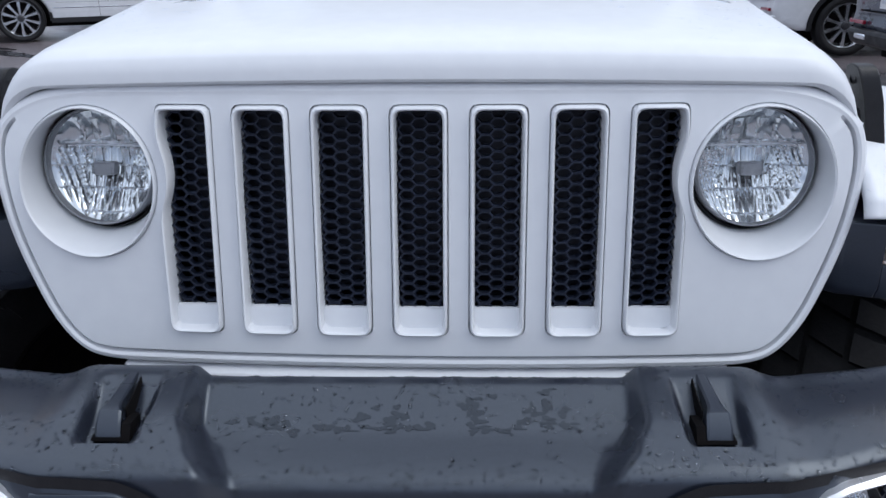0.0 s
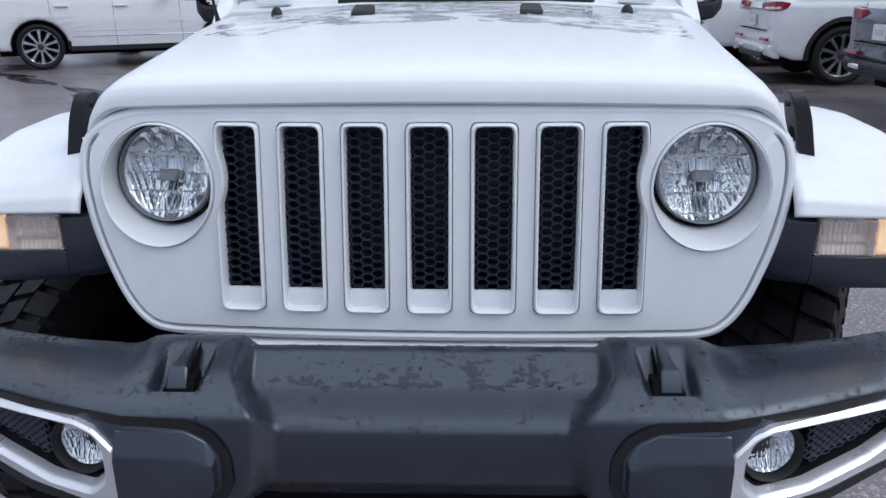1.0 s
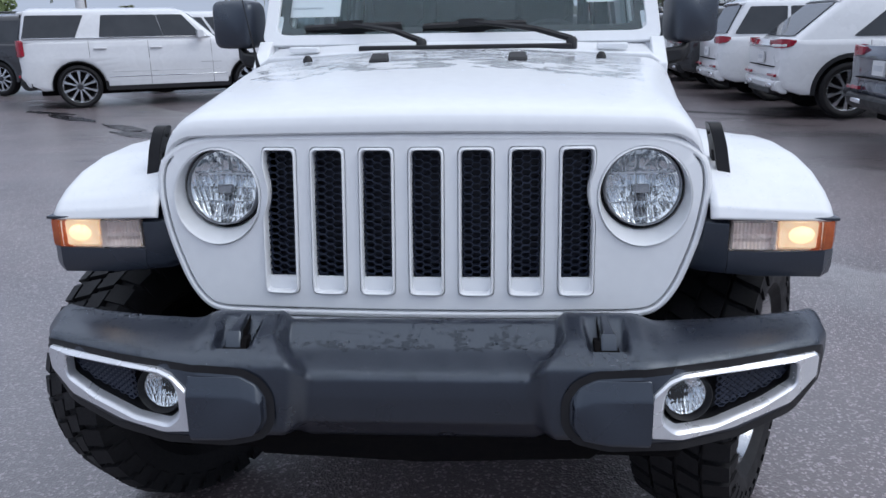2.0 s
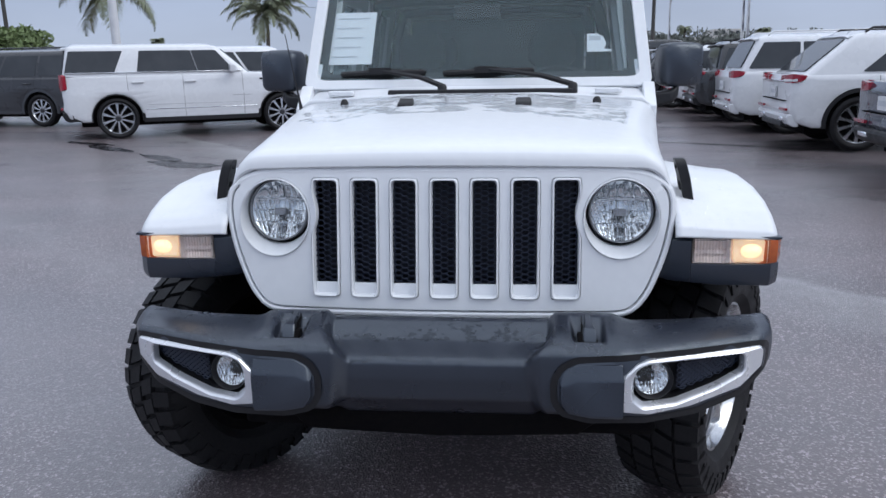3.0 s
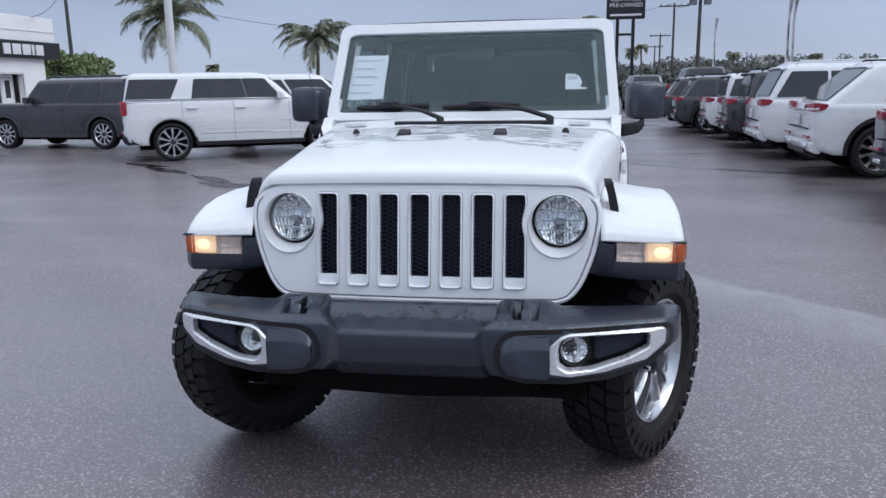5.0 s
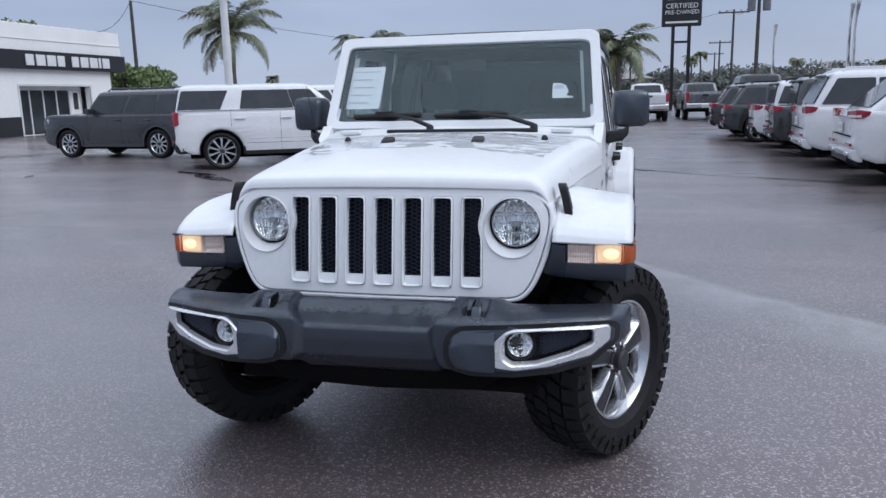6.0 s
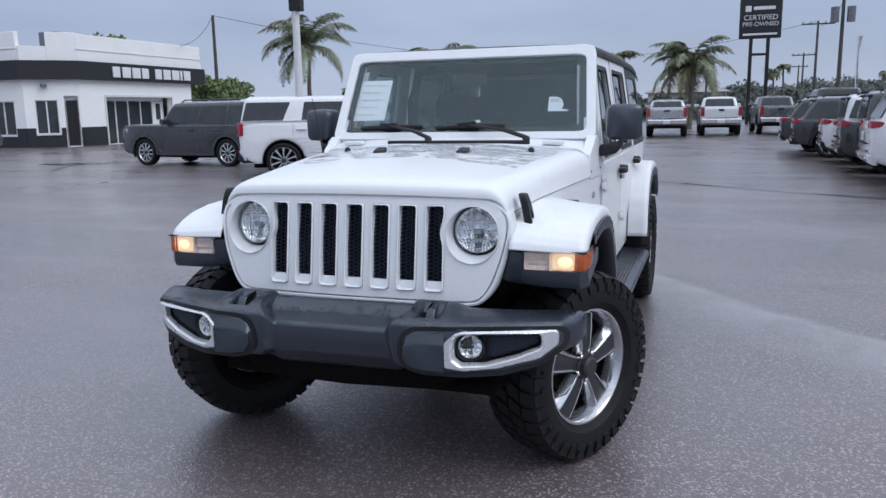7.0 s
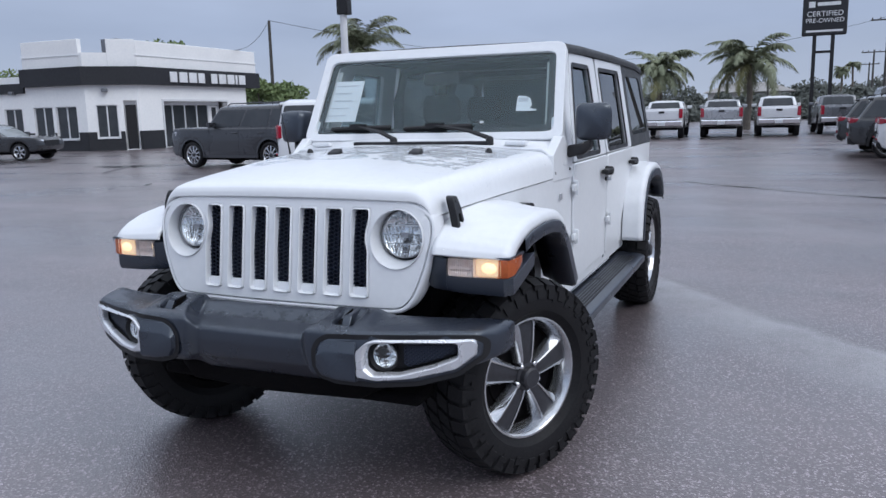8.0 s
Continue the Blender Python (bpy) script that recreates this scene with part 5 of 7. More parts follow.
def bumper_row(x):
    """The bumper's section at x, from its rear top edge round to its rear foot."""
    a = abs(x)
    low, high = BUMP_SOFT[1][1], BUMP_SOFT[4][1]
    if a <= 0.455:
        row = [(p[0] + (q[0] - p[0]) * f, p[1] + (q[1] - p[1]) * f) for p, q in zip(low, high) for w in (0.024 if p[1] > 0.703 else 0.046,) for f in (ease((a - p[2] + w / 2) / w),)]
        # scoop of the tow hook opening, deeper towards the front
        out = []
        for y, z in row:
            if z > 0.70 and 0.070 < y < 0.205:
                half = 0.037 + 0.004 * ease((y - 0.06) / 0.12)
                side = 1 - ease((abs(a - 0.393) - half + 0.006) / 0.014)
                z -= side * 0.024 * ease((0.210 - y) / 0.09) * ease((y - 0.072) / 0.014)
            out.append((y, z))
        return out
    for (x0, r0), (x1, r1) in zip(BUMP_SOFT[4:], BUMP_SOFT[5:]):
        if x0 <= a <= x1:
            f = (a - x0) / (x1 - x0)
            f = ease(f) if x0 < 0.5 else f
            return [(p[0] + (q[0] - p[0]) * f, p[1] + (q[1] - p[1]) * f) for p, q in zip(r0, r1)]
    return [(y, z) for y, z, c in BUMP_SOFT[-1][1]]


POD = rounded([(0.301, 0.604), (0.323, 0.570), (0.388, 0.554), (0.545, 0.549), (0.670, 0.552), (0.798, 0.582), (0.878, 0.640), (0.882, 0.688), (0.858, 0.711), (0.643, 0.720), (0.444, 0.723), (0.358, 0.717), (0.320, 0.696), (0.300, 0.661)], 0.014, 3)
BEZ_OUT = rounded([(0.472, 0.580), (0.542, 0.567), (0.652, 0.573), (0.793, 0.602), (0.854, 0.650), (0.856, 0.692), (0.848, 0.705), (0.535, 0.713), (0.508, 0.704), (0.471, 0.671)], 0.008, 3)
BEZ_IN = rounded([(0.501, 0.614), (0.528, 0.591), (0.610, 0.590), (0.720, 0.616), (0.796, 0.645), (0.795, 0.690), (0.630, 0.697), (0.529, 0.698), (0.510, 0.688), (0.500, 0.662)], 0.010, 3)


def within(loop, x, z):
    """Whether a point lies inside a closed 2D loop."""
    odd = False
    for (x0, z0), (x1, z1) in zip(loop, loop[1:] + loop[:1]):
        if (z0 > z) != (z1 > z) and x < x0 + (x1 - x0) * (z - z0) / (z1 - z0):
            odd = not odd
    return odd


half_xs = [0.0, 0.06, 0.12, 0.16, 0.19] + [0.20 + 0.004 * i for i in range(36)] + [0.344 + 0.004 * i for i in range(26)] + [0.452 + 0.0085 * i for i in range(9)] + [0.53 + 0.012 * i for i in range(28)] + [0.866, 0.88, 0.893, 0.905, 0.918, 0.924]
bm = bmesh.new()
loft(bm, [[(x, y, z) for y, z in bumper_row(x)] for x in [-x for x in reversed(half_xs[1:])] + half_xs])
# open behind the end panels, where the fog lamps sit
opening = offset(POD, 0.020)
gone = []
for f in bm.faces:
    c = f.calc_center_median()
    if len(f.verts) == 4 and c.y < 0.05 + 0.55 * max(0.0, abs(c.x) - 0.45) and within(opening, abs(c.x), c.z):
        gone.append(f)
bmesh.ops.delete(bm, geom=gone, context="FACES")
bumper = part("front_bumper", bm, PLASTIC, JEEP, "textured grey plastic front bumper beaded with rain", sharp=48)
BUMPER_SET = pose(0, -0.006, 0, 0, 0, 0.85)  # it hangs a little askew
bumper.matrix_basis = BUMPER_SET
# black box set behind the bumper to stand for the shade in the gap
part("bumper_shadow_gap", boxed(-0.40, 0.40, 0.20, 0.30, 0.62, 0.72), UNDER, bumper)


def face_y(x, z=0.66):
    row = bumper_row(max(0.30, min(0.905, abs(x))))
    return min(y for y, q in row if 0.56 < q < 0.725)


for s in BOTH:
    def lift(x, z, d, s=s):
        return (s * x, face_y(x) + d, z)
    # dark groove and raised end panel
    bm = bmesh.new()
    outer_loop, inner_loop = offset(POD, -0.007), offset(POD, 0.010)
    for back in (-0.0035, 0.012):
        rim = [[bm.verts.new(lift(x, z, back)) for x, z in q] for q in (outer_loop, inner_loop)]
        ring_walls(bm, *rim)
    part("panel_groove", bm, BLACK, bumper)
    bm = bmesh.new()
    inset = offset(POD, 0.016)
    a, hole = fill(bm, [inset, offset(BEZ_OUT, 0.004)], lambda x, z: lift(x, z, -0.004))
    ring_walls(bm, hole, [bm.verts.new(lift(x, z, 0.012)) for x, z in offset(BEZ_OUT, 0.004)])
    b = [bm.verts.new(lift(x, z, 0.000)) for x, z in offset(POD, 0.006)]
    c = [bm.verts.new(lift(x, z, 0.014)) for x, z in offset(POD, 0.003)]
    ring_walls(bm, a, b)
    ring_walls(bm, b, c)
    part("end_panel", bm, PLASTIC, bumper, sharp=18)
    # boss between the panel end and the lamp surround: an upright front with a facet leaning back above it
    bm = bmesh.new()
    base = [(0.314, 0.606), (0.334, 0.574), (0.392, 0.562), (0.474, 0.560), (0.474, 0.706), (0.362, 0.706), (0.330, 0.688), (0.313, 0.660)]
    mid = [(0.319, 0.608), (0.338, 0.578), (0.394, 0.567), (0.474, 0.565), (0.474, 0.672), (0.358, 0.669), (0.334, 0.660), (0.319, 0.650)]
    front = [(0.326, 0.611), (0.343, 0.584), (0.396, 0.573), (0.474, 0.571), (0.474, 0.665), (0.361, 0.662), (0.339, 0.653), (0.326, 0.645)]
    rings = [[lift(x, z, d) for x, z in rounded(q, 0.006, 2)] for q, d in ((base, 0.0), (offset(base, 0.003), -0.005), (mid, -0.018), (front, -0.021))]
    loft(bm, rings)
    part("panel_boss", bm, PLASTIC, bumper, sharp=25)
    # lamp surround: a bevelled ring round a deep opening
    bm = bmesh.new()
    rings = [[lift(x, z, d) for x, z in q] for q, d in ((BEZ_OUT, 0.014), (BEZ_OUT, -0.010), (offset(BEZ_OUT, 0.004), -0.016))]
    outer_rows = [[bm.verts.new(p) for p in r] for r in rings]
    for a, b in zip(outer_rows, outer_rows[1:]):
        ring_walls(bm, a, b)
    fr = fill(bm, [offset(BEZ_OUT, 0.004), offset(BEZ_IN, -0.008)], lambda x, z: lift(x, z, -0.016))
    ring_walls(bm, outer_rows[-1], fr[0])
    last = fr[1]
    for g, d in ((-0.004, -0.012), (0.0, -0.002), (0.003, 0.012)):
        nxt = [bm.verts.new(lift(x, z, d)) for x, z in offset(BEZ_IN, g)]
        ring_walls(bm, last, nxt)
        last = nxt
    bmesh.ops.remove_doubles(bm, verts=bm.verts[:], dist=0.0002)
    bez = part("fog_lamp_surround", bm, SATIN, bumper, "satin silver fog lamp surround", sharp=30)
    fx, fz = 0.553, 0.647
    fog_y = face_y(fx) + 0.030
    bm = bmesh.new()
    inner_wall = [[bm.verts.new(lift(x, z, d)) for x, z in offset(BEZ_IN, g)] for g, d in ((0.002, 0.010), (0.004, 0.030), (0.006, 0.044))]
    for a, b in zip(inner_wall, inner_wall[1:]):
        ring_walls(bm, a, b)
    fill(bm, [offset(BEZ_IN, 0.006)], lambda x, z: lift(x, z, 0.044))
    part("surround_back", bm, BLACK, bez)
    bm = bmesh.new()
    w, hgt = 0.0105, 0.0066
    for row in range(16):
        for col in range(16):
            cx, cz = 0.628 + col * w * 1.55, 0.596 + row * hgt * 1.0
            cx += w * 0.775 if row % 2 else 0
            low = along([(0.6, 0.606), (0.72, 0.634), (0.80, 0.668)], cx)
            if cx > 0.788 or cz < low or cz > 0.688:
                continue
            o = [(cx + w * 1.05 * math.cos(math.pi / 3 * a), cz + hgt * 1.1 * math.sin(math.pi / 3 * a)) for a in range(6)]
            i2 = [(cx + w * 0.80 * math.cos(math.pi / 3 * a), cz + hgt * 0.80 * math.sin(math.pi / 3 * a)) for a in range(6)]
            A, B, C = [[bm.verts.new(lift(x, z, d)) for x, z in q] for q, d in ((o, 0.020), (i2, 0.020), (i2, 0.028))]
            ring_walls(bm, A, B)
            ring_walls(bm, B, C)
    part("mesh_insert", bm, MESH, bez, "black honeycomb mesh", sharp=60)
    fc = Matrix.Translation((s * fx, fog_y, fz)) @ Matrix.Rotation(radians(6 * s), 4, "Z") @ Matrix.Rotation(radians(-4), 4, "X")
    bm = bmesh.new()
    lathe(bm, [(0.004, 0.0535), (-0.012, 0.0530), (-0.015, 0.0510), (-0.013, 0.0485), (-0.004, 0.0450), (-0.002, 0.0435), (0.02, 0.041)], m=fc, steps=32, axis="y")
    fog = part("fog_lamp", bm, BLACK, bez, "round clear fog lamp")
    bm = bmesh.new()
    fluted_dish(bm, fc, 0.0430, 0.016, 0.0080, 0.001)
    part("reflector", bm, REFLECT, fog, sharp=14)
    bm = bmesh.new()
    lathe(bm, [(-0.002, 0.0432), (-0.009, 0.035), (-0.014, 0.018), (-0.015, 0.001)], m=fc, steps=28, axis="y")
    part("lens", bm, LENS, fog, sharp=60).visible_shadow = False
    # tow hook cover: a tongue coming down the scoop to a blunt end, with a dark slot beside it
    bm = bmesh.new()
    path = ((0.196, 0.7745, 0.008), (0.160, 0.7715, 0.009), (0.124, 0.7685, 0.010), (0.112, 0.7660, 0.015), (0.100, 0.7520, 0.0165), (0.093, 0.7370, 0.017))
    loft(bm, [[(s * (0.396 - h), y + 0.022, z - 0.030), (s * (0.396 - h), y, z), (s * (0.396 - h + 0.003), y - 0.001, z + 0.002), (s * (0.396 + h - 0.003), y - 0.001, z + 0.002), (s * (0.396 + h), y, z), (s * (0.396 + h), y + 0.022, z - 0.030)] for y, z, h in path])
    hook = part("tow_cover", bm, PLASTIC, bumper, "grey tow hook cover", sharp=30)
    bm = bmesh.new()
    loft(bm, [[(s * x, 0.088, 0.7345), (s * x, 0.100, 0.7545), (s * x, 0.130, 0.752), (s * x, 0.130, 0.725)] for x in (0.366, 0.3775)])
    loft(bm, [[(s * x, 0.089, 0.7345), (s * x, 0.091, 0.7385), (s * x, 0.11, 0.7385), (s * x, 0.11, 0.725)] for x in (0.372, 0.417)])
    part("tow_slot", bm, UNDER, hook, "dark slot beside the cover")
    bm = bmesh.new()
    loft(bm, [[(s * (0.3772 + a), y, z + 0.0035), (s * (0.3788 + a), y, z + 0.0035), (s * (0.3788 + a), y, z - 0.02), (s * (0.3772 + a), y, z - 0.02)] for y, z, a in ((0.118, 0.762, 0.0), (0.150, 0.769, 0.0), (0.180, 0.775, 0.002))])
    part("cover_slit", bm, UNDER, hook)
# lower valance behind the bumper
bm = bmesh.new()
loft(bm, [[(x, 0.17 + k, 0.545), (x, 0.16 + k, 0.50), (x, 0.19 + k, z), (x, 0.30, z - 0.005), (x, 0.30, 0.545)] for x, k, z in ((-0.48, 0.06, 0.47), (-0.38, 0.0, 0.425), (0.0, -0.01, 0.415), (0.38, 0.0, 0.425), (0.48, 0.06, 0.47))])
part("lower_valance", bm, UNDER, bumper, bevel=0.01)

# running boards
for s in BOTH:
    bm = bmesh.new()
    loft(bm, [[(s * 0.74, y, 0.47), (s * 0.90, y, 0.462), (s * 0.935, y, 0.445), (s * 0.935, y, 0.405), (s * 0.90, y, 0.395), (s * 0.74, y, 0.42)] for y in (1.42, 1.50, 3.20, 3.28)])
    board = part("running_board", bm, PLASTIC, JEEP, "grey plastic running board with ribbed tread", bevel=0.006)
    for k in range(6):
        x = 0.79 + 0.018 * k
        bm = boxed(*sorted((s * x, s * (x + 0.008))), 1.56, 3.14, 0.462, 0.4685)
        part("tread_rib", bm, BLACK, board)

# axles and steering
bm = bmesh.new()
tube(bm, [(-0.66, AXLE_F, 0.40), (0.66, AXLE_F, 0.40)], 0.045, sides=12)
lathe(bm, [(-0.14, 0.02), (-0.11, 0.11), (0.0, 0.135), (0.11, 0.11), (0.14, 0.02)], m=Matrix.Translation((-0.18, AXLE_F, 0.40)), steps=16, axis="y")
tube(bm, [(-0.62, AXLE_F - 0.16, 0.43), (0.62, AXLE_F - 0.13, 0.40)], 0.018, sides=8)
tube(bm, [(-0.66, AXLE_R, 0.40), (0.66, AXLE_R, 0.40)], 0.045, sides=12)
part("axle", bm, UNDER, JEEP)
for s in BOTH:
    bm = bmesh.new()
    pts = [(s * 0.48 + 0.05 * math.cos(k * 0.7), AXLE_F + 0.05 * math.sin(k * 0.7), 0.46 + 0.008 * k) for k in range(40)]
    tube(bm, pts, 0.008, sides=6)
    part("coil_spring", bm, UNDER, JEEP)
STEER = -28.0
for s in BOTH:
    wheel(JEEP, (s * TRACK, AXLE_F + (0.033 if s < 0 else 0.0), 0.405), STEER - (5.0 if s < 0 else 0.0), s)
    wheel(JEEP, (s * TRACK, AXLE_R, 0.405), 0.0, s)


# ---- parked vehicles ----
def parked(name, label, category, at, turn, paint, L=5.0, W=2.0, H=1.8, base=3.0, rear=1.05, hood=1.08, belt=1.12, cabin=(0.10, 0.60, 0.12, 0.72), wheel_r=0.39,
           bed=None, style="six", trim=BLACK, arch_w=0.055, lamps="wide", plate=True, clad=True, rails=True, windows=3, rim=0.27, group="", lift=0.0, bumper_paint=None, lamp_in=0.40):
    """A car with its nose to +x and its origin on the ground midway between the axles. cabin: fractions of the length from the tail of
    the belt's rear end, its front end, the roof's rear end and the roof's front end."""
    ob = thing(name, label, category, at, turn, group)
    xr, xf = -base / 2 - rear, -base / 2 - rear + L
    w = W / 2
    fx = lambda t: xr + L * t
    sill, br, bf = 0.34, -base / 2, base / 2
    ar = wheel_r + 0.065

    def arch(c):
        a = math.degrees(math.asin(max(-1, min(1, (sill - wheel_r) / ar))))
        return [(c + ar * math.cos(radians(t)), wheel_r + ar * math.sin(radians(t))) for t in [180 - a - (180 - 2 * a) * i / 12 for i in range(13)]]
    tail_top = bed or belt
    lower = [(xr + 0.10, 0.42), (xr + 0.35, sill)] + arch(br) + arch(bf) + [(xf - 0.30, sill), (xf - 0.08, 0.40), (xf, 0.58), (xf - 0.03, hood - 0.16), (xf - 0.16, hood - 0.03), (xf - 0.5, hood)]
    lower += [(fx(cabin[1]) + 0.02, belt + 0.01), (fx(cabin[0]) + (0.02 if not bed else 0), belt)]
    if bed:
        lower += [(fx(cabin[0]) - 0.02, bed + 0.01)]
    lower += [(xr + 0.05, tail_top), (xr + 0.0, tail_top - 0.12), (xr + 0.02, 0.72), (xr, 0.60)]
    bm = bmesh.new()
    rows = []
    for y, ins in ((-w, 0.05), (-w + 0.022, 0.012), (-w + 0.07, 0.0), (w - 0.07, 0.0), (w - 0.022, 0.012), (w, 0.05)):
        rows.append([(x, y, z) for x, z in offset(lower, ins)])
    loops = [[bm.verts.new(p) for p in r] for r in rows]
    for a, b in zip(loops, loops[1:]):
        ring_walls(bm, a, b)
    for vs in (loops[0], loops[-1]):
        bmesh.ops.triangle_fill(bm, use_beauty=True, edges=[bm.edges.get((vs[i], vs[(i + 1) % len(vs)])) for i in range(len(vs))])
    cuts = [((0, 0, z), (0, 0, 1)) for z in (0.44, 0.52, 0.60, 0.68, 0.77, 0.85, 0.94, 1.03, 1.12)] + [((x, 0, 0), (1, 0, 0)) for x in (xr + 0.13, xr + 0.26, xr + 0.4, xf - 0.2, xf - 0.4, xf - 0.65, xf - 0.9)]
    for co, no in cuts:
        bmesh.ops.bisect_plane(bm, geom=bm.verts[:] + bm.edges[:] + bm.faces[:], plane_co=co, plane_no=no)
    # sides tuck in towards the belt and the sill, and towards the ends
    for v in bm.verts:
        x, y, z = v.co
        t = max(0.0, (x - (xf - 0.9)) / 0.9) ** 2 * 0.16 + max(0.0, ((xr + 0.4) - x) / 0.4) ** 2 * 0.07
        v.co.y = y * (1 - t) - math.copysign(1, y) * (0.05 * max(0, (z - 0.85)) / 0.4 + 0.05 * max(0, 0.6 - z))
    part("body", bm, paint, ob, sharp=32)
    # cabin
    b0, b1, r0, r1 = (fx(t) for t in cabin)
    wb, wr = w - 0.065, w - 0.20
    bm = bmesh.new()

    def cab(u, v, out=0.0):
        """Side of the cabin: u along from tail to front, v up."""
        x = (b0 + (b1 - b0) * u) * (1 - v) + (r0 + (r1 - r0) * u) * v
        return x, wb + (wr - wb) * v + out, belt - 0.02 + (H - 0.03 - belt) * v
    rings = []
    for v, g in ((0.0, 0.0), (0.5, 0.012), (0.88, 0.010), (0.97, -0.01), (1.0, -0.05)):
        x0, y, z = cab(0, v)
        x1 = cab(1, v)[0]
        k = 0.10 * (1 - v) + 0.03
        loop = rounded([(x0 + (0.04 if v == 1 else 0), -y - g), (x1 - (0.05 if v == 1 else 0), -y - g), (x1 - (0.05 if v == 1 else 0), y + g), (x0 + (0.04 if v == 1 else 0), y + g)], 0.14, 4)
        rings.append([(x, yy, z) for x, yy in loop])
    mid = [(x * 0.96 + 0.04 * (r0 + r1) / 2, yy * 0.6, H) for x, yy, z in rings[-1]]
    rings.append(mid)
    loft(bm, rings)
    part("cabin", bm, paint, ob, sharp=40)
    # side windows
    spans = {3: ((0.03, 0.305, 0.300, 0.05), (0.325, 0.610, 0.605, 0.320), (0.630, 0.965, 0.960, 0.625)), 2: ((0.05, 0.46, 0.46, 0.05), (0.50, 0.95, 0.95, 0.50)),
             4: ((0.012, 0.265, 0.352, 0.022), (0.385, 0.717, 0.787, 0.455), (0.719, 0.93, 0.955, 0.789)),
             5: ((0.24, 0.46, 0.475, 0.36), (0.475, 0.70, 0.71, 0.49), (0.715, 0.965, 0.96, 0.725))}[windows]
    for s in BOTH:
        for u0, u1, t1, t0 in spans:
            bm = bmesh.new()
            loop = rounded([(u0, 0.10), (u1, 0.10), (t1, 0.84), (t0, 0.84)], 0.02, 2)

            def glass_at(u, v, d, s=s):
                x, y, z = cab(u, v)
                return (x, s * (y + 0.014 - d), z)
            slab(bm, loop, glass_at, 0.02)
            part("side_window", bm, PRIVACY, ob)
        # mirror, handles, door gaps
        x, y, z = cab(0.90, 0.05)
        bm = bmesh.new()
        loft(bm, [[(x + a, s * (y + t), z + 0.08 + b) for a, b in rounded([(-0.06, -0.07), (0.07, -0.06), (0.06, 0.08), (-0.06, 0.08)], 0.03, 3)] for t in (0.02, 0.10, 0.24, 0.26)])
        part("side_mirror", bm, paint, ob, bevel=0.01)
        for u in ((0.38, 0.66) if windows > 2 else (0.30, 0.66)):
            x = cab(u, 0)[0]
            part("door_handle", boxed(x - 0.11, x + 0.11, *sorted((s * (w - 0.04), s * (w + 0.012))), belt - 0.16, belt - 0.13), paint, ob, bevel=0.008)
        for u in ((0.325, 0.62, 0.95) if windows > 2 else (0.48, 0.96)):
            x = cab(u, 0)[0]
            z0 = wheel_r + ar + 0.06 if min(abs(x - br), abs(x - bf)) < ar + 0.08 else sill + 0.05
            bm = bmesh.new()
            rows2 = []
            for i in range(7):
                z = z0 + (belt - 0.02 - z0) * i / 6
                yy = w - 0.05 * max(0, z - 0.85) / 0.4 - 0.05 * max(0, 0.6 - z) + 0.002
                rows2.append([(x - 0.003, s * yy, z), (x + 0.003, s * yy, z), (x + 0.003, s * (yy - 0.012), z), (x - 0.003, s * (yy - 0.012), z)])
            loft(bm, rows2)
            part("door_seam", bm, UNDER, ob)
        if clad:
            bm = bmesh.new()
            slab(bm, [(br + ar + 0.01, sill - 0.03), (bf - ar - 0.01, sill - 0.03), (bf - ar + 0.01, 0.50), (br + ar - 0.01, 0.50)], lambda u, v, d, s=s: (u, s * (w - 0.010 - d), v), 0.05)
            part("sill_trim", bm, trim, ob, bevel=0.01)
            for c in (br, bf):
                bm = bmesh.new()
                a0, a1 = (-8, 188)
                o, i2 = arc(c, wheel_r, ar + arch_w, a0, a1, 18), arc(c, wheel_r, ar - 0.008, a0, a1, 18)
                rowsA = [[(x, s * yy, z) for x, z in q] for q, yy in ((o, w - 0.05), (o, w + 0.002), (i2, w + 0.008), (i2, w - 0.12))]
                loft(bm, rowsA, closed=False, cap=False)
                part("arch_trim", bm, trim, ob)
        # lamps
        zt = belt - 0.03
        if lamps == "wide":
            tl = [(xr + 0.012, s * (w - lamp_in), zt - 0.03, 0.045), (xr - 0.006, s * (w - 0.22), zt - 0.03, 0.06), (xr + 0.035, s * (w - 0.075), zt - 0.025, 0.065), (xr + 0.11, s * (w - 0.030), zt - 0.02, 0.055), (xr + 0.17, s * (w - 0.024), zt - 0.01, 0.03)]
        elif lamps == "tall":
            tl = [(xr + 0.0, s * (w - 0.18), zt - 0.10, 0.13), (xr - 0.004, s * (w - 0.11), zt - 0.10, 0.15), (xr + 0.04, s * (w - 0.04), zt - 0.10, 0.15), (xr + 0.065, s * (w - 0.02), zt - 0.10, 0.12)]
        else:
            tl = [(xr + 0.0, s * (w - 0.18), tail_top - 0.24, 0.20), (xr - 0.004, s * (w - 0.10), tail_top - 0.24, 0.21), (xr + 0.05, s * (w - 0.035), tail_top - 0.24, 0.21), (xr + 0.12, s * (w - 0.02), tail_top - 0.24, 0.19)]
        bm = bmesh.new()
        loft(bm, [[(x - 0.012, y, z - h), (x - 0.016, y, z), (x - 0.012, y, z + h), (x + 0.05, y * 0.97, z + h), (x + 0.05, y * 0.97, z - h)] for x, y, z, h in tl])
        part("tail_light", bm, RED, ob, "red tail light", sharp=40)
        bm = bmesh.new()
        hz = hood - 0.17
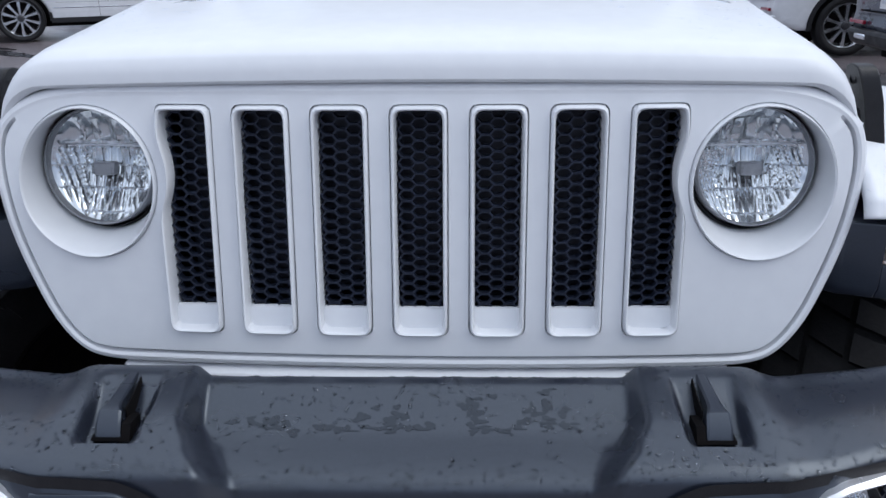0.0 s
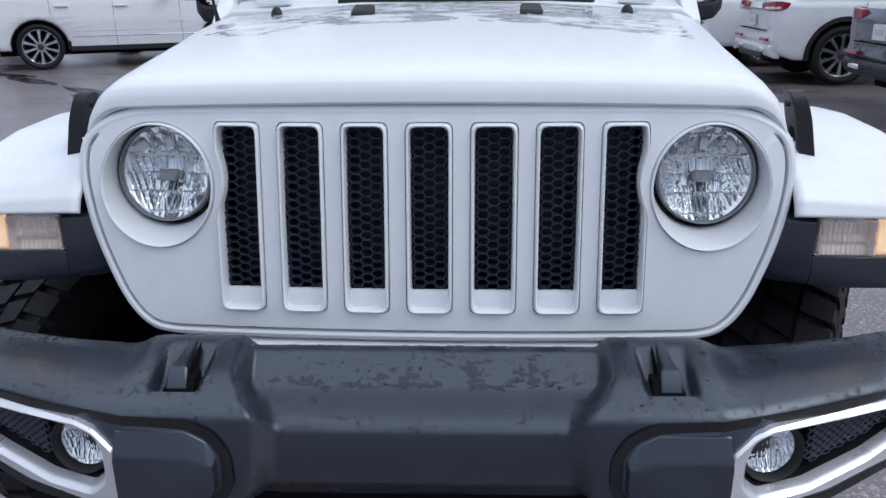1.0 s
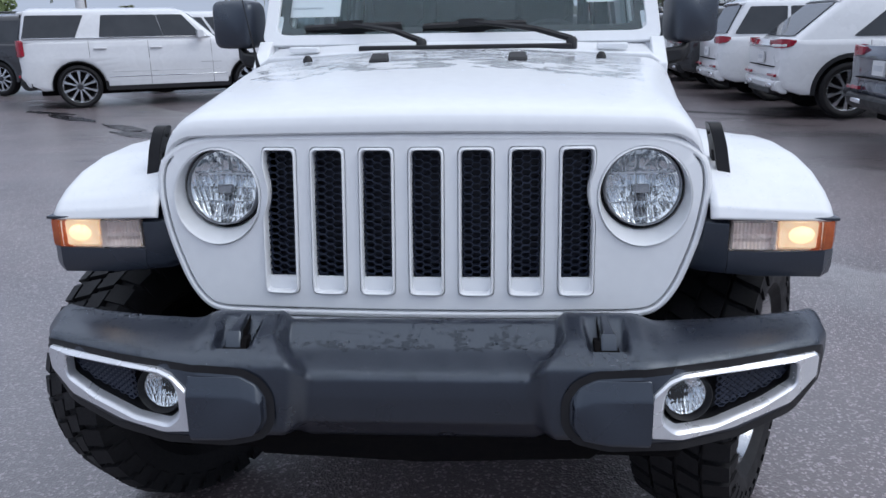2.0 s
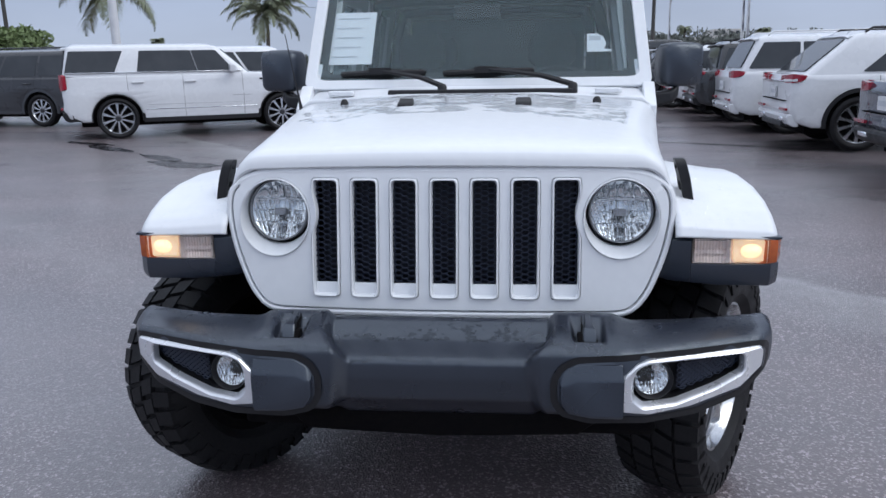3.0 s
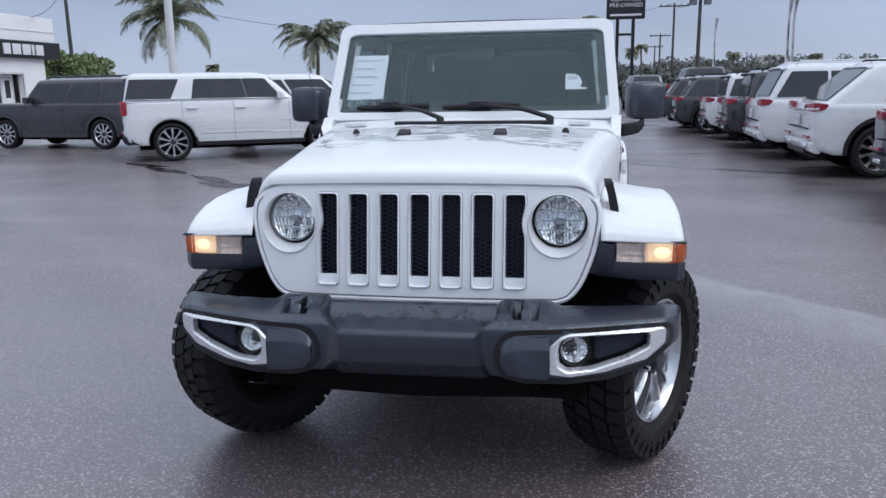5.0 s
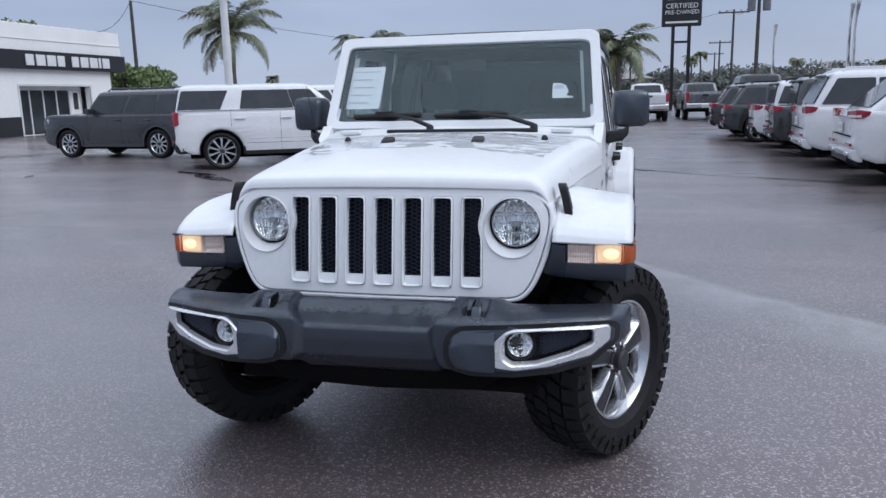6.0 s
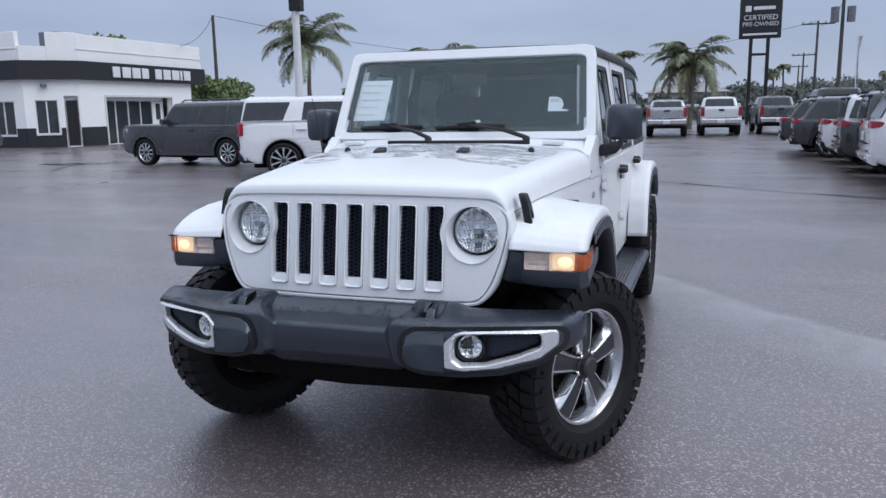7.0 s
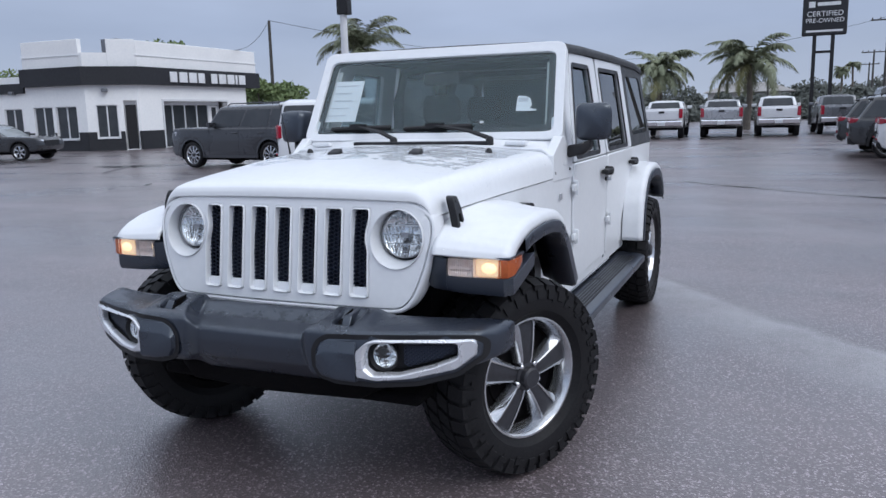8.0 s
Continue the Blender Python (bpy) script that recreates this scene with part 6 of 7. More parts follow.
        loft(bm, [[(x, y, hz - 0.06), (x + 0.02, y, hz), (x, y, hz + 0.05), (x - 0.08, y * 0.96, hz + 0.05), (x - 0.08, y * 0.96, hz - 0.06)] for x, y in ((xf - 0.04, s * (w - 0.42)), (xf - 0.06, s * (w - 0.26)), (xf - 0.16, s * (w - 0.15)), (xf - 0.30, s * (w - 0.075)))])
        part("head_light", bm, CHROME, ob)
        if rails and not bed:
            bm = bmesh.new()
            tube(bm, [(r0 + 0.15, s * (wr - 0.06), H - 0.03), (r0 + 0.25, s * (wr - 0.06), H + 0.035), (r1 - 0.4, s * (wr - 0.06), H + 0.035), (r1 - 0.28, s * (wr - 0.06), H - 0.03)], 0.018, sides=6)
            part("roof_rail", bm, trim, ob)
    # front and rear glass
    for end, (bx, rx) in (("rear_window", (b0, r0)), ("windscreen", (b1, r1))):
        d = -1 if end == "rear_window" else 1
        bm = bmesh.new()
        loop = rounded([(-0.80, 0.12 if d < 0 else 0.05), (0.80, 0.12 if d < 0 else 0.05), (0.72, 0.88), (-0.72, 0.88)], 0.06, 3)

        def end_at(u, v, t, bx=bx, rx=rx, d=d):
            return (bx + (rx - bx) * v + d * (0.030 - t), u * w * 0.92, belt - 0.02 + (H - 0.03 - belt) * v)
        slab(bm, loop, end_at, 0.03)
        part(end, bm, PRIVACY if d < 0 else SKY_SCREEN, ob)
    # rear details
    bm = bmesh.new()
    loft(bm, [[(xr - 0.03 + t, y, z) for z, t in (((0.42, 0.10), (0.46, 0.03), (0.62, 0.0), (0.68, 0.03), (0.68, 0.16), (0.42, 0.2)) if bed else ((0.36, 0.12), (0.40, 0.04), (0.50, 0.005), (0.55, 0.02), (0.55, 0.16), (0.36, 0.2)))] for y, t2 in ((-w + 0.07, 0), (-w * 0.5, 0), (w * 0.5, 0), (w - 0.07, 0))])
    part("rear_bumper", bm, bumper_paint or (CHROME if bed else (trim if clad else paint)), ob, bevel=0.02)
    if bed:
        part("tailgate_gap", boxed(xr - 0.014, xr + 0.02, -w + 0.24, w - 0.24, 0.70, 0.712), UNDER, ob)
        part("tailgate_latch", boxed(xr - 0.022, xr + 0.01, -0.13, 0.13, bed - 0.22, bed - 0.13), BLACK, ob, bevel=0.01)
    else:
        # spoiler over the rear glass, dark below
        bm = bmesh.new()
        loft(bm, [[(r0 + 0.16, y, H - 0.035 - k), (r0 - 0.06, y, H - 0.055 - k), (r0 - 0.10, y, H - 0.075 - k), (r0 - 0.09, y, H - 0.095 - k), (r0 + 0.10, y, H - 0.10 - k)] for y, k in ((-wr + 0.04, 0.03), (-wr * 0.7, 0.005), (wr * 0.7, 0.005), (wr - 0.04, 0.03))])
        part("spoiler", bm, paint if windows != 3 or clad is False else trim, ob, bevel=0.008)
        part("tailgate_line", boxed(xr - 0.012, xr + 0.02, -w + 0.30, w - 0.30, 0.735, 0.747), UNDER, ob)
        if clad:
            for s in BOTH:
                part("reflector", boxed(xr - 0.038, xr, *sorted((s * (w - 0.48), s * (w - 0.12))), 0.60, 0.64), RED, ob, bevel=0.005)
                part("exhaust_trim", boxed(xr - 0.036, xr + 0.02, *sorted((s * (w - 0.55), s * (w - 0.28))), 0.44, 0.50), CHROME, ob, bevel=0.015)
    if plate:
        z = 0.53 if bed else 0.86
        pl = part("number_plate", boxed(xr - (0.045 if bed else 0.024), xr, -0.16, 0.16, z - 0.075, z + 0.085), PLATE, ob, "white number plate with plain bars")
        part("plate_bars", boxed(xr - (0.048 if bed else 0.027), xr - 0.01, -0.12, 0.12, z - 0.025, z + 0.035), PRINT, pl)
    part("front_grille", boxed(xf - 0.06, xf + 0.004, -w * 0.5, w * 0.5, 0.56, hood - 0.14), BLACK, ob, bevel=0.01)
    part("underbody", boxed(xr + 0.3, xf - 0.3, -w + 0.28, w - 0.28, 0.24, 0.50), UNDER, ob)
    for c in (br, bf):
        part("wheel_well", boxed(c - ar + 0.01, c + ar - 0.01, -w + 0.12, w - 0.12, 0.40, wheel_r + ar * 0.9), UNDER, ob)
    if bed:
        part("bed_floor", boxed(xr + 0.1, b0 - 0.1, -w + 0.14, w - 0.14, bed - 0.02, bed + 0.012), UNDER, ob)
    for c in (br, bf):
        for s in BOTH:
            wheel(ob, (c, s * (w - 0.135), wheel_r), 90.0 * s, 1, radius=wheel_r, width=0.25, rim_r=rim, style=style, rugged=False)
    for child in ob.children:
        if not child.name.startswith("wheel") or child.name.startswith("wheel_well"):
            child.matrix_basis = Matrix.Translation((0, 0, lift)) @ child.matrix_basis
    return ob


# white long SUV behind the off-road vehicle, nose away to the side of the lane
LONG = parked("long_suv", "pearl white full-size SUV with tinted windows parked across the lot", "car", (-6.70, 14.80, 0), 28.0, PEARL, L=5.40, W=2.02, H=1.855, base=3.28, rear=0.98, hood=1.22, belt=1.25,
              cabin=(0.008, 0.675, 0.030, 0.555), wheel_r=0.405, style="ten", lamps="tall", windows=4, trim=BLACK, clad=True, rim=0.300, rails=False, arch_w=0.003)
for s in BOTH:
    for name, x0, x1, z0, z1, out, mat in (("belt_moulding", -2.50, 0.86, 1.290, 1.304, -0.048, CHROME), ("sill_moulding", -1.10, 1.12, 0.560, 0.578, 0.004, CHROME), ("body_crease", -1.05, 1.0, 0.655, 0.664, 0.003, SILVER),
                                         ("fender_vent", 1.20, 1.42, 1.10, 1.135, -0.020, BLACK), ("front_door_trim", 0.62, 1.02, 0.795, 0.806, 0.004, SILVER), ("lower_valance", -2.46, -2.14, 0.37, 0.50, -0.030, BLACK)):
        part(name, boxed(x0, x1, *sorted((s * (1.01 + out), s * (0.98 + out))), z0, z1), mat, LONG, bevel=0.004)
parked("white_suv", "white full-size SUV parked close behind another white SUV", "car", (-6.63, 18.46, 0), 28.0, PEARL, L=5.30, W=2.0, H=1.86, base=3.1, rear=1.02, hood=1.20, belt=1.20,
       cabin=(0.012, 0.69, 0.03, 0.57), wheel_r=0.40, style="six", lamps="tall", windows=3, trim=BLACK, rim=0.28, arch_w=0.02, rails=False)
parked("grey_suv", "dark grey full-size SUV parked in front of the showroom", "car", (-12.65, 17.4, 0), 173.5, GREY_PAINT, L=5.2, W=2.0, H=1.84, base=3.05, rear=1.12, hood=1.20, belt=1.18,
       cabin=(0.012, 0.70, 0.03, 0.60), wheel_r=0.395, style="ten", lamps="tall", windows=3, trim=GREY_PAINT, rim=0.27)
parked("sedan", "black low sedan parked beside the showroom", "car", (-26.9, 20.1, 0), 15.0, BLACK_PAINT, L=4.6, W=1.85, H=1.42, base=2.8, rear=0.95, hood=0.92, belt=0.95,
       cabin=(0.08, 0.68, 0.26, 0.52), wheel_r=0.34, style="six", clad=False, rails=False, windows=2, rim=0.24)
# row along the lane, tails towards it
ROW = "vehicles parked nose-in along the lane"
parked("navy_suv", "navy blue SUV parked nose-in, number plate at its tail", "car", (6.80, 7.49, 0), -4.0, NAVY, L=4.7, W=1.92, H=1.72, base=2.75, rear=1.0, lamps="wide", belt=1.10, windows=3, group=ROW, trim=BLACK)
FAST = parked("white_suv", "white SUV with red wrap-round tail lights, parked nose-in", "car", (6.82, 11.14, 0), -4.0, PEARL, L=5.0, W=1.98, H=1.76, base=2.98, rear=0.99, lamps="wide", belt=1.13, windows=5, group=ROW,
              cabin=(0.035, 0.68, 0.175, 0.55), trim=BLACK, wheel_r=0.41, style="ten", rim=0.29, bumper_paint=PEARL, lamp_in=0.62)
for s in BOTH:
    bm = bmesh.new()
    loft(bm, [[(x, s * y, z - 0.018), (x - 0.006, s * y, z), (x, s * y, z + 0.018), (x + 0.04, s * y, z)] for x, y, z in ((-2.502, 0.60, 1.045), (-2.506, 0.77, 1.045), (-2.470, 0.905, 1.048), (-2.40, 0.955, 1.052))])
    part("reversing_light", bm, PLATE, FAST, "white reversing light")
part("tailgate_trim", boxed(-2.516, -2.47, -0.58, 0.58, 1.03, 1.045), CHROME, FAST, bevel=0.004)
part("rear_diffuser", boxed(-2.50, -2.2, -0.62, 0.62, 0.34, 0.43), BLACK, FAST, bevel=0.02)
parked("white_suv", "white SUV with roof rails and dark rear spoiler, parked nose-in", "car", (6.76, 13.91, 0), -4.0, PEARL, L=5.1, W=1.95, H=1.80, base=3.03, rear=1.02, lamps="wide", belt=1.14, windows=3, group=ROW,
       cabin=(0.03, 0.68, 0.09, 0.55), trim=PEARL, style="six", bumper_paint=PEARL)
parked("black_suv", "black SUV parked nose-in", "car", (6.52, 16.55, 0), -4.0, BLACK_PAINT, L=4.7, W=1.9, H=1.72, base=2.8, rear=0.98, belt=1.10, group=ROW, style="six")
parked("white_suv", "white SUV with dark rear glass, parked nose-in", "car", (6.53, 19.15, 0), -4.0, PEARL, L=4.7, W=1.9, H=1.68, base=2.8, rear=0.98, belt=1.08, group=ROW, style="six")
parked("dark_crossover", "black crossover with red tail lights, parked nose-in", "car", (6.07, 21.84, 0), -4.0, BLACK_PAINT, L=4.6, W=1.86, H=1.66, base=2.7, rear=0.95, belt=1.05, group=ROW, cabin=(0.04, 0.68, 0.12, 0.52), clad=True)
parked("dark_crossover", "black crossover with red tail lights, parked nose-in", "car", (6.00, 24.54, 0), -4.0, BLACK_PAINT, L=4.6, W=1.86, H=1.64, base=2.7, rear=0.95, belt=1.05, group=ROW, cabin=(0.04, 0.68, 0.12, 0.52))
parked("white_crossover", "white crossover with red tail lights, parked nose-in", "car", (7.30, 27.44, 0), -4.0, PEARL, L=4.6, W=1.88, H=1.68, base=2.75, rear=0.95, belt=1.06, group=ROW)
parked("white_crossover", "white crossover with red tail lights, parked nose-in", "car", (7.35, 30.24, 0), -4.0, STEEL, L=4.6, W=1.88, H=1.68, base=2.75, rear=0.95, belt=1.06, group=ROW)
parked("black_pickup", "black pickup with a tall cab, parked nose-in", "truck", (6.8, 35.6, 0), 92.0, BLACK_PAINT, L=5.9, W=2.02, H=1.98, lift=0.15, base=3.7, rear=1.2, hood=1.25, belt=1.30, bed=1.32, cabin=(0.33, 0.74, 0.37, 0.62), lamps="bed", wheel_r=0.41, windows=2)
# pickups at the end of the lane, tailgates towards us
END = "pickups parked at the far end of the lane"
for x, y, paint, h, label in ((-2.95, 36.0, PEARL, 1.74, "white pickup seen tailgate first"), (-0.38, 36.9, SILVER, 1.74, "silver white pickup with red tail lights"), (2.08, 37.8, PEARL, 1.84, "white tall pickup with chrome rear bumper"), (4.80, 39.4, STEEL, 1.84, "dark grey pickup beside a row of cars")):
    parked("pickup", label, "truck", (x, y + 2.2, 0), 92.0, paint, L=5.7, W=1.90, H=h - 0.13, lift=0.17, base=3.6, rear=1.15, hood=1.15, belt=1.20, bed=1.24, cabin=(0.33, 0.74, 0.37, 0.62), lamps="bed", wheel_r=0.40, windows=2, group=END)

# ---- ground ----
bm = bmesh.new()
xs = sorted(set([-3000, -800, -200, 200, 800, 3000] + list(range(-60, 61, 10))))
ysg = sorted(set([-3000, -800, -200, 200, 800, 3000] + list(range(-60, 101, 10))))
grid = [[bm.verts.new((x, y, 0)) for y in ysg] for x in xs]
for i in range(len(xs) - 1):
    for j in range(len(ysg) - 1):
        bm.faces.new((grid[i][j], grid[i + 1][j], grid[i + 1][j + 1], grid[i][j + 1]))
setting("ground", bm, ASPHALT, "damp grey asphalt of a car lot with wet stains")


def blot(name, cx, cy, rx, ry, turn, material, label, seed, lift=0.004, ragged=0.25, category="puddle"):
    """A ragged thin patch on the ground."""
    rng = random.Random(seed)
    n = 48
    ph = [rng.uniform(0, 6.28) for _ in range(5)]
    loop = []
    for i in range(n):
        a = 2 * math.pi * i / n
        r = 1 + ragged * (0.5 * math.sin(2 * a + ph[0]) + 0.35 * math.sin(3 * a + ph[1]) + 0.25 * math.sin(5 * a + ph[2]) + 0.2 * math.sin(9 * a + ph[3]) + 0.15 * math.sin(14 * a + ph[4]))
        loop.append((rx * r * math.cos(a), ry * r * math.sin(a)))
    bm = bmesh.new()
    m = pose(cx, cy, lift, 0, 0, turn)
    fill(bm, [loop], lambda x, y: m @ Vector((x, y, 0)))
    ob = part(name, bm, material, None)
    return tagged(ob, label, category, "", "structure")


def ribbon(name, pts, width, material, label, seed, lift=0.0045):
    """A thin wandering seam on the ground."""
    rng = random.Random(seed)
    P = [Vector((*p, lift)) for p in pts]
    bm = bmesh.new()
    line = []
    for a, b in zip(P, P[1:]):
        n = max(2, int((b - a).length / 0.12))
        for i in range(n):
            line.append(a.lerp(b, i / n))
    line.append(P[-1])
    rows = []
    for i, p in enumerate(line):
        d = (line[min(i + 1, len(line) - 1)] - line[max(i - 1, 0)]).normalized()
        s = Vector((-d.y, d.x, 0))
        wob = s * (0.03 * math.sin(i * 0.37 + seed) + rng.uniform(-0.012, 0.012))
        h = width * rng.uniform(0.35, 1.0) / 2
        rows.append((bm.verts.new(p + wob + s * h), bm.verts.new(p + wob - s * h)))
    for a, b in zip(rows, rows[1:]):
        bm.faces.new((a[0], a[1], b[1], b[0]))
    return tagged(part(name, bm, material, None), label, "crack", "", "structure")


ribbon("worn_line", [(0.2, 14.0), (0.52, 13.68), (1.02, 13.15), (1.54, 12.78), (1.92, 12.41), (3.11, 11.58)], 0.13, STREAK, "thin pale worn line on the asphalt", 9)
ribbon("seam", [(1.02, 13.15), (1.54, 12.78)], 0.13, CRACK, "short dark crack beside a worn line", 3)
ribbon("seam", [(3.15, 11.62), (3.7, 11.27), (4.34, 10.80), (5.2, 10.15)], 0.19, CRACK, "dark wet crack in the asphalt", 4)
ribbon("seam", [(3.42, 6.50), (3.72, 6.36), (3.95, 6.25), (4.4, 6.0)], 0.035, CRACK, "thin dark crack in the asphalt", 7)
ribbon("seam", [(-16.9, 16.6), (-16.6, 15.9), (-16.1, 15.2), (-15.6, 14.3)], 0.16, CRACK, "dark wet crack running from a puddle", 12)
blot("puddle", -17.2, 17.0, 1.10, 0.60, 8, PUDDLE, "shallow puddle on the asphalt", 1)
blot("puddle", -7.0, 11.4, 0.9, 0.16, -42, PUDDLE, "shallow puddle beside a parked SUV", 2)
blot("puddle", -5.4, 10.0, 0.75, 0.14, -40, PUDDLE, "shallow puddle beside a parked SUV", 5)
blot("puddle", -4.7, 9.2, 0.8, 0.22, -30, PUDDLE, "shallow puddle beside a parked SUV", 6)
blot("puddle", -7.9, 12.3, 0.7, 0.15, -30, PUDDLE, "shallow puddle beside a parked SUV", 8)
blot("puddle", -11.4, 11.6, 0.25, 0.08, -60, PUDDLE, "small puddle on the asphalt", 9)

# ---- showroom building: a long front, a chamfered corner and a flank ----
SHOW_A, SHOW_B = Vector((-29.5, 27.0, 0)), Vector((-27.75, 28.75, 0))
SHOW = thing("showroom", "white flat-roofed showroom with black fascia and dark wainscot", "building", (-27.75, 28.75, 0))


def wing(start, angle):
    """Local frame of one front: x along it, y into the building."""
    return Matrix.Translation(start - SHOW_B) @ Matrix.Rotation(radians(angle), 4, "Z")


WING_L, WING_M, WING_R = wing(SHOW_A, 0), wing(SHOW_A, 45), wing(SHOW_B, 90)
M_LEN, R_LEN = 2.475, 8.85
FRONTS = (  # frame, from, to, windows (u0, u1, z0, z1), door openings
    (WING_L, -16.5, 0.0, ((-2.08, -0.66, 0.60, 2.22), (-3.62, -2.30, 0.62, 2.22), (-5.75, -4.45, 0.66, 2.18), (-7.6, -6.3, 0.66, 2.18), (-9.6, -8.3, 0.66, 2.18)), ()),
    (WING_M, 0.0, M_LEN, ((0.45, 1.43, 0.64, 2.25),), ((1.72, 2.36, 0.03, 2.46),)),
    (WING_R, 0.0, R_LEN, (), ((1.70, 6.95, 0.02, 2.42),)))
for m, u0, u1, wins, doors in FRONTS:
    bm = bmesh.new()
    holes = [[(p, r), (q, r), (q, t), (p, t)] for p, q, r, t in wins + doors]
    slab(bm, [(u0, 0), (u1, 0), (u1, 3.4), (u0, 3.4)], lambda u, z, t, m=m: m @ Vector((u, t, z)), 0.30, holes)
    part("wall", bm, STUCCO, SHOW, "white stucco front wall")
    # base band, cut round the windows and doors
    cuts = sorted([(p - 0.06, q + 0.06, r - 0.08) for p, q, r, t in wins] + [(p - 0.02, q + 0.02, 0.0) for p, q, r, t in doors])
    at = u0
    for p, q, r in cuts + [(u1, u1, 0.0)]:
        part("wainscot", boxed(at, p, -0.03, 0.01, 0.0, 0.93, m=m), CHARCOAL, SHOW, "charcoal painted base band")
        if r > 0.1:
            part("wainscot", boxed(p, q, -0.03, 0.01, 0.0, r, m=m), CHARCOAL, SHOW, "charcoal painted base band")
        at = q
    for p, q, r, t in wins:
        fr = bmesh.new()
        slab(fr, [(p, r), (q, r), (q, t), (p, t)], lambda u, z, k, m=m: m @ Vector((u, 0.08 + k, z)), 0.06, [[(p + 0.04, r + 0.04), (q - 0.04, r + 0.04), (q - 0.04, t - 0.04), (p + 0.04, t - 0.04)]])
        mid = (p + q) / 2
        box(fr, mid - 0.035, mid + 0.035, 0.07, 0.15, r + 0.03, t - 0.03, m=m)
        win = part("window", fr, POLE_WHITE, SHOW, "white framed window with dark glass")
        part("pane", boxed(p + 0.03, mid - 0.03, 0.11, 0.12, r + 0.03, t - 0.03, m=m), PRIVACY, win)
        part("pane", boxed(mid + 0.03, q - 0.03, 0.11, 0.12, r + 0.03, t - 0.03, m=m), PRIVACY, win)
        part("sill", boxed(p - 0.06, q + 0.06, -0.09, 0.05, r - 0.06, r, m=m), POLE_WHITE, win)


def round_corner(out):
    """The line of the fronts moved outwards."""
    k = math.tan(radians(22.5))
    a, b = SHOW_A - SHOW_B, Vector((0, 0, 0))
    return [Vector((-4.05 + a.x, a.y - out, 0)), Vector((a.x + out * k, a.y - out, 0)), Vector((b.x + out, b.y - out * k, 0)), Vector((b.x + out, 9.95, 0))]


def band(o0, o1, z0, z1, pick=slice(None)):
    bm = bmesh.new()
    loft(bm, [[(p.x, p.y, z0), (p.x, p.y, z1), (q.x, q.y, z1), (q.x, q.y, z0)] for p, q in list(zip(round_corner(o1), round_corner(o0)))[pick]])
    return bm


fascia = part("fascia", band(-0.35, 0.28, 3.24, 4.12), CHARCOAL, SHOW, "black sign fascia", sharp=20)
part("parapet", band(-0.35, 0.02, 4.12, 4.80), STUCCO, SHOW, "tall white parapet", sharp=20)
part("parapet_panel", boxed(-4.0, -0.15, -0.04, 0.20, 4.13, 5.46, m=WING_L), STUCCO, SHOW, bevel=0.02)
part("parapet_panel", boxed(1.15, M_LEN, -0.04, 0.20, 4.13, 5.46, m=WING_M), STUCCO, SHOW, bevel=0.02)
part("parapet_panel", boxed(0.02, 9.9, -0.04, 0.20, 4.13, 5.42, m=WING_R), STUCCO, SHOW, bevel=0.02)
part("parapet_joint", boxed(-0.08, 9.95, -0.07, -0.03, 4.66, 4.70, m=WING_R), POLE_WHITE, SHOW)
part("parapet_joint", boxed(-4.0, -0.1, -0.07, -0.03, 4.66, 4.70, m=WING_L), POLE_WHITE, SHOW)
part("fascia_wing", boxed(-16.5, -4.06, -0.12, 0.2, 2.95, 3.45, m=WING_L), CHARCOAL, SHOW, "low black fascia of the side wing")
part("low_parapet", boxed(-16.5, -4.06, 0.05, 0.3, 3.46, 3.80, m=WING_L), STUCCO, SHOW)
part("side_wall", boxed(R_LEN - 0.3, R_LEN, 0.31, 14, 0, 3.3, m=WING_R), STUCCO, SHOW)
part("far_side_wall", boxed(-16.5, -16.2, 0.31, 14, 0, 3.3, m=WING_L), STUCCO, SHOW)
part("roof_slab", boxed(-16.4, -0.4, 0.4, 12, 3.3, 3.42, m=WING_L), STUCCO, SHOW)
part("roof_slab", boxed(0.4, 8.5, 0.4, 12, 3.3, 3.42, m=WING_R), STUCCO, SHOW)
part("corner_door", boxed(1.80, 2.30, 0.10, 0.16, 0.03, 2.24, m=WING_M), BLACK, SHOW, "narrow dark side door")
part("door_recess", boxed(1.70, 2.40, 0.28, 0.34, 0.0, 2.5, m=WING_M), STUCCO, SHOW)
ent = part("entrance", boxed(1.70, 6.95, 1.5, 1.55, 0.0, 2.46, m=WING_R), BLACK, SHOW, "recessed glass entrance with pale frames")
for u in (1.78, 2.95, 3.92, 4.90, 5.88, 6.80):
    part("door_frame", boxed(u, u + 0.08, 0.55, 0.66, 0.0, 2.22, m=WING_R), POLE_WHITE, ent)
for u in (3.03, 4.0, 4.98):
    part("door_pane", boxed(u, u + 0.89, 0.59, 0.60, 0.05, 2.18, m=WING_R), PRIVACY, ent)
part("door_pane", boxed(1.86, 2.95, 0.59, 0.60, 0.05, 2.18, m=WING_R), PRIVACY, ent)
part("side_panel", boxed(5.96, 6.80, 0.58, 0.64, 0.0, 2.2, m=WING_R), STUCCO, ent)
part("side_pane", boxed(6.25, 6.62, 0.56, 0.575, 1.2, 2.1, m=WING_R), PRIVACY, ent)
part("entry_soffit", boxed(1.66, 6.99, 0.31, 1.5, 2.42, 2.48, m=WING_R), STUCCO, ent)
part("door_head", boxed(1.78, 6.88, 0.54, 0.68, 2.22, 2.42, m=WING_R), POLE_WHITE, ent)
for u in (1.60, 6.95):
    part("entry_trim", boxed(u, u + 0.10, -0.045, 0.02, 0.0, 2.52, m=WING_R), POLE_WHITE, ent)
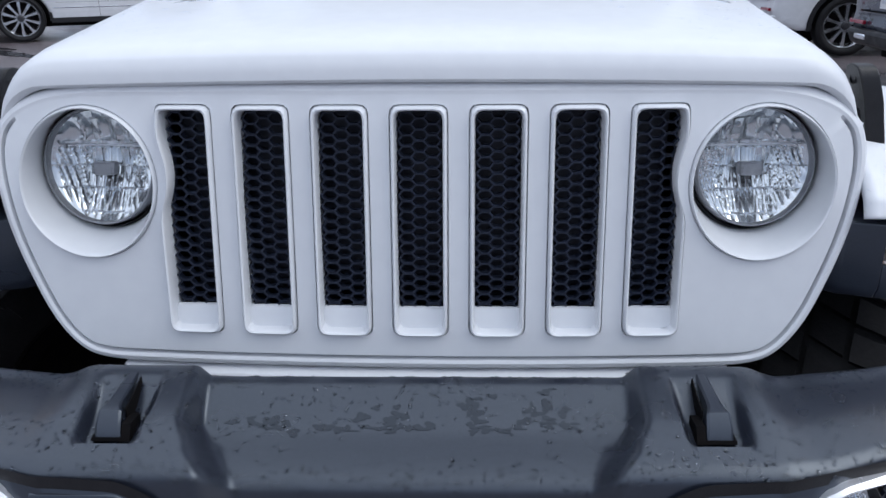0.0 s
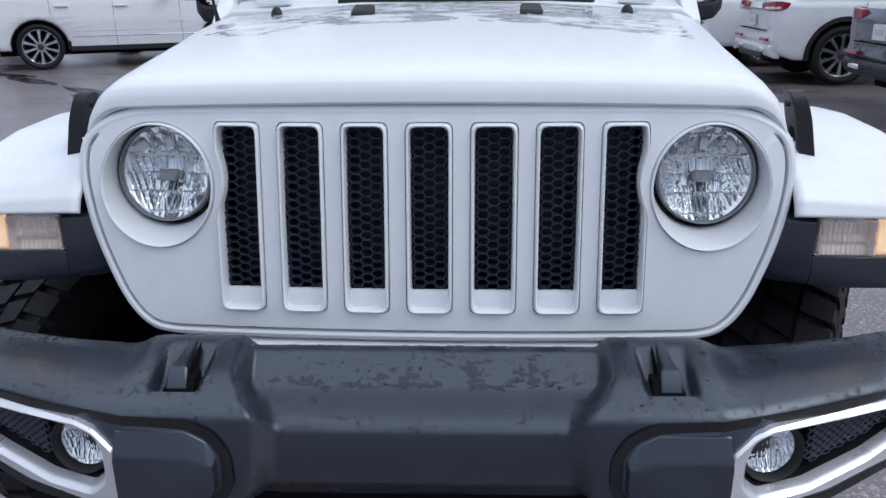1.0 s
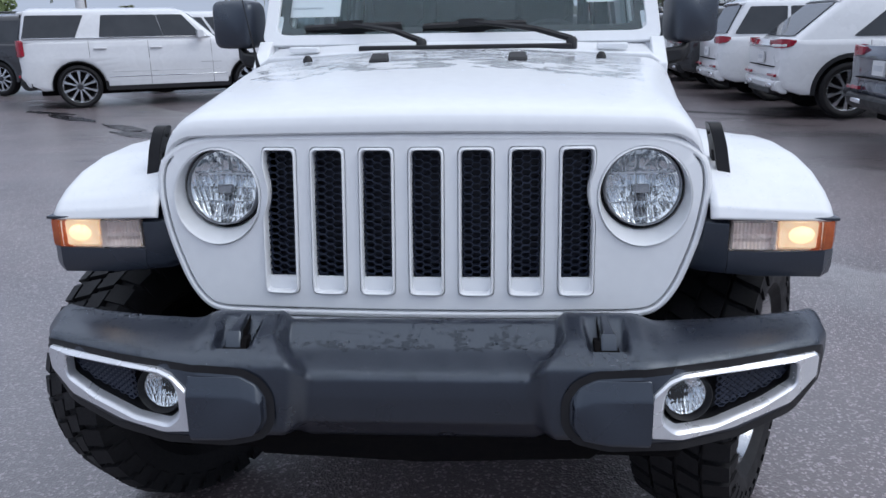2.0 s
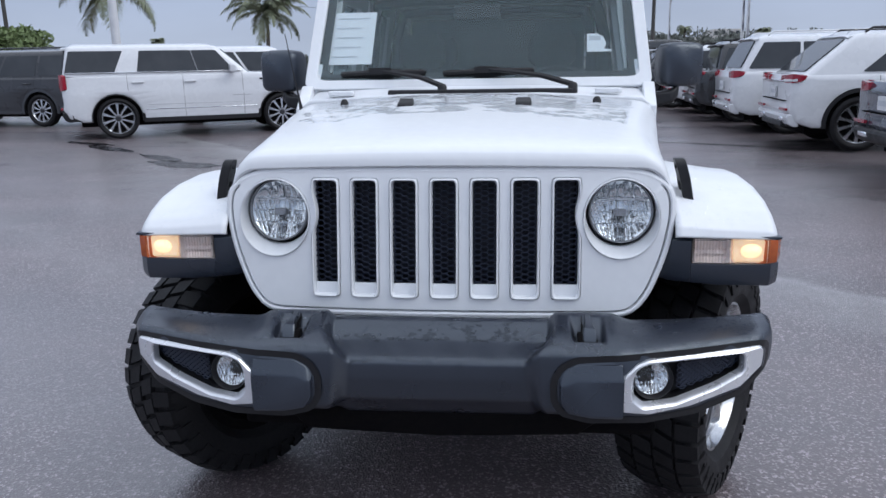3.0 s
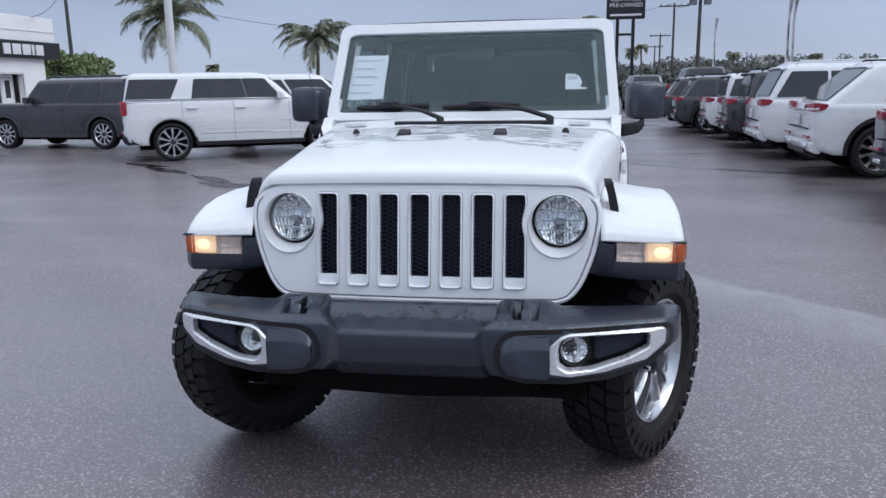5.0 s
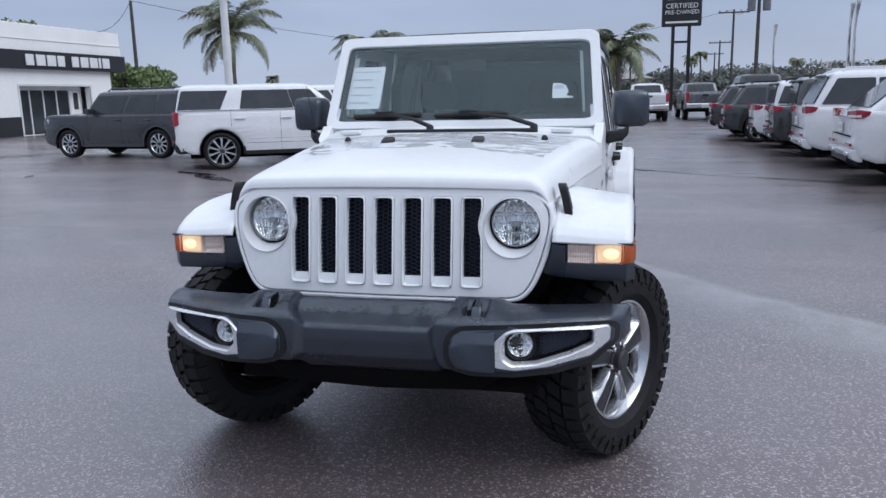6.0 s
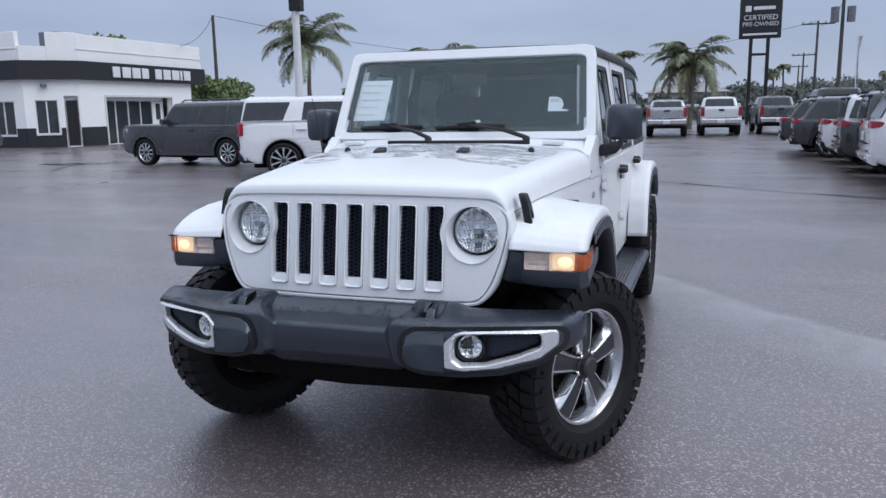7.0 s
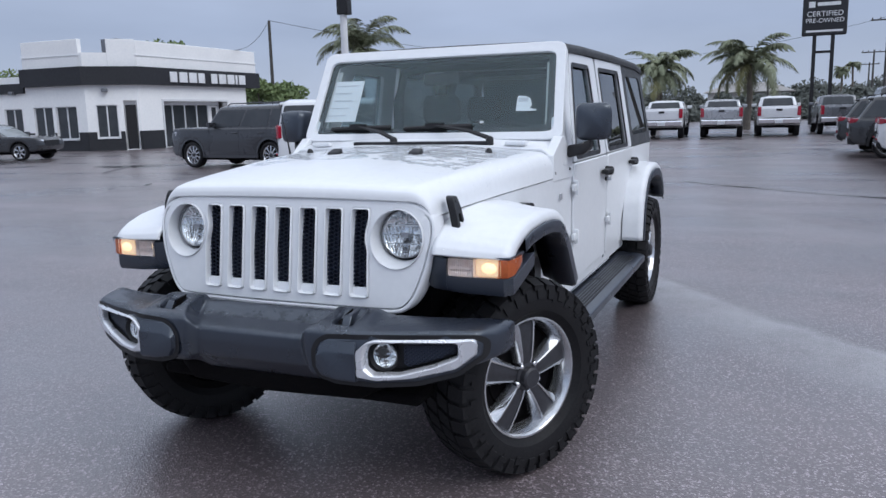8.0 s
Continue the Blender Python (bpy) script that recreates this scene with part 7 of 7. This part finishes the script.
part("entry_head", boxed(1.70, 6.95, -0.045, 0.02, 2.42, 2.52, m=WING_R), POLE_WHITE, ent)
# sign: a person's name, given as plain upright bars
for u, wd in ((2.02, 0.52), (2.72, 0.62), (3.48, 0.62), (4.24, 0.52), (5.32, 0.52), (6.00, 0.62), (6.76, 0.62), (7.50, 0.18), (7.82, 0.60)):
    part("sign_bar", boxed(u, u + wd, -0.36, -0.29, 3.40, 3.94, m=WING_R), SIGN_TEXT, fascia, "white raised sign bar", bevel=0.02)
for m, u in ((WING_L, -5.0), (WING_M, 0.75)):
    part("wall_light", boxed(u, u + 0.30, -0.28, 0.0, 2.88, 3.06, m=m), STEEL, SHOW, "grey wall flood light", bevel=0.03)
part("roof_unit", boxed(1.4, 2.9, 2.5, 3.6, 3.42, 5.75, m=WING_R), STEEL, SHOW, "grey rooftop unit")


# ---- poles, signs, lines ----
def polar(az, d, z=0.0, eye=(0.9, -2.2)):
    return (eye[0] + d * math.sin(radians(az)), eye[1] + d * math.cos(radians(az)), z)


bm = bmesh.new()
tube(bm, [(-14.3, 26.2, 0), (-14.3, 26.2, 7.5)], [0.17, 0.13], sides=12)
lampost = tagged(part("lot_lamp_post", bm, POLE_WHITE, None), "tall white steel lot lamp post", "lamp post")
part("base", boxed(-14.6, -14.0, 25.9, 26.5, 0, 0.7), STUCCO, lampost, bevel=0.03)
part("lamp_head", boxed(-14.5, -14.0, 26.0, 26.4, 5.45, 6.3), BLACK, lampost, "dark box lamp head", bevel=0.04)


def utility_pole(az, d, h, arms=(), drum=False, eye=(0.9, -2.2)):
    x, y, _ = polar(az, d, eye=eye)
    bm = bmesh.new()
    tube(bm, [(x, y, 0), (x, y, h)], [0.17, 0.11], sides=8)
    p = tagged(part("utility_pole", bm, POLE_DARK, None), "dark wooden utility pole", "utility pole", "utility poles")
    for z, half in arms:
        part("cross_arm", boxed(x - half, x + half, y - 0.07, y + 0.07, z - 0.07, z + 0.07), POLE_DARK, p)
        for k in (-0.9, -0.45, 0.45, 0.9):
            b2 = bmesh.new()
            lathe(b2, [(z + 0.06, 0.05), (z + 0.25, 0.05), (z + 0.27, 0.0)], m=Matrix.Translation((x + half * k, y, 0)), steps=6, axis="z")
            part("insulator", b2, POLE_DARK, p)
    if drum:
        b2 = bmesh.new()
        for k in (-0.5, 0.5):
            lathe(b2, [(h - 1.6, 0.0), (h - 1.6, 0.27), (h - 0.6, 0.27), (h - 0.55, 0.0)], m=Matrix.Translation((x + k, y - 0.1, 0)), steps=10, axis="z")
        part("transformer", b2, STEEL, p)
    return Vector((x, y, h))


pl = utility_pole(-34.0, 62, 8.7)
p1 = utility_pole(7.2, 92, 9.9, ((9.6, 1.6),))
p2 = utility_pole(8.75, 60, 8.4, (), True)
utility_pole(6.4, 120, 8.3, ((8.0, 1.5),))
utility_pole(6.1, 150, 8.0, ((7.7, 1.5),))


def cable(a, b, sag, name="power_line"):
    bm = bmesh.new()
    pts = [Vector(a).lerp(Vector(b), i / 20) - Vector((0, 0, sag * 4 * (i / 20) * (1 - i / 20))) for i in range(21)]
    tube(bm, pts, 0.018, sides=4)
    return tagged(part(name, bm, CABLE, None), "thin black overhead line", "cable", "overhead lines")


cable(pl, polar(-8, 110, 8.0), 1.2)
cable(pl, (-27.1, 36.0, 5.34), 0.5)
cable(polar(-8, 110, 8.0), p1, 0.8)
cable(p1 - Vector((0, 0, 0.2)), p2 + Vector((0, 0, -0.2)), 0.8)

# pylon sign
px, py, _ = polar(3.1, 62, eye=(1.7, -2.2))
bm = boxed(px - 1.42, px + 1.42, py - 0.18, py + 0.18, 6.15, 9.6)
pyl = tagged(part("pylon_sign", bm, CHARCOAL, None, bevel=0.08), "tall black pylon sign on two posts", "sign")
for s in BOTH:
    part("post", boxed(px + s * 0.58 - 0.12, px + s * 0.58 + 0.12, py - 0.12, py + 0.12, 0, 6.2), BLACK, pyl)
part("crossbar", boxed(px - 0.58, px + 0.58, py - 0.08, py + 0.08, 4.95, 5.12), BLACK, pyl)


def lettering(text, size, at, material, parent, thick=0.02):
    cu = bpy.data.curves.new("lettering", "FONT")
    cu.body, cu.size, cu.align_x, cu.extrude = text, size, "CENTER", thick
    tmp = bpy.data.objects.new("tmp", cu)
    scene.collection.objects.link(tmp)
    me = bpy.data.meshes.new_from_object(tmp.evaluated_get(bpy.context.evaluated_depsgraph_get()))
    bpy.data.objects.remove(tmp)
    me.materials.append(material)
    ob = new("lettering", me)
    ob.parent = parent
    ob.matrix_basis = pose(*at, 90, 0, 0)
    return ob


lettering("CERTIFIED", 0.50, (px, py - 0.22, 7.45), SIGN_TEXT, pyl)
lettering("PRE-OWNED", 0.42, (px, py - 0.22, 7.02), SIGN_TEXT, pyl)
part("sign_line", boxed(px - 1.15, px + 1.15, py - 0.21, py - 0.17, 6.38, 6.52), SIGN_TEXT, pyl)
part("sign_badge", boxed(px - 1.05, px - 0.65, py - 0.21, py - 0.17, 8.05, 8.45), SIGN_TEXT, pyl, bevel=0.1)
part("sign_line", boxed(px - 0.5, px + 0.95, py - 0.21, py - 0.17, 8.15, 8.38), SIGN_TEXT, pyl)

# feather flags and lamp posts on the right
for az, d, h in ((9.75, 58, 5.7), (14.5, 44, 5.6), (14.2, 45, 5.6)):
    x, y, _ = polar(az, d)
    bm = bmesh.new()
    tube(bm, [(x, y, 0), (x, y, h)], 0.03, sides=6)
    f = tagged(part("feather_flag", bm, POLE_WHITE, None), "tall narrow feather flag hanging limp", "flag", "feather flags")
    bm = bmesh.new()
    sheet(bm, lambda u, v: (x + (0.02 + 0.22 * v) * (1 - 0.6 * u) * (0.7 + 0.3 * math.sin(u * 9 + v * 2)), y + 0.06 * math.sin(u * 14), h - (h - 1.0) * u), 30, 4)
    part("flag_cloth", bm, FLAG, f, solid=0.01)
x, y, _ = polar(-0.1, 75, eye=(1.7, -2.2))
bm = bmesh.new()
tube(bm, [(x, y, 0), (x, y, 5.6)], 0.09, sides=8)
q = tagged(part("street_lamp", bm, POLE_DARK, None), "dark street lamp post", "lamp post")
part("lamp_head", boxed(x - 0.5, x + 0.5, y - 0.2, y + 0.2, 5.5, 5.75), POLE_DARK, q, bevel=0.05)


# ---- plants ----
def palm(az, d, height, crown, seed, eye=(0.9, -2.2), droop=1.0):
    rng = random.Random(seed)
    x, y, _ = polar(az, d, eye=eye)
    bm = bmesh.new()
    pts = [(x + 0.06 * math.sin(i * 0.8 + seed), y, height * i / 10) for i in range(11)]
    tube(bm, pts, [0.24 - 0.012 * i + (0.03 if i > 8 else 0) for i in range(11)], sides=10)
    tree = tagged(part("palm_tree", bm, BARK, None), "palm tree with arching feathery fronds", "tree", "palm trees")
    top = Vector(pts[-1])
    green, dry = bmesh.new(), bmesh.new()
    for k in range(32):
        az2 = rng.uniform(0, 2 * math.pi)
        rise = rng.uniform(-0.22, 1.20)
        L = crown * rng.uniform(0.85, 1.15)
        dirh = Vector((math.cos(az2), math.sin(az2), 0))
        spine, p, ang = [], top.copy(), rise
        n = 14
        for i in range(n + 1):
            spine.append(p.copy())
            p = p + (dirh * math.cos(ang) + Vector((0, 0, math.sin(ang)))) * (L / n)
            ang -= droop * (0.105 + 0.07 * i / n * 2) * rng.uniform(0.8, 1.2)
        tgt = dry if rise < -0.15 and rng.random() < 0.6 else green
        tube(tgt, spine, [0.035 * (1 - i / (n + 1)) + 0.006 for i in range(n + 1)], sides=3, cap=False)
        side = dirh.cross(Vector((0, 0, 1)))
        for i in range(2, n + 1):
            for j in range(4):
                base = spine[i - 1].lerp(spine[i], j / 4)
                fwd = (spine[i] - spine[i - 1]).normalized()
                ll = L * 0.26 * math.sin(math.pi * (0.12 + 0.80 * (i + j / 4) / n)) * rng.uniform(0.8, 1.15)
                for s in BOTH:
                    tip = base + side * s * ll * rng.uniform(0.50, 0.8) + fwd * ll * 0.45 + Vector((0, 0, -ll * rng.uniform(0.20, 0.65)))
                    wv = fwd * 0.034
                    m2 = base.lerp(tip, 0.5) + Vector((0, 0, ll * 0.12))
                    vs = [tgt.verts.new(v) for v in (base - wv, base + wv, m2 + wv, tip, m2 - wv)]
                    tgt.faces.new(vs)
    part("crown", green, FROND, tree, "green arching fronds", sharp=180)
    part("dry_fronds", dry, FROND_DRY, tree, "yellowed hanging fronds", sharp=180)
    return tree


palm(-27.6, 68, 7.0, 5.0, 1, droop=0.78)
palm(-17.9, 78, 5.9, 4.3, 2, droop=0.76)
palm(-7.2, 54, 3.95, 2.8, 3, eye=(1.735, -2.24), droop=0.76)
palm(-1.3, 52, 4.0, 3.35, 4, eye=(1.735, -2.24), droop=0.76)


def leafy(bm, c, r, n, rng, size, flat=0.7):
    for _ in range(n):
        a, b, q = rng.uniform(0, 2 * math.pi), rng.uniform(-1, 1), rng.uniform(0.45, 1.05)
        s = math.sqrt(1 - b * b)
        p = Vector(c) + Vector((s * math.cos(a), s * math.sin(a), b * flat)) * r * q
        u = Vector((rng.uniform(-1, 1), rng.uniform(-1, 1), rng.uniform(-1, 1))).normalized() * size * rng.uniform(0.6, 1.3)
        v = u.orthogonal().normalized() * size * 0.6
        bm.faces.new([bm.verts.new(k) for k in (p - u, p + v, p + u, p - v)])


def broadleaf(az, d, height, spread, seed, eye=(0.9, -2.2), material=LEAF, label="green leafy tree behind the lot"):
    rng = random.Random(seed)
    x, y, _ = polar(az, d, eye=eye)
    bm = bmesh.new()
    tube(bm, [(x, y, 0), (x + 0.1, y, height * 0.35), (x, y, height * 0.6)], [0.25, 0.18, 0.10], sides=8)
    tips = []
    for k in range(7):
        a = 2 * math.pi * k / 7 + rng.uniform(-0.3, 0.3)
        t = Vector((x + spread * 0.6 * math.cos(a), y + spread * 0.6 * math.sin(a), height * rng.uniform(0.5, 0.9)))
        tips.append(t)
        tube(bm, [(x, y, height * 0.3), Vector((x, y, height * 0.3)).lerp(t, 0.6) + Vector((0, 0, 0.2)), t], [0.10, 0.06, 0.02], sides=5)
    tree = tagged(part("tree", bm, BARK, None), label, "tree")
    leaves = bmesh.new()
    for t in tips + [Vector((x, y, height * 0.85))] + [Vector((x + rng.uniform(-1, 1) * spread * 0.7, y + rng.uniform(-1, 1) * spread * 0.5, height * rng.uniform(0.3, 0.8))) for _ in range(9)]:
        leafy(leaves, t, spread * rng.uniform(0.25, 0.45), 170, rng, 0.16)
    part("crown", leaves, material, tree, "uneven crown of small leaves", sharp=180)


broadleaf(-34.9, 60, 4.6, 1.9, 11)
broadleaf(-33.0, 62, 4.4, 2.0, 12)
broadleaf(-42.2, 58, 7.4, 2.1, 13, eye=(1.735, -2.24))
broadleaf(-52.5, 70, 5.6, 3.0, 14, eye=(1.735, -2.24))


def far_woods(name, rows, seed, size, label):
    rng = random.Random(seed)
    bm = bmesh.new()
    for az0, az1, d, h, step in rows:
        az = az0
        while az < az1:
            x, y, _ = polar(az, d * rng.uniform(0.93, 1.07))
            hh = h * rng.uniform(0.55, 1.15)
            r = hh * rng.uniform(0.30, 0.50)
            leafy(bm, (x, y, hh * 0.62), r, 420, rng, size, 0.95)
            leafy(bm, (x + r * 0.4, y, hh * 0.25), r * 1.3, 380, rng, size, 0.7)
            az += step * rng.uniform(0.6, 1.4)
    ob = part(name, bm, LEAF_HAZED, None, sharp=180)
    return tagged(ob, label, "trees", "", "stuff")


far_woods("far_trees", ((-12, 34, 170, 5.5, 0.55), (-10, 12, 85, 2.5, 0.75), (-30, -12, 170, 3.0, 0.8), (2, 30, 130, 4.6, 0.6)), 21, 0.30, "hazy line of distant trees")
# a few thin distant palms over the tree line
for k, (az, d, h) in enumerate(((4.6, 140, 6.5), (5.2, 150, 7.6), (11.3, 150, 6.0), (-25.0, 150, 5.2), (16.3, 160, 5.5))):
    palm(az, d, h, 1.8, 40 + k)

# distant buildings
def far_block(name, az, d, w, h, dep, material, label, rows=0, cols=0):
    x, y, _ = polar(az, d)
    ob = tagged(part(name, boxed(x - w / 2, x + w / 2, y, y + dep, 0, h), material, None, bevel=0.05), label, "building")
    for i in range(cols):
        for j in range(rows):
            a = x - w / 2 + w * (i + 0.25) / cols
            z = h * (j + 0.3) / rows
            part("window", boxed(a, a + w * 0.5 / cols, y - 0.05, y + 0.05, z, z + h * 0.45 / rows), PRIVACY, ob)
    return ob


far_block("office_block", 14.1, 200, 6.5, 7.2, 8, BEIGE, "beige concrete tower beyond the lot", 4, 4)
far_block("office_block", 12.9, 205, 5.0, 5.6, 8, BEIGE, "beige low tower beyond the lot", 3, 3)
hx, hy, _ = polar(-1.2, 92, eye=(1.735, -2.24))
house = tagged(part("house", boxed(hx - 4.4, hx + 4.0, hy, hy + 8, 0, 2.9), BEIGE, None), "pale house with a hipped roof behind the palms", "building")
bm = bmesh.new()
loft(bm, [[(hx - 4.9, hy - 0.5, 2.9), (hx + 4.5, hy - 0.5, 2.9), (hx + 4.5, hy + 8.5, 2.9), (hx - 4.9, hy + 8.5, 2.9)], [(hx - 2.2, hy + 3.5, 4.0), (hx + 1.8, hy + 3.5, 4.0), (hx + 1.8, hy + 4.5, 4.0), (hx - 2.2, hy + 4.5, 4.0)]])
part("roof", bm, TILE_ROOF, house)
for k in range(4):
    part("window", boxed(hx - 3.6 + 2.0 * k, hx - 2.7 + 2.0 * k, hy - 0.04, hy + 0.05, 1.1, 2.2), PRIVACY, house)


# ---- rain on the vehicle ----
def drop(bm, p, nrm, r, rng, flat=0.45):
    """A small flattened bead of water on a surface."""
    u = nrm.orthogonal().normalized()
    v = nrm.cross(u)
    a0, el = rng.uniform(0, 6.28), rng.uniform(0.75, 1.35)
    ring = [[bm.verts.new(p + (u * math.cos(a0 + t) * el + v * math.sin(a0 + t)) * r * k + nrm * h * r) for t in [2 * math.pi * i / 7 for i in range(7)]] for k, h in ((1.0, -0.05), (0.72, flat * 0.75))]
    top = bm.verts.new(p + nrm * r * flat)
    for i in range(7):
        q = (i + 1) % 7
        bm.faces.new((ring[0][i], ring[0][q], ring[1][q], ring[1][i]))
        bm.faces.new((ring[1][i], ring[1][q], top))


def on_vehicle(ob, label, seat=Matrix()):
    ob.matrix_world = JEEP.matrix_world @ seat
    return tagged(ob, label, "water", "", "stuff")


rng = random.Random(5)
bm = bmesh.new()


def bumper_at(x, t):
    """A place on the bumper's upper side; t from its rear edge, 0, to the top of its face, 4."""
    row = bumper_row(x)
    k = min(len(row) - 2, max(0, int((1 + t) * (len(row) - 1) / 10)))
    f = (1 + t) * (len(row) - 1) / 10 - k
    (y0, z0), (y1, z1) = row[k], row[k + 1]
    n = Vector((0, z1 - z0, -(y1 - y0))).normalized()
    return Vector((x, y0 + (y1 - y0) * f, z0 + (z1 - z0) * f)), -n if n.z < 0 else n


for _ in range(6000):
    x, t = rng.uniform(-0.86, 0.86), rng.uniform(0.4, 4.0)
    if noise.noise(Vector((x * 7, t * 1.5, 3.1))) - (0.15 if abs(x) < 0.30 and t < 2.6 else 0.0) < rng.uniform(-0.45, 0.25):
        continue
    p, n = bumper_at(x, t)
    drop(bm, p, n, rng.choice((0.0010, 0.0013, 0.0016, 0.0020, 0.0025, 0.0032)), rng)
on_vehicle(part("rain_drops", bm, WATER, None, sharp=180), "small rain drops beaded on the bumper", BUMPER_SET)

bm = bmesh.new()
for _ in range(5200):
    x, y = rng.uniform(-0.66, 0.66), 1.46 - 0.60 * abs(rng.gauss(0, 0.48))
    if y < 0.36 or abs(x) > along(HOOD, y)[0] - 0.10:
        continue
    dens = noise.noise(Vector((x * 5, y * 6, 0.7))) + 0.6 * noise.noise(Vector((x * 13, y * 14, 2.7)))
    if dens < rng.uniform(-0.25, 0.55) - 0.9 * max(0, y - 1.0):
        continue
    z = hood_z(x, y)
    dx, dy = (hood_z(x + 0.01, y) - hood_z(x - 0.01, y)) / 0.02, (hood_z(x, y + 0.01) - hood_z(x, y - 0.01)) / 0.02
    drop(bm, Vector((x, y, z)), Vector((-dx, -dy, 1)).normalized(), rng.choice((0.002, 0.003, 0.0045, 0.0065)), rng, 0.28)
on_vehicle(part("rain_drops", bm, WATER, None, sharp=180), "rain beads covering the rear of the hood")

bm = bmesh.new()
for _ in range(2600):
    y, k, side = rng.uniform(0.38, 1.44), rng.randrange(9, 20), rng.choice(BOTH)
    (x0, z0), (x1, z1) = hood_half(y)[k:k + 2]
    f = rng.random()
    x, z = x0 + (x1 - x0) * f, z0 + (z1 - z0) * f
    if noise.noise(Vector((x * 9 * side, y * 7, 1.2))) < rng.uniform(-0.5, 0.3):
        continue
    drop(bm, Vector((side * x, hood_y(x, y), z)), Vector((side * (z0 - z1), 0, x1 - x0)).normalized(), rng.choice((0.0014, 0.002, 0.0028)), rng, 0.40)
on_vehicle(part("rain_drops", bm, WATER_FILM, None, sharp=180), "fine rain beads along the hood's shoulders")

bm = bmesh.new()
for _ in range(1500):
    side, u, v = rng.choice(BOTH), rng.uniform(0.05, 0.62), rng.random()
    p, nrm = profile_frame(F_PROF, u)
    xi = max(0.638, along(SIDE_W, max(0.42, p.x)) - 0.005)
    q = p + nrm * 0.034 * (1 - v) ** 1.3
    if noise.noise(Vector((v * 4, u * 12, 3.3 * side))) < rng.uniform(-0.5, 0.3):
        continue
    drop(bm, Vector((side * (xi + (0.885 - xi) * v), q.x, q.y)), Vector((0, nrm.x, nrm.y)).normalized(), rng.choice((0.0014, 0.002, 0.003)), rng, 0.40)
on_vehicle(part("rain_drops", bm, WATER_FILM, None, sharp=180), "fine rain beads on the front fenders")

# ragged rippled pools of rain on the rear of the hood: a thin sheet broken into islands
def rain_depth(x, y):
    w = along(HOOD, y)[0]
    edge = 0.74 + 0.05 * noise.noise(Vector((x * 3.0, 1.7, 0))) + 0.10 * (abs(x) < 0.42) * (1 - (x / 0.42) ** 2)
    reach = min(1.0, (y - edge) / 0.06) if y > edge else -1.0
    reach = min(reach, (w - 0.085 - abs(x)) / 0.03)
    f = noise.noise(Vector((x * 9, y * 14, 5.1))) + 0.8 * noise.noise(Vector((x * 24, y * 34, 2.3))) + 0.45 * noise.noise(Vector((x * 60, y * 70, 8.8)))
    f += 0.10 + 0.25 * (y > 1.05) - max(0.0, 0.9 - reach) * 1.2
    return 0.0014 * math.sqrt(f) * (1 + 0.5 * noise.noise(Vector((x * 75, y * 75, 4.4)))) if f > 0 else -1.0


bm = bmesh.new()
nx, ny = 330, 200
deep = {}
for i in range(nx + 1):
    for j in range(ny + 1):
        deep[i, j] = rain_depth(-0.68 + 1.36 * i / nx, 0.70 + 0.77 * j / ny)
wet = {}


def rain_vert(i, j):
    if (i, j) not in wet:
        x, y = -0.68 + 1.36 * i / nx, 0.70 + 0.77 * j / ny
        wet[i, j] = bm.verts.new((x, y, hood_z(x, y) + (deep[i, j] if deep[i, j] > 0 else -0.0006)))
    return wet[i, j]


for i in range(nx):
    for j in range(ny):
        cell = ((i, j), (i + 1, j), (i + 1, j + 1), (i, j + 1))
        if sum(deep[c] > 0 for c in cell) >= 2:
            bm.faces.new([rain_vert(*c) for c in cell])
on_vehicle(part("rain_pools", bm, WATER_FILM, None, sharp=180), "ragged rippled rain pools on the hood")

# broken wet smears along the middle of the bumper
bm = bmesh.new()
for cx, rx, t0, rt in ((-0.20, 0.055, 2.5, 0.12), (-0.10, 0.030, 2.6, 0.08), (-0.03, 0.030, 2.3, 0.30), (0.0, 0.06, 2.6, 0.10), (0.08, 0.03, 2.2, 0.30), (0.12, 0.06, 2.55, 0.12), (0.17, 0.04, 2.1, 0.30), (0.20, 0.03, 2.5, 0.15)):
    for _ in range(13):
        bx, bt = cx + rx * rng.gauss(0, 0.5), t0 - 0.5 + rt * rng.gauss(0, 0.5)
        wx, wt = rng.uniform(0.002, 0.010), rng.uniform(0.02, 0.09)
        ph = [rng.uniform(0, 6.28) for _ in range(3)]
        loop = []
        for i in range(14):
            a = 2 * math.pi * i / 14
            r = 1 + 0.25 * math.sin(2 * a + ph[0]) + 0.25 * math.sin(3 * a + ph[1])
            q, n = bumper_at(bx + wx * r * math.cos(a), bt + wt * r * math.sin(a))
            loop.append(bm.verts.new(q + n * rng.uniform(0.0006, 0.0007)))
        bm.faces.new(loop)
on_vehicle(part("wet_smears", bm, WET, None, sharp=180), "faint broken wet smears on the bumper", BUMPER_SET)
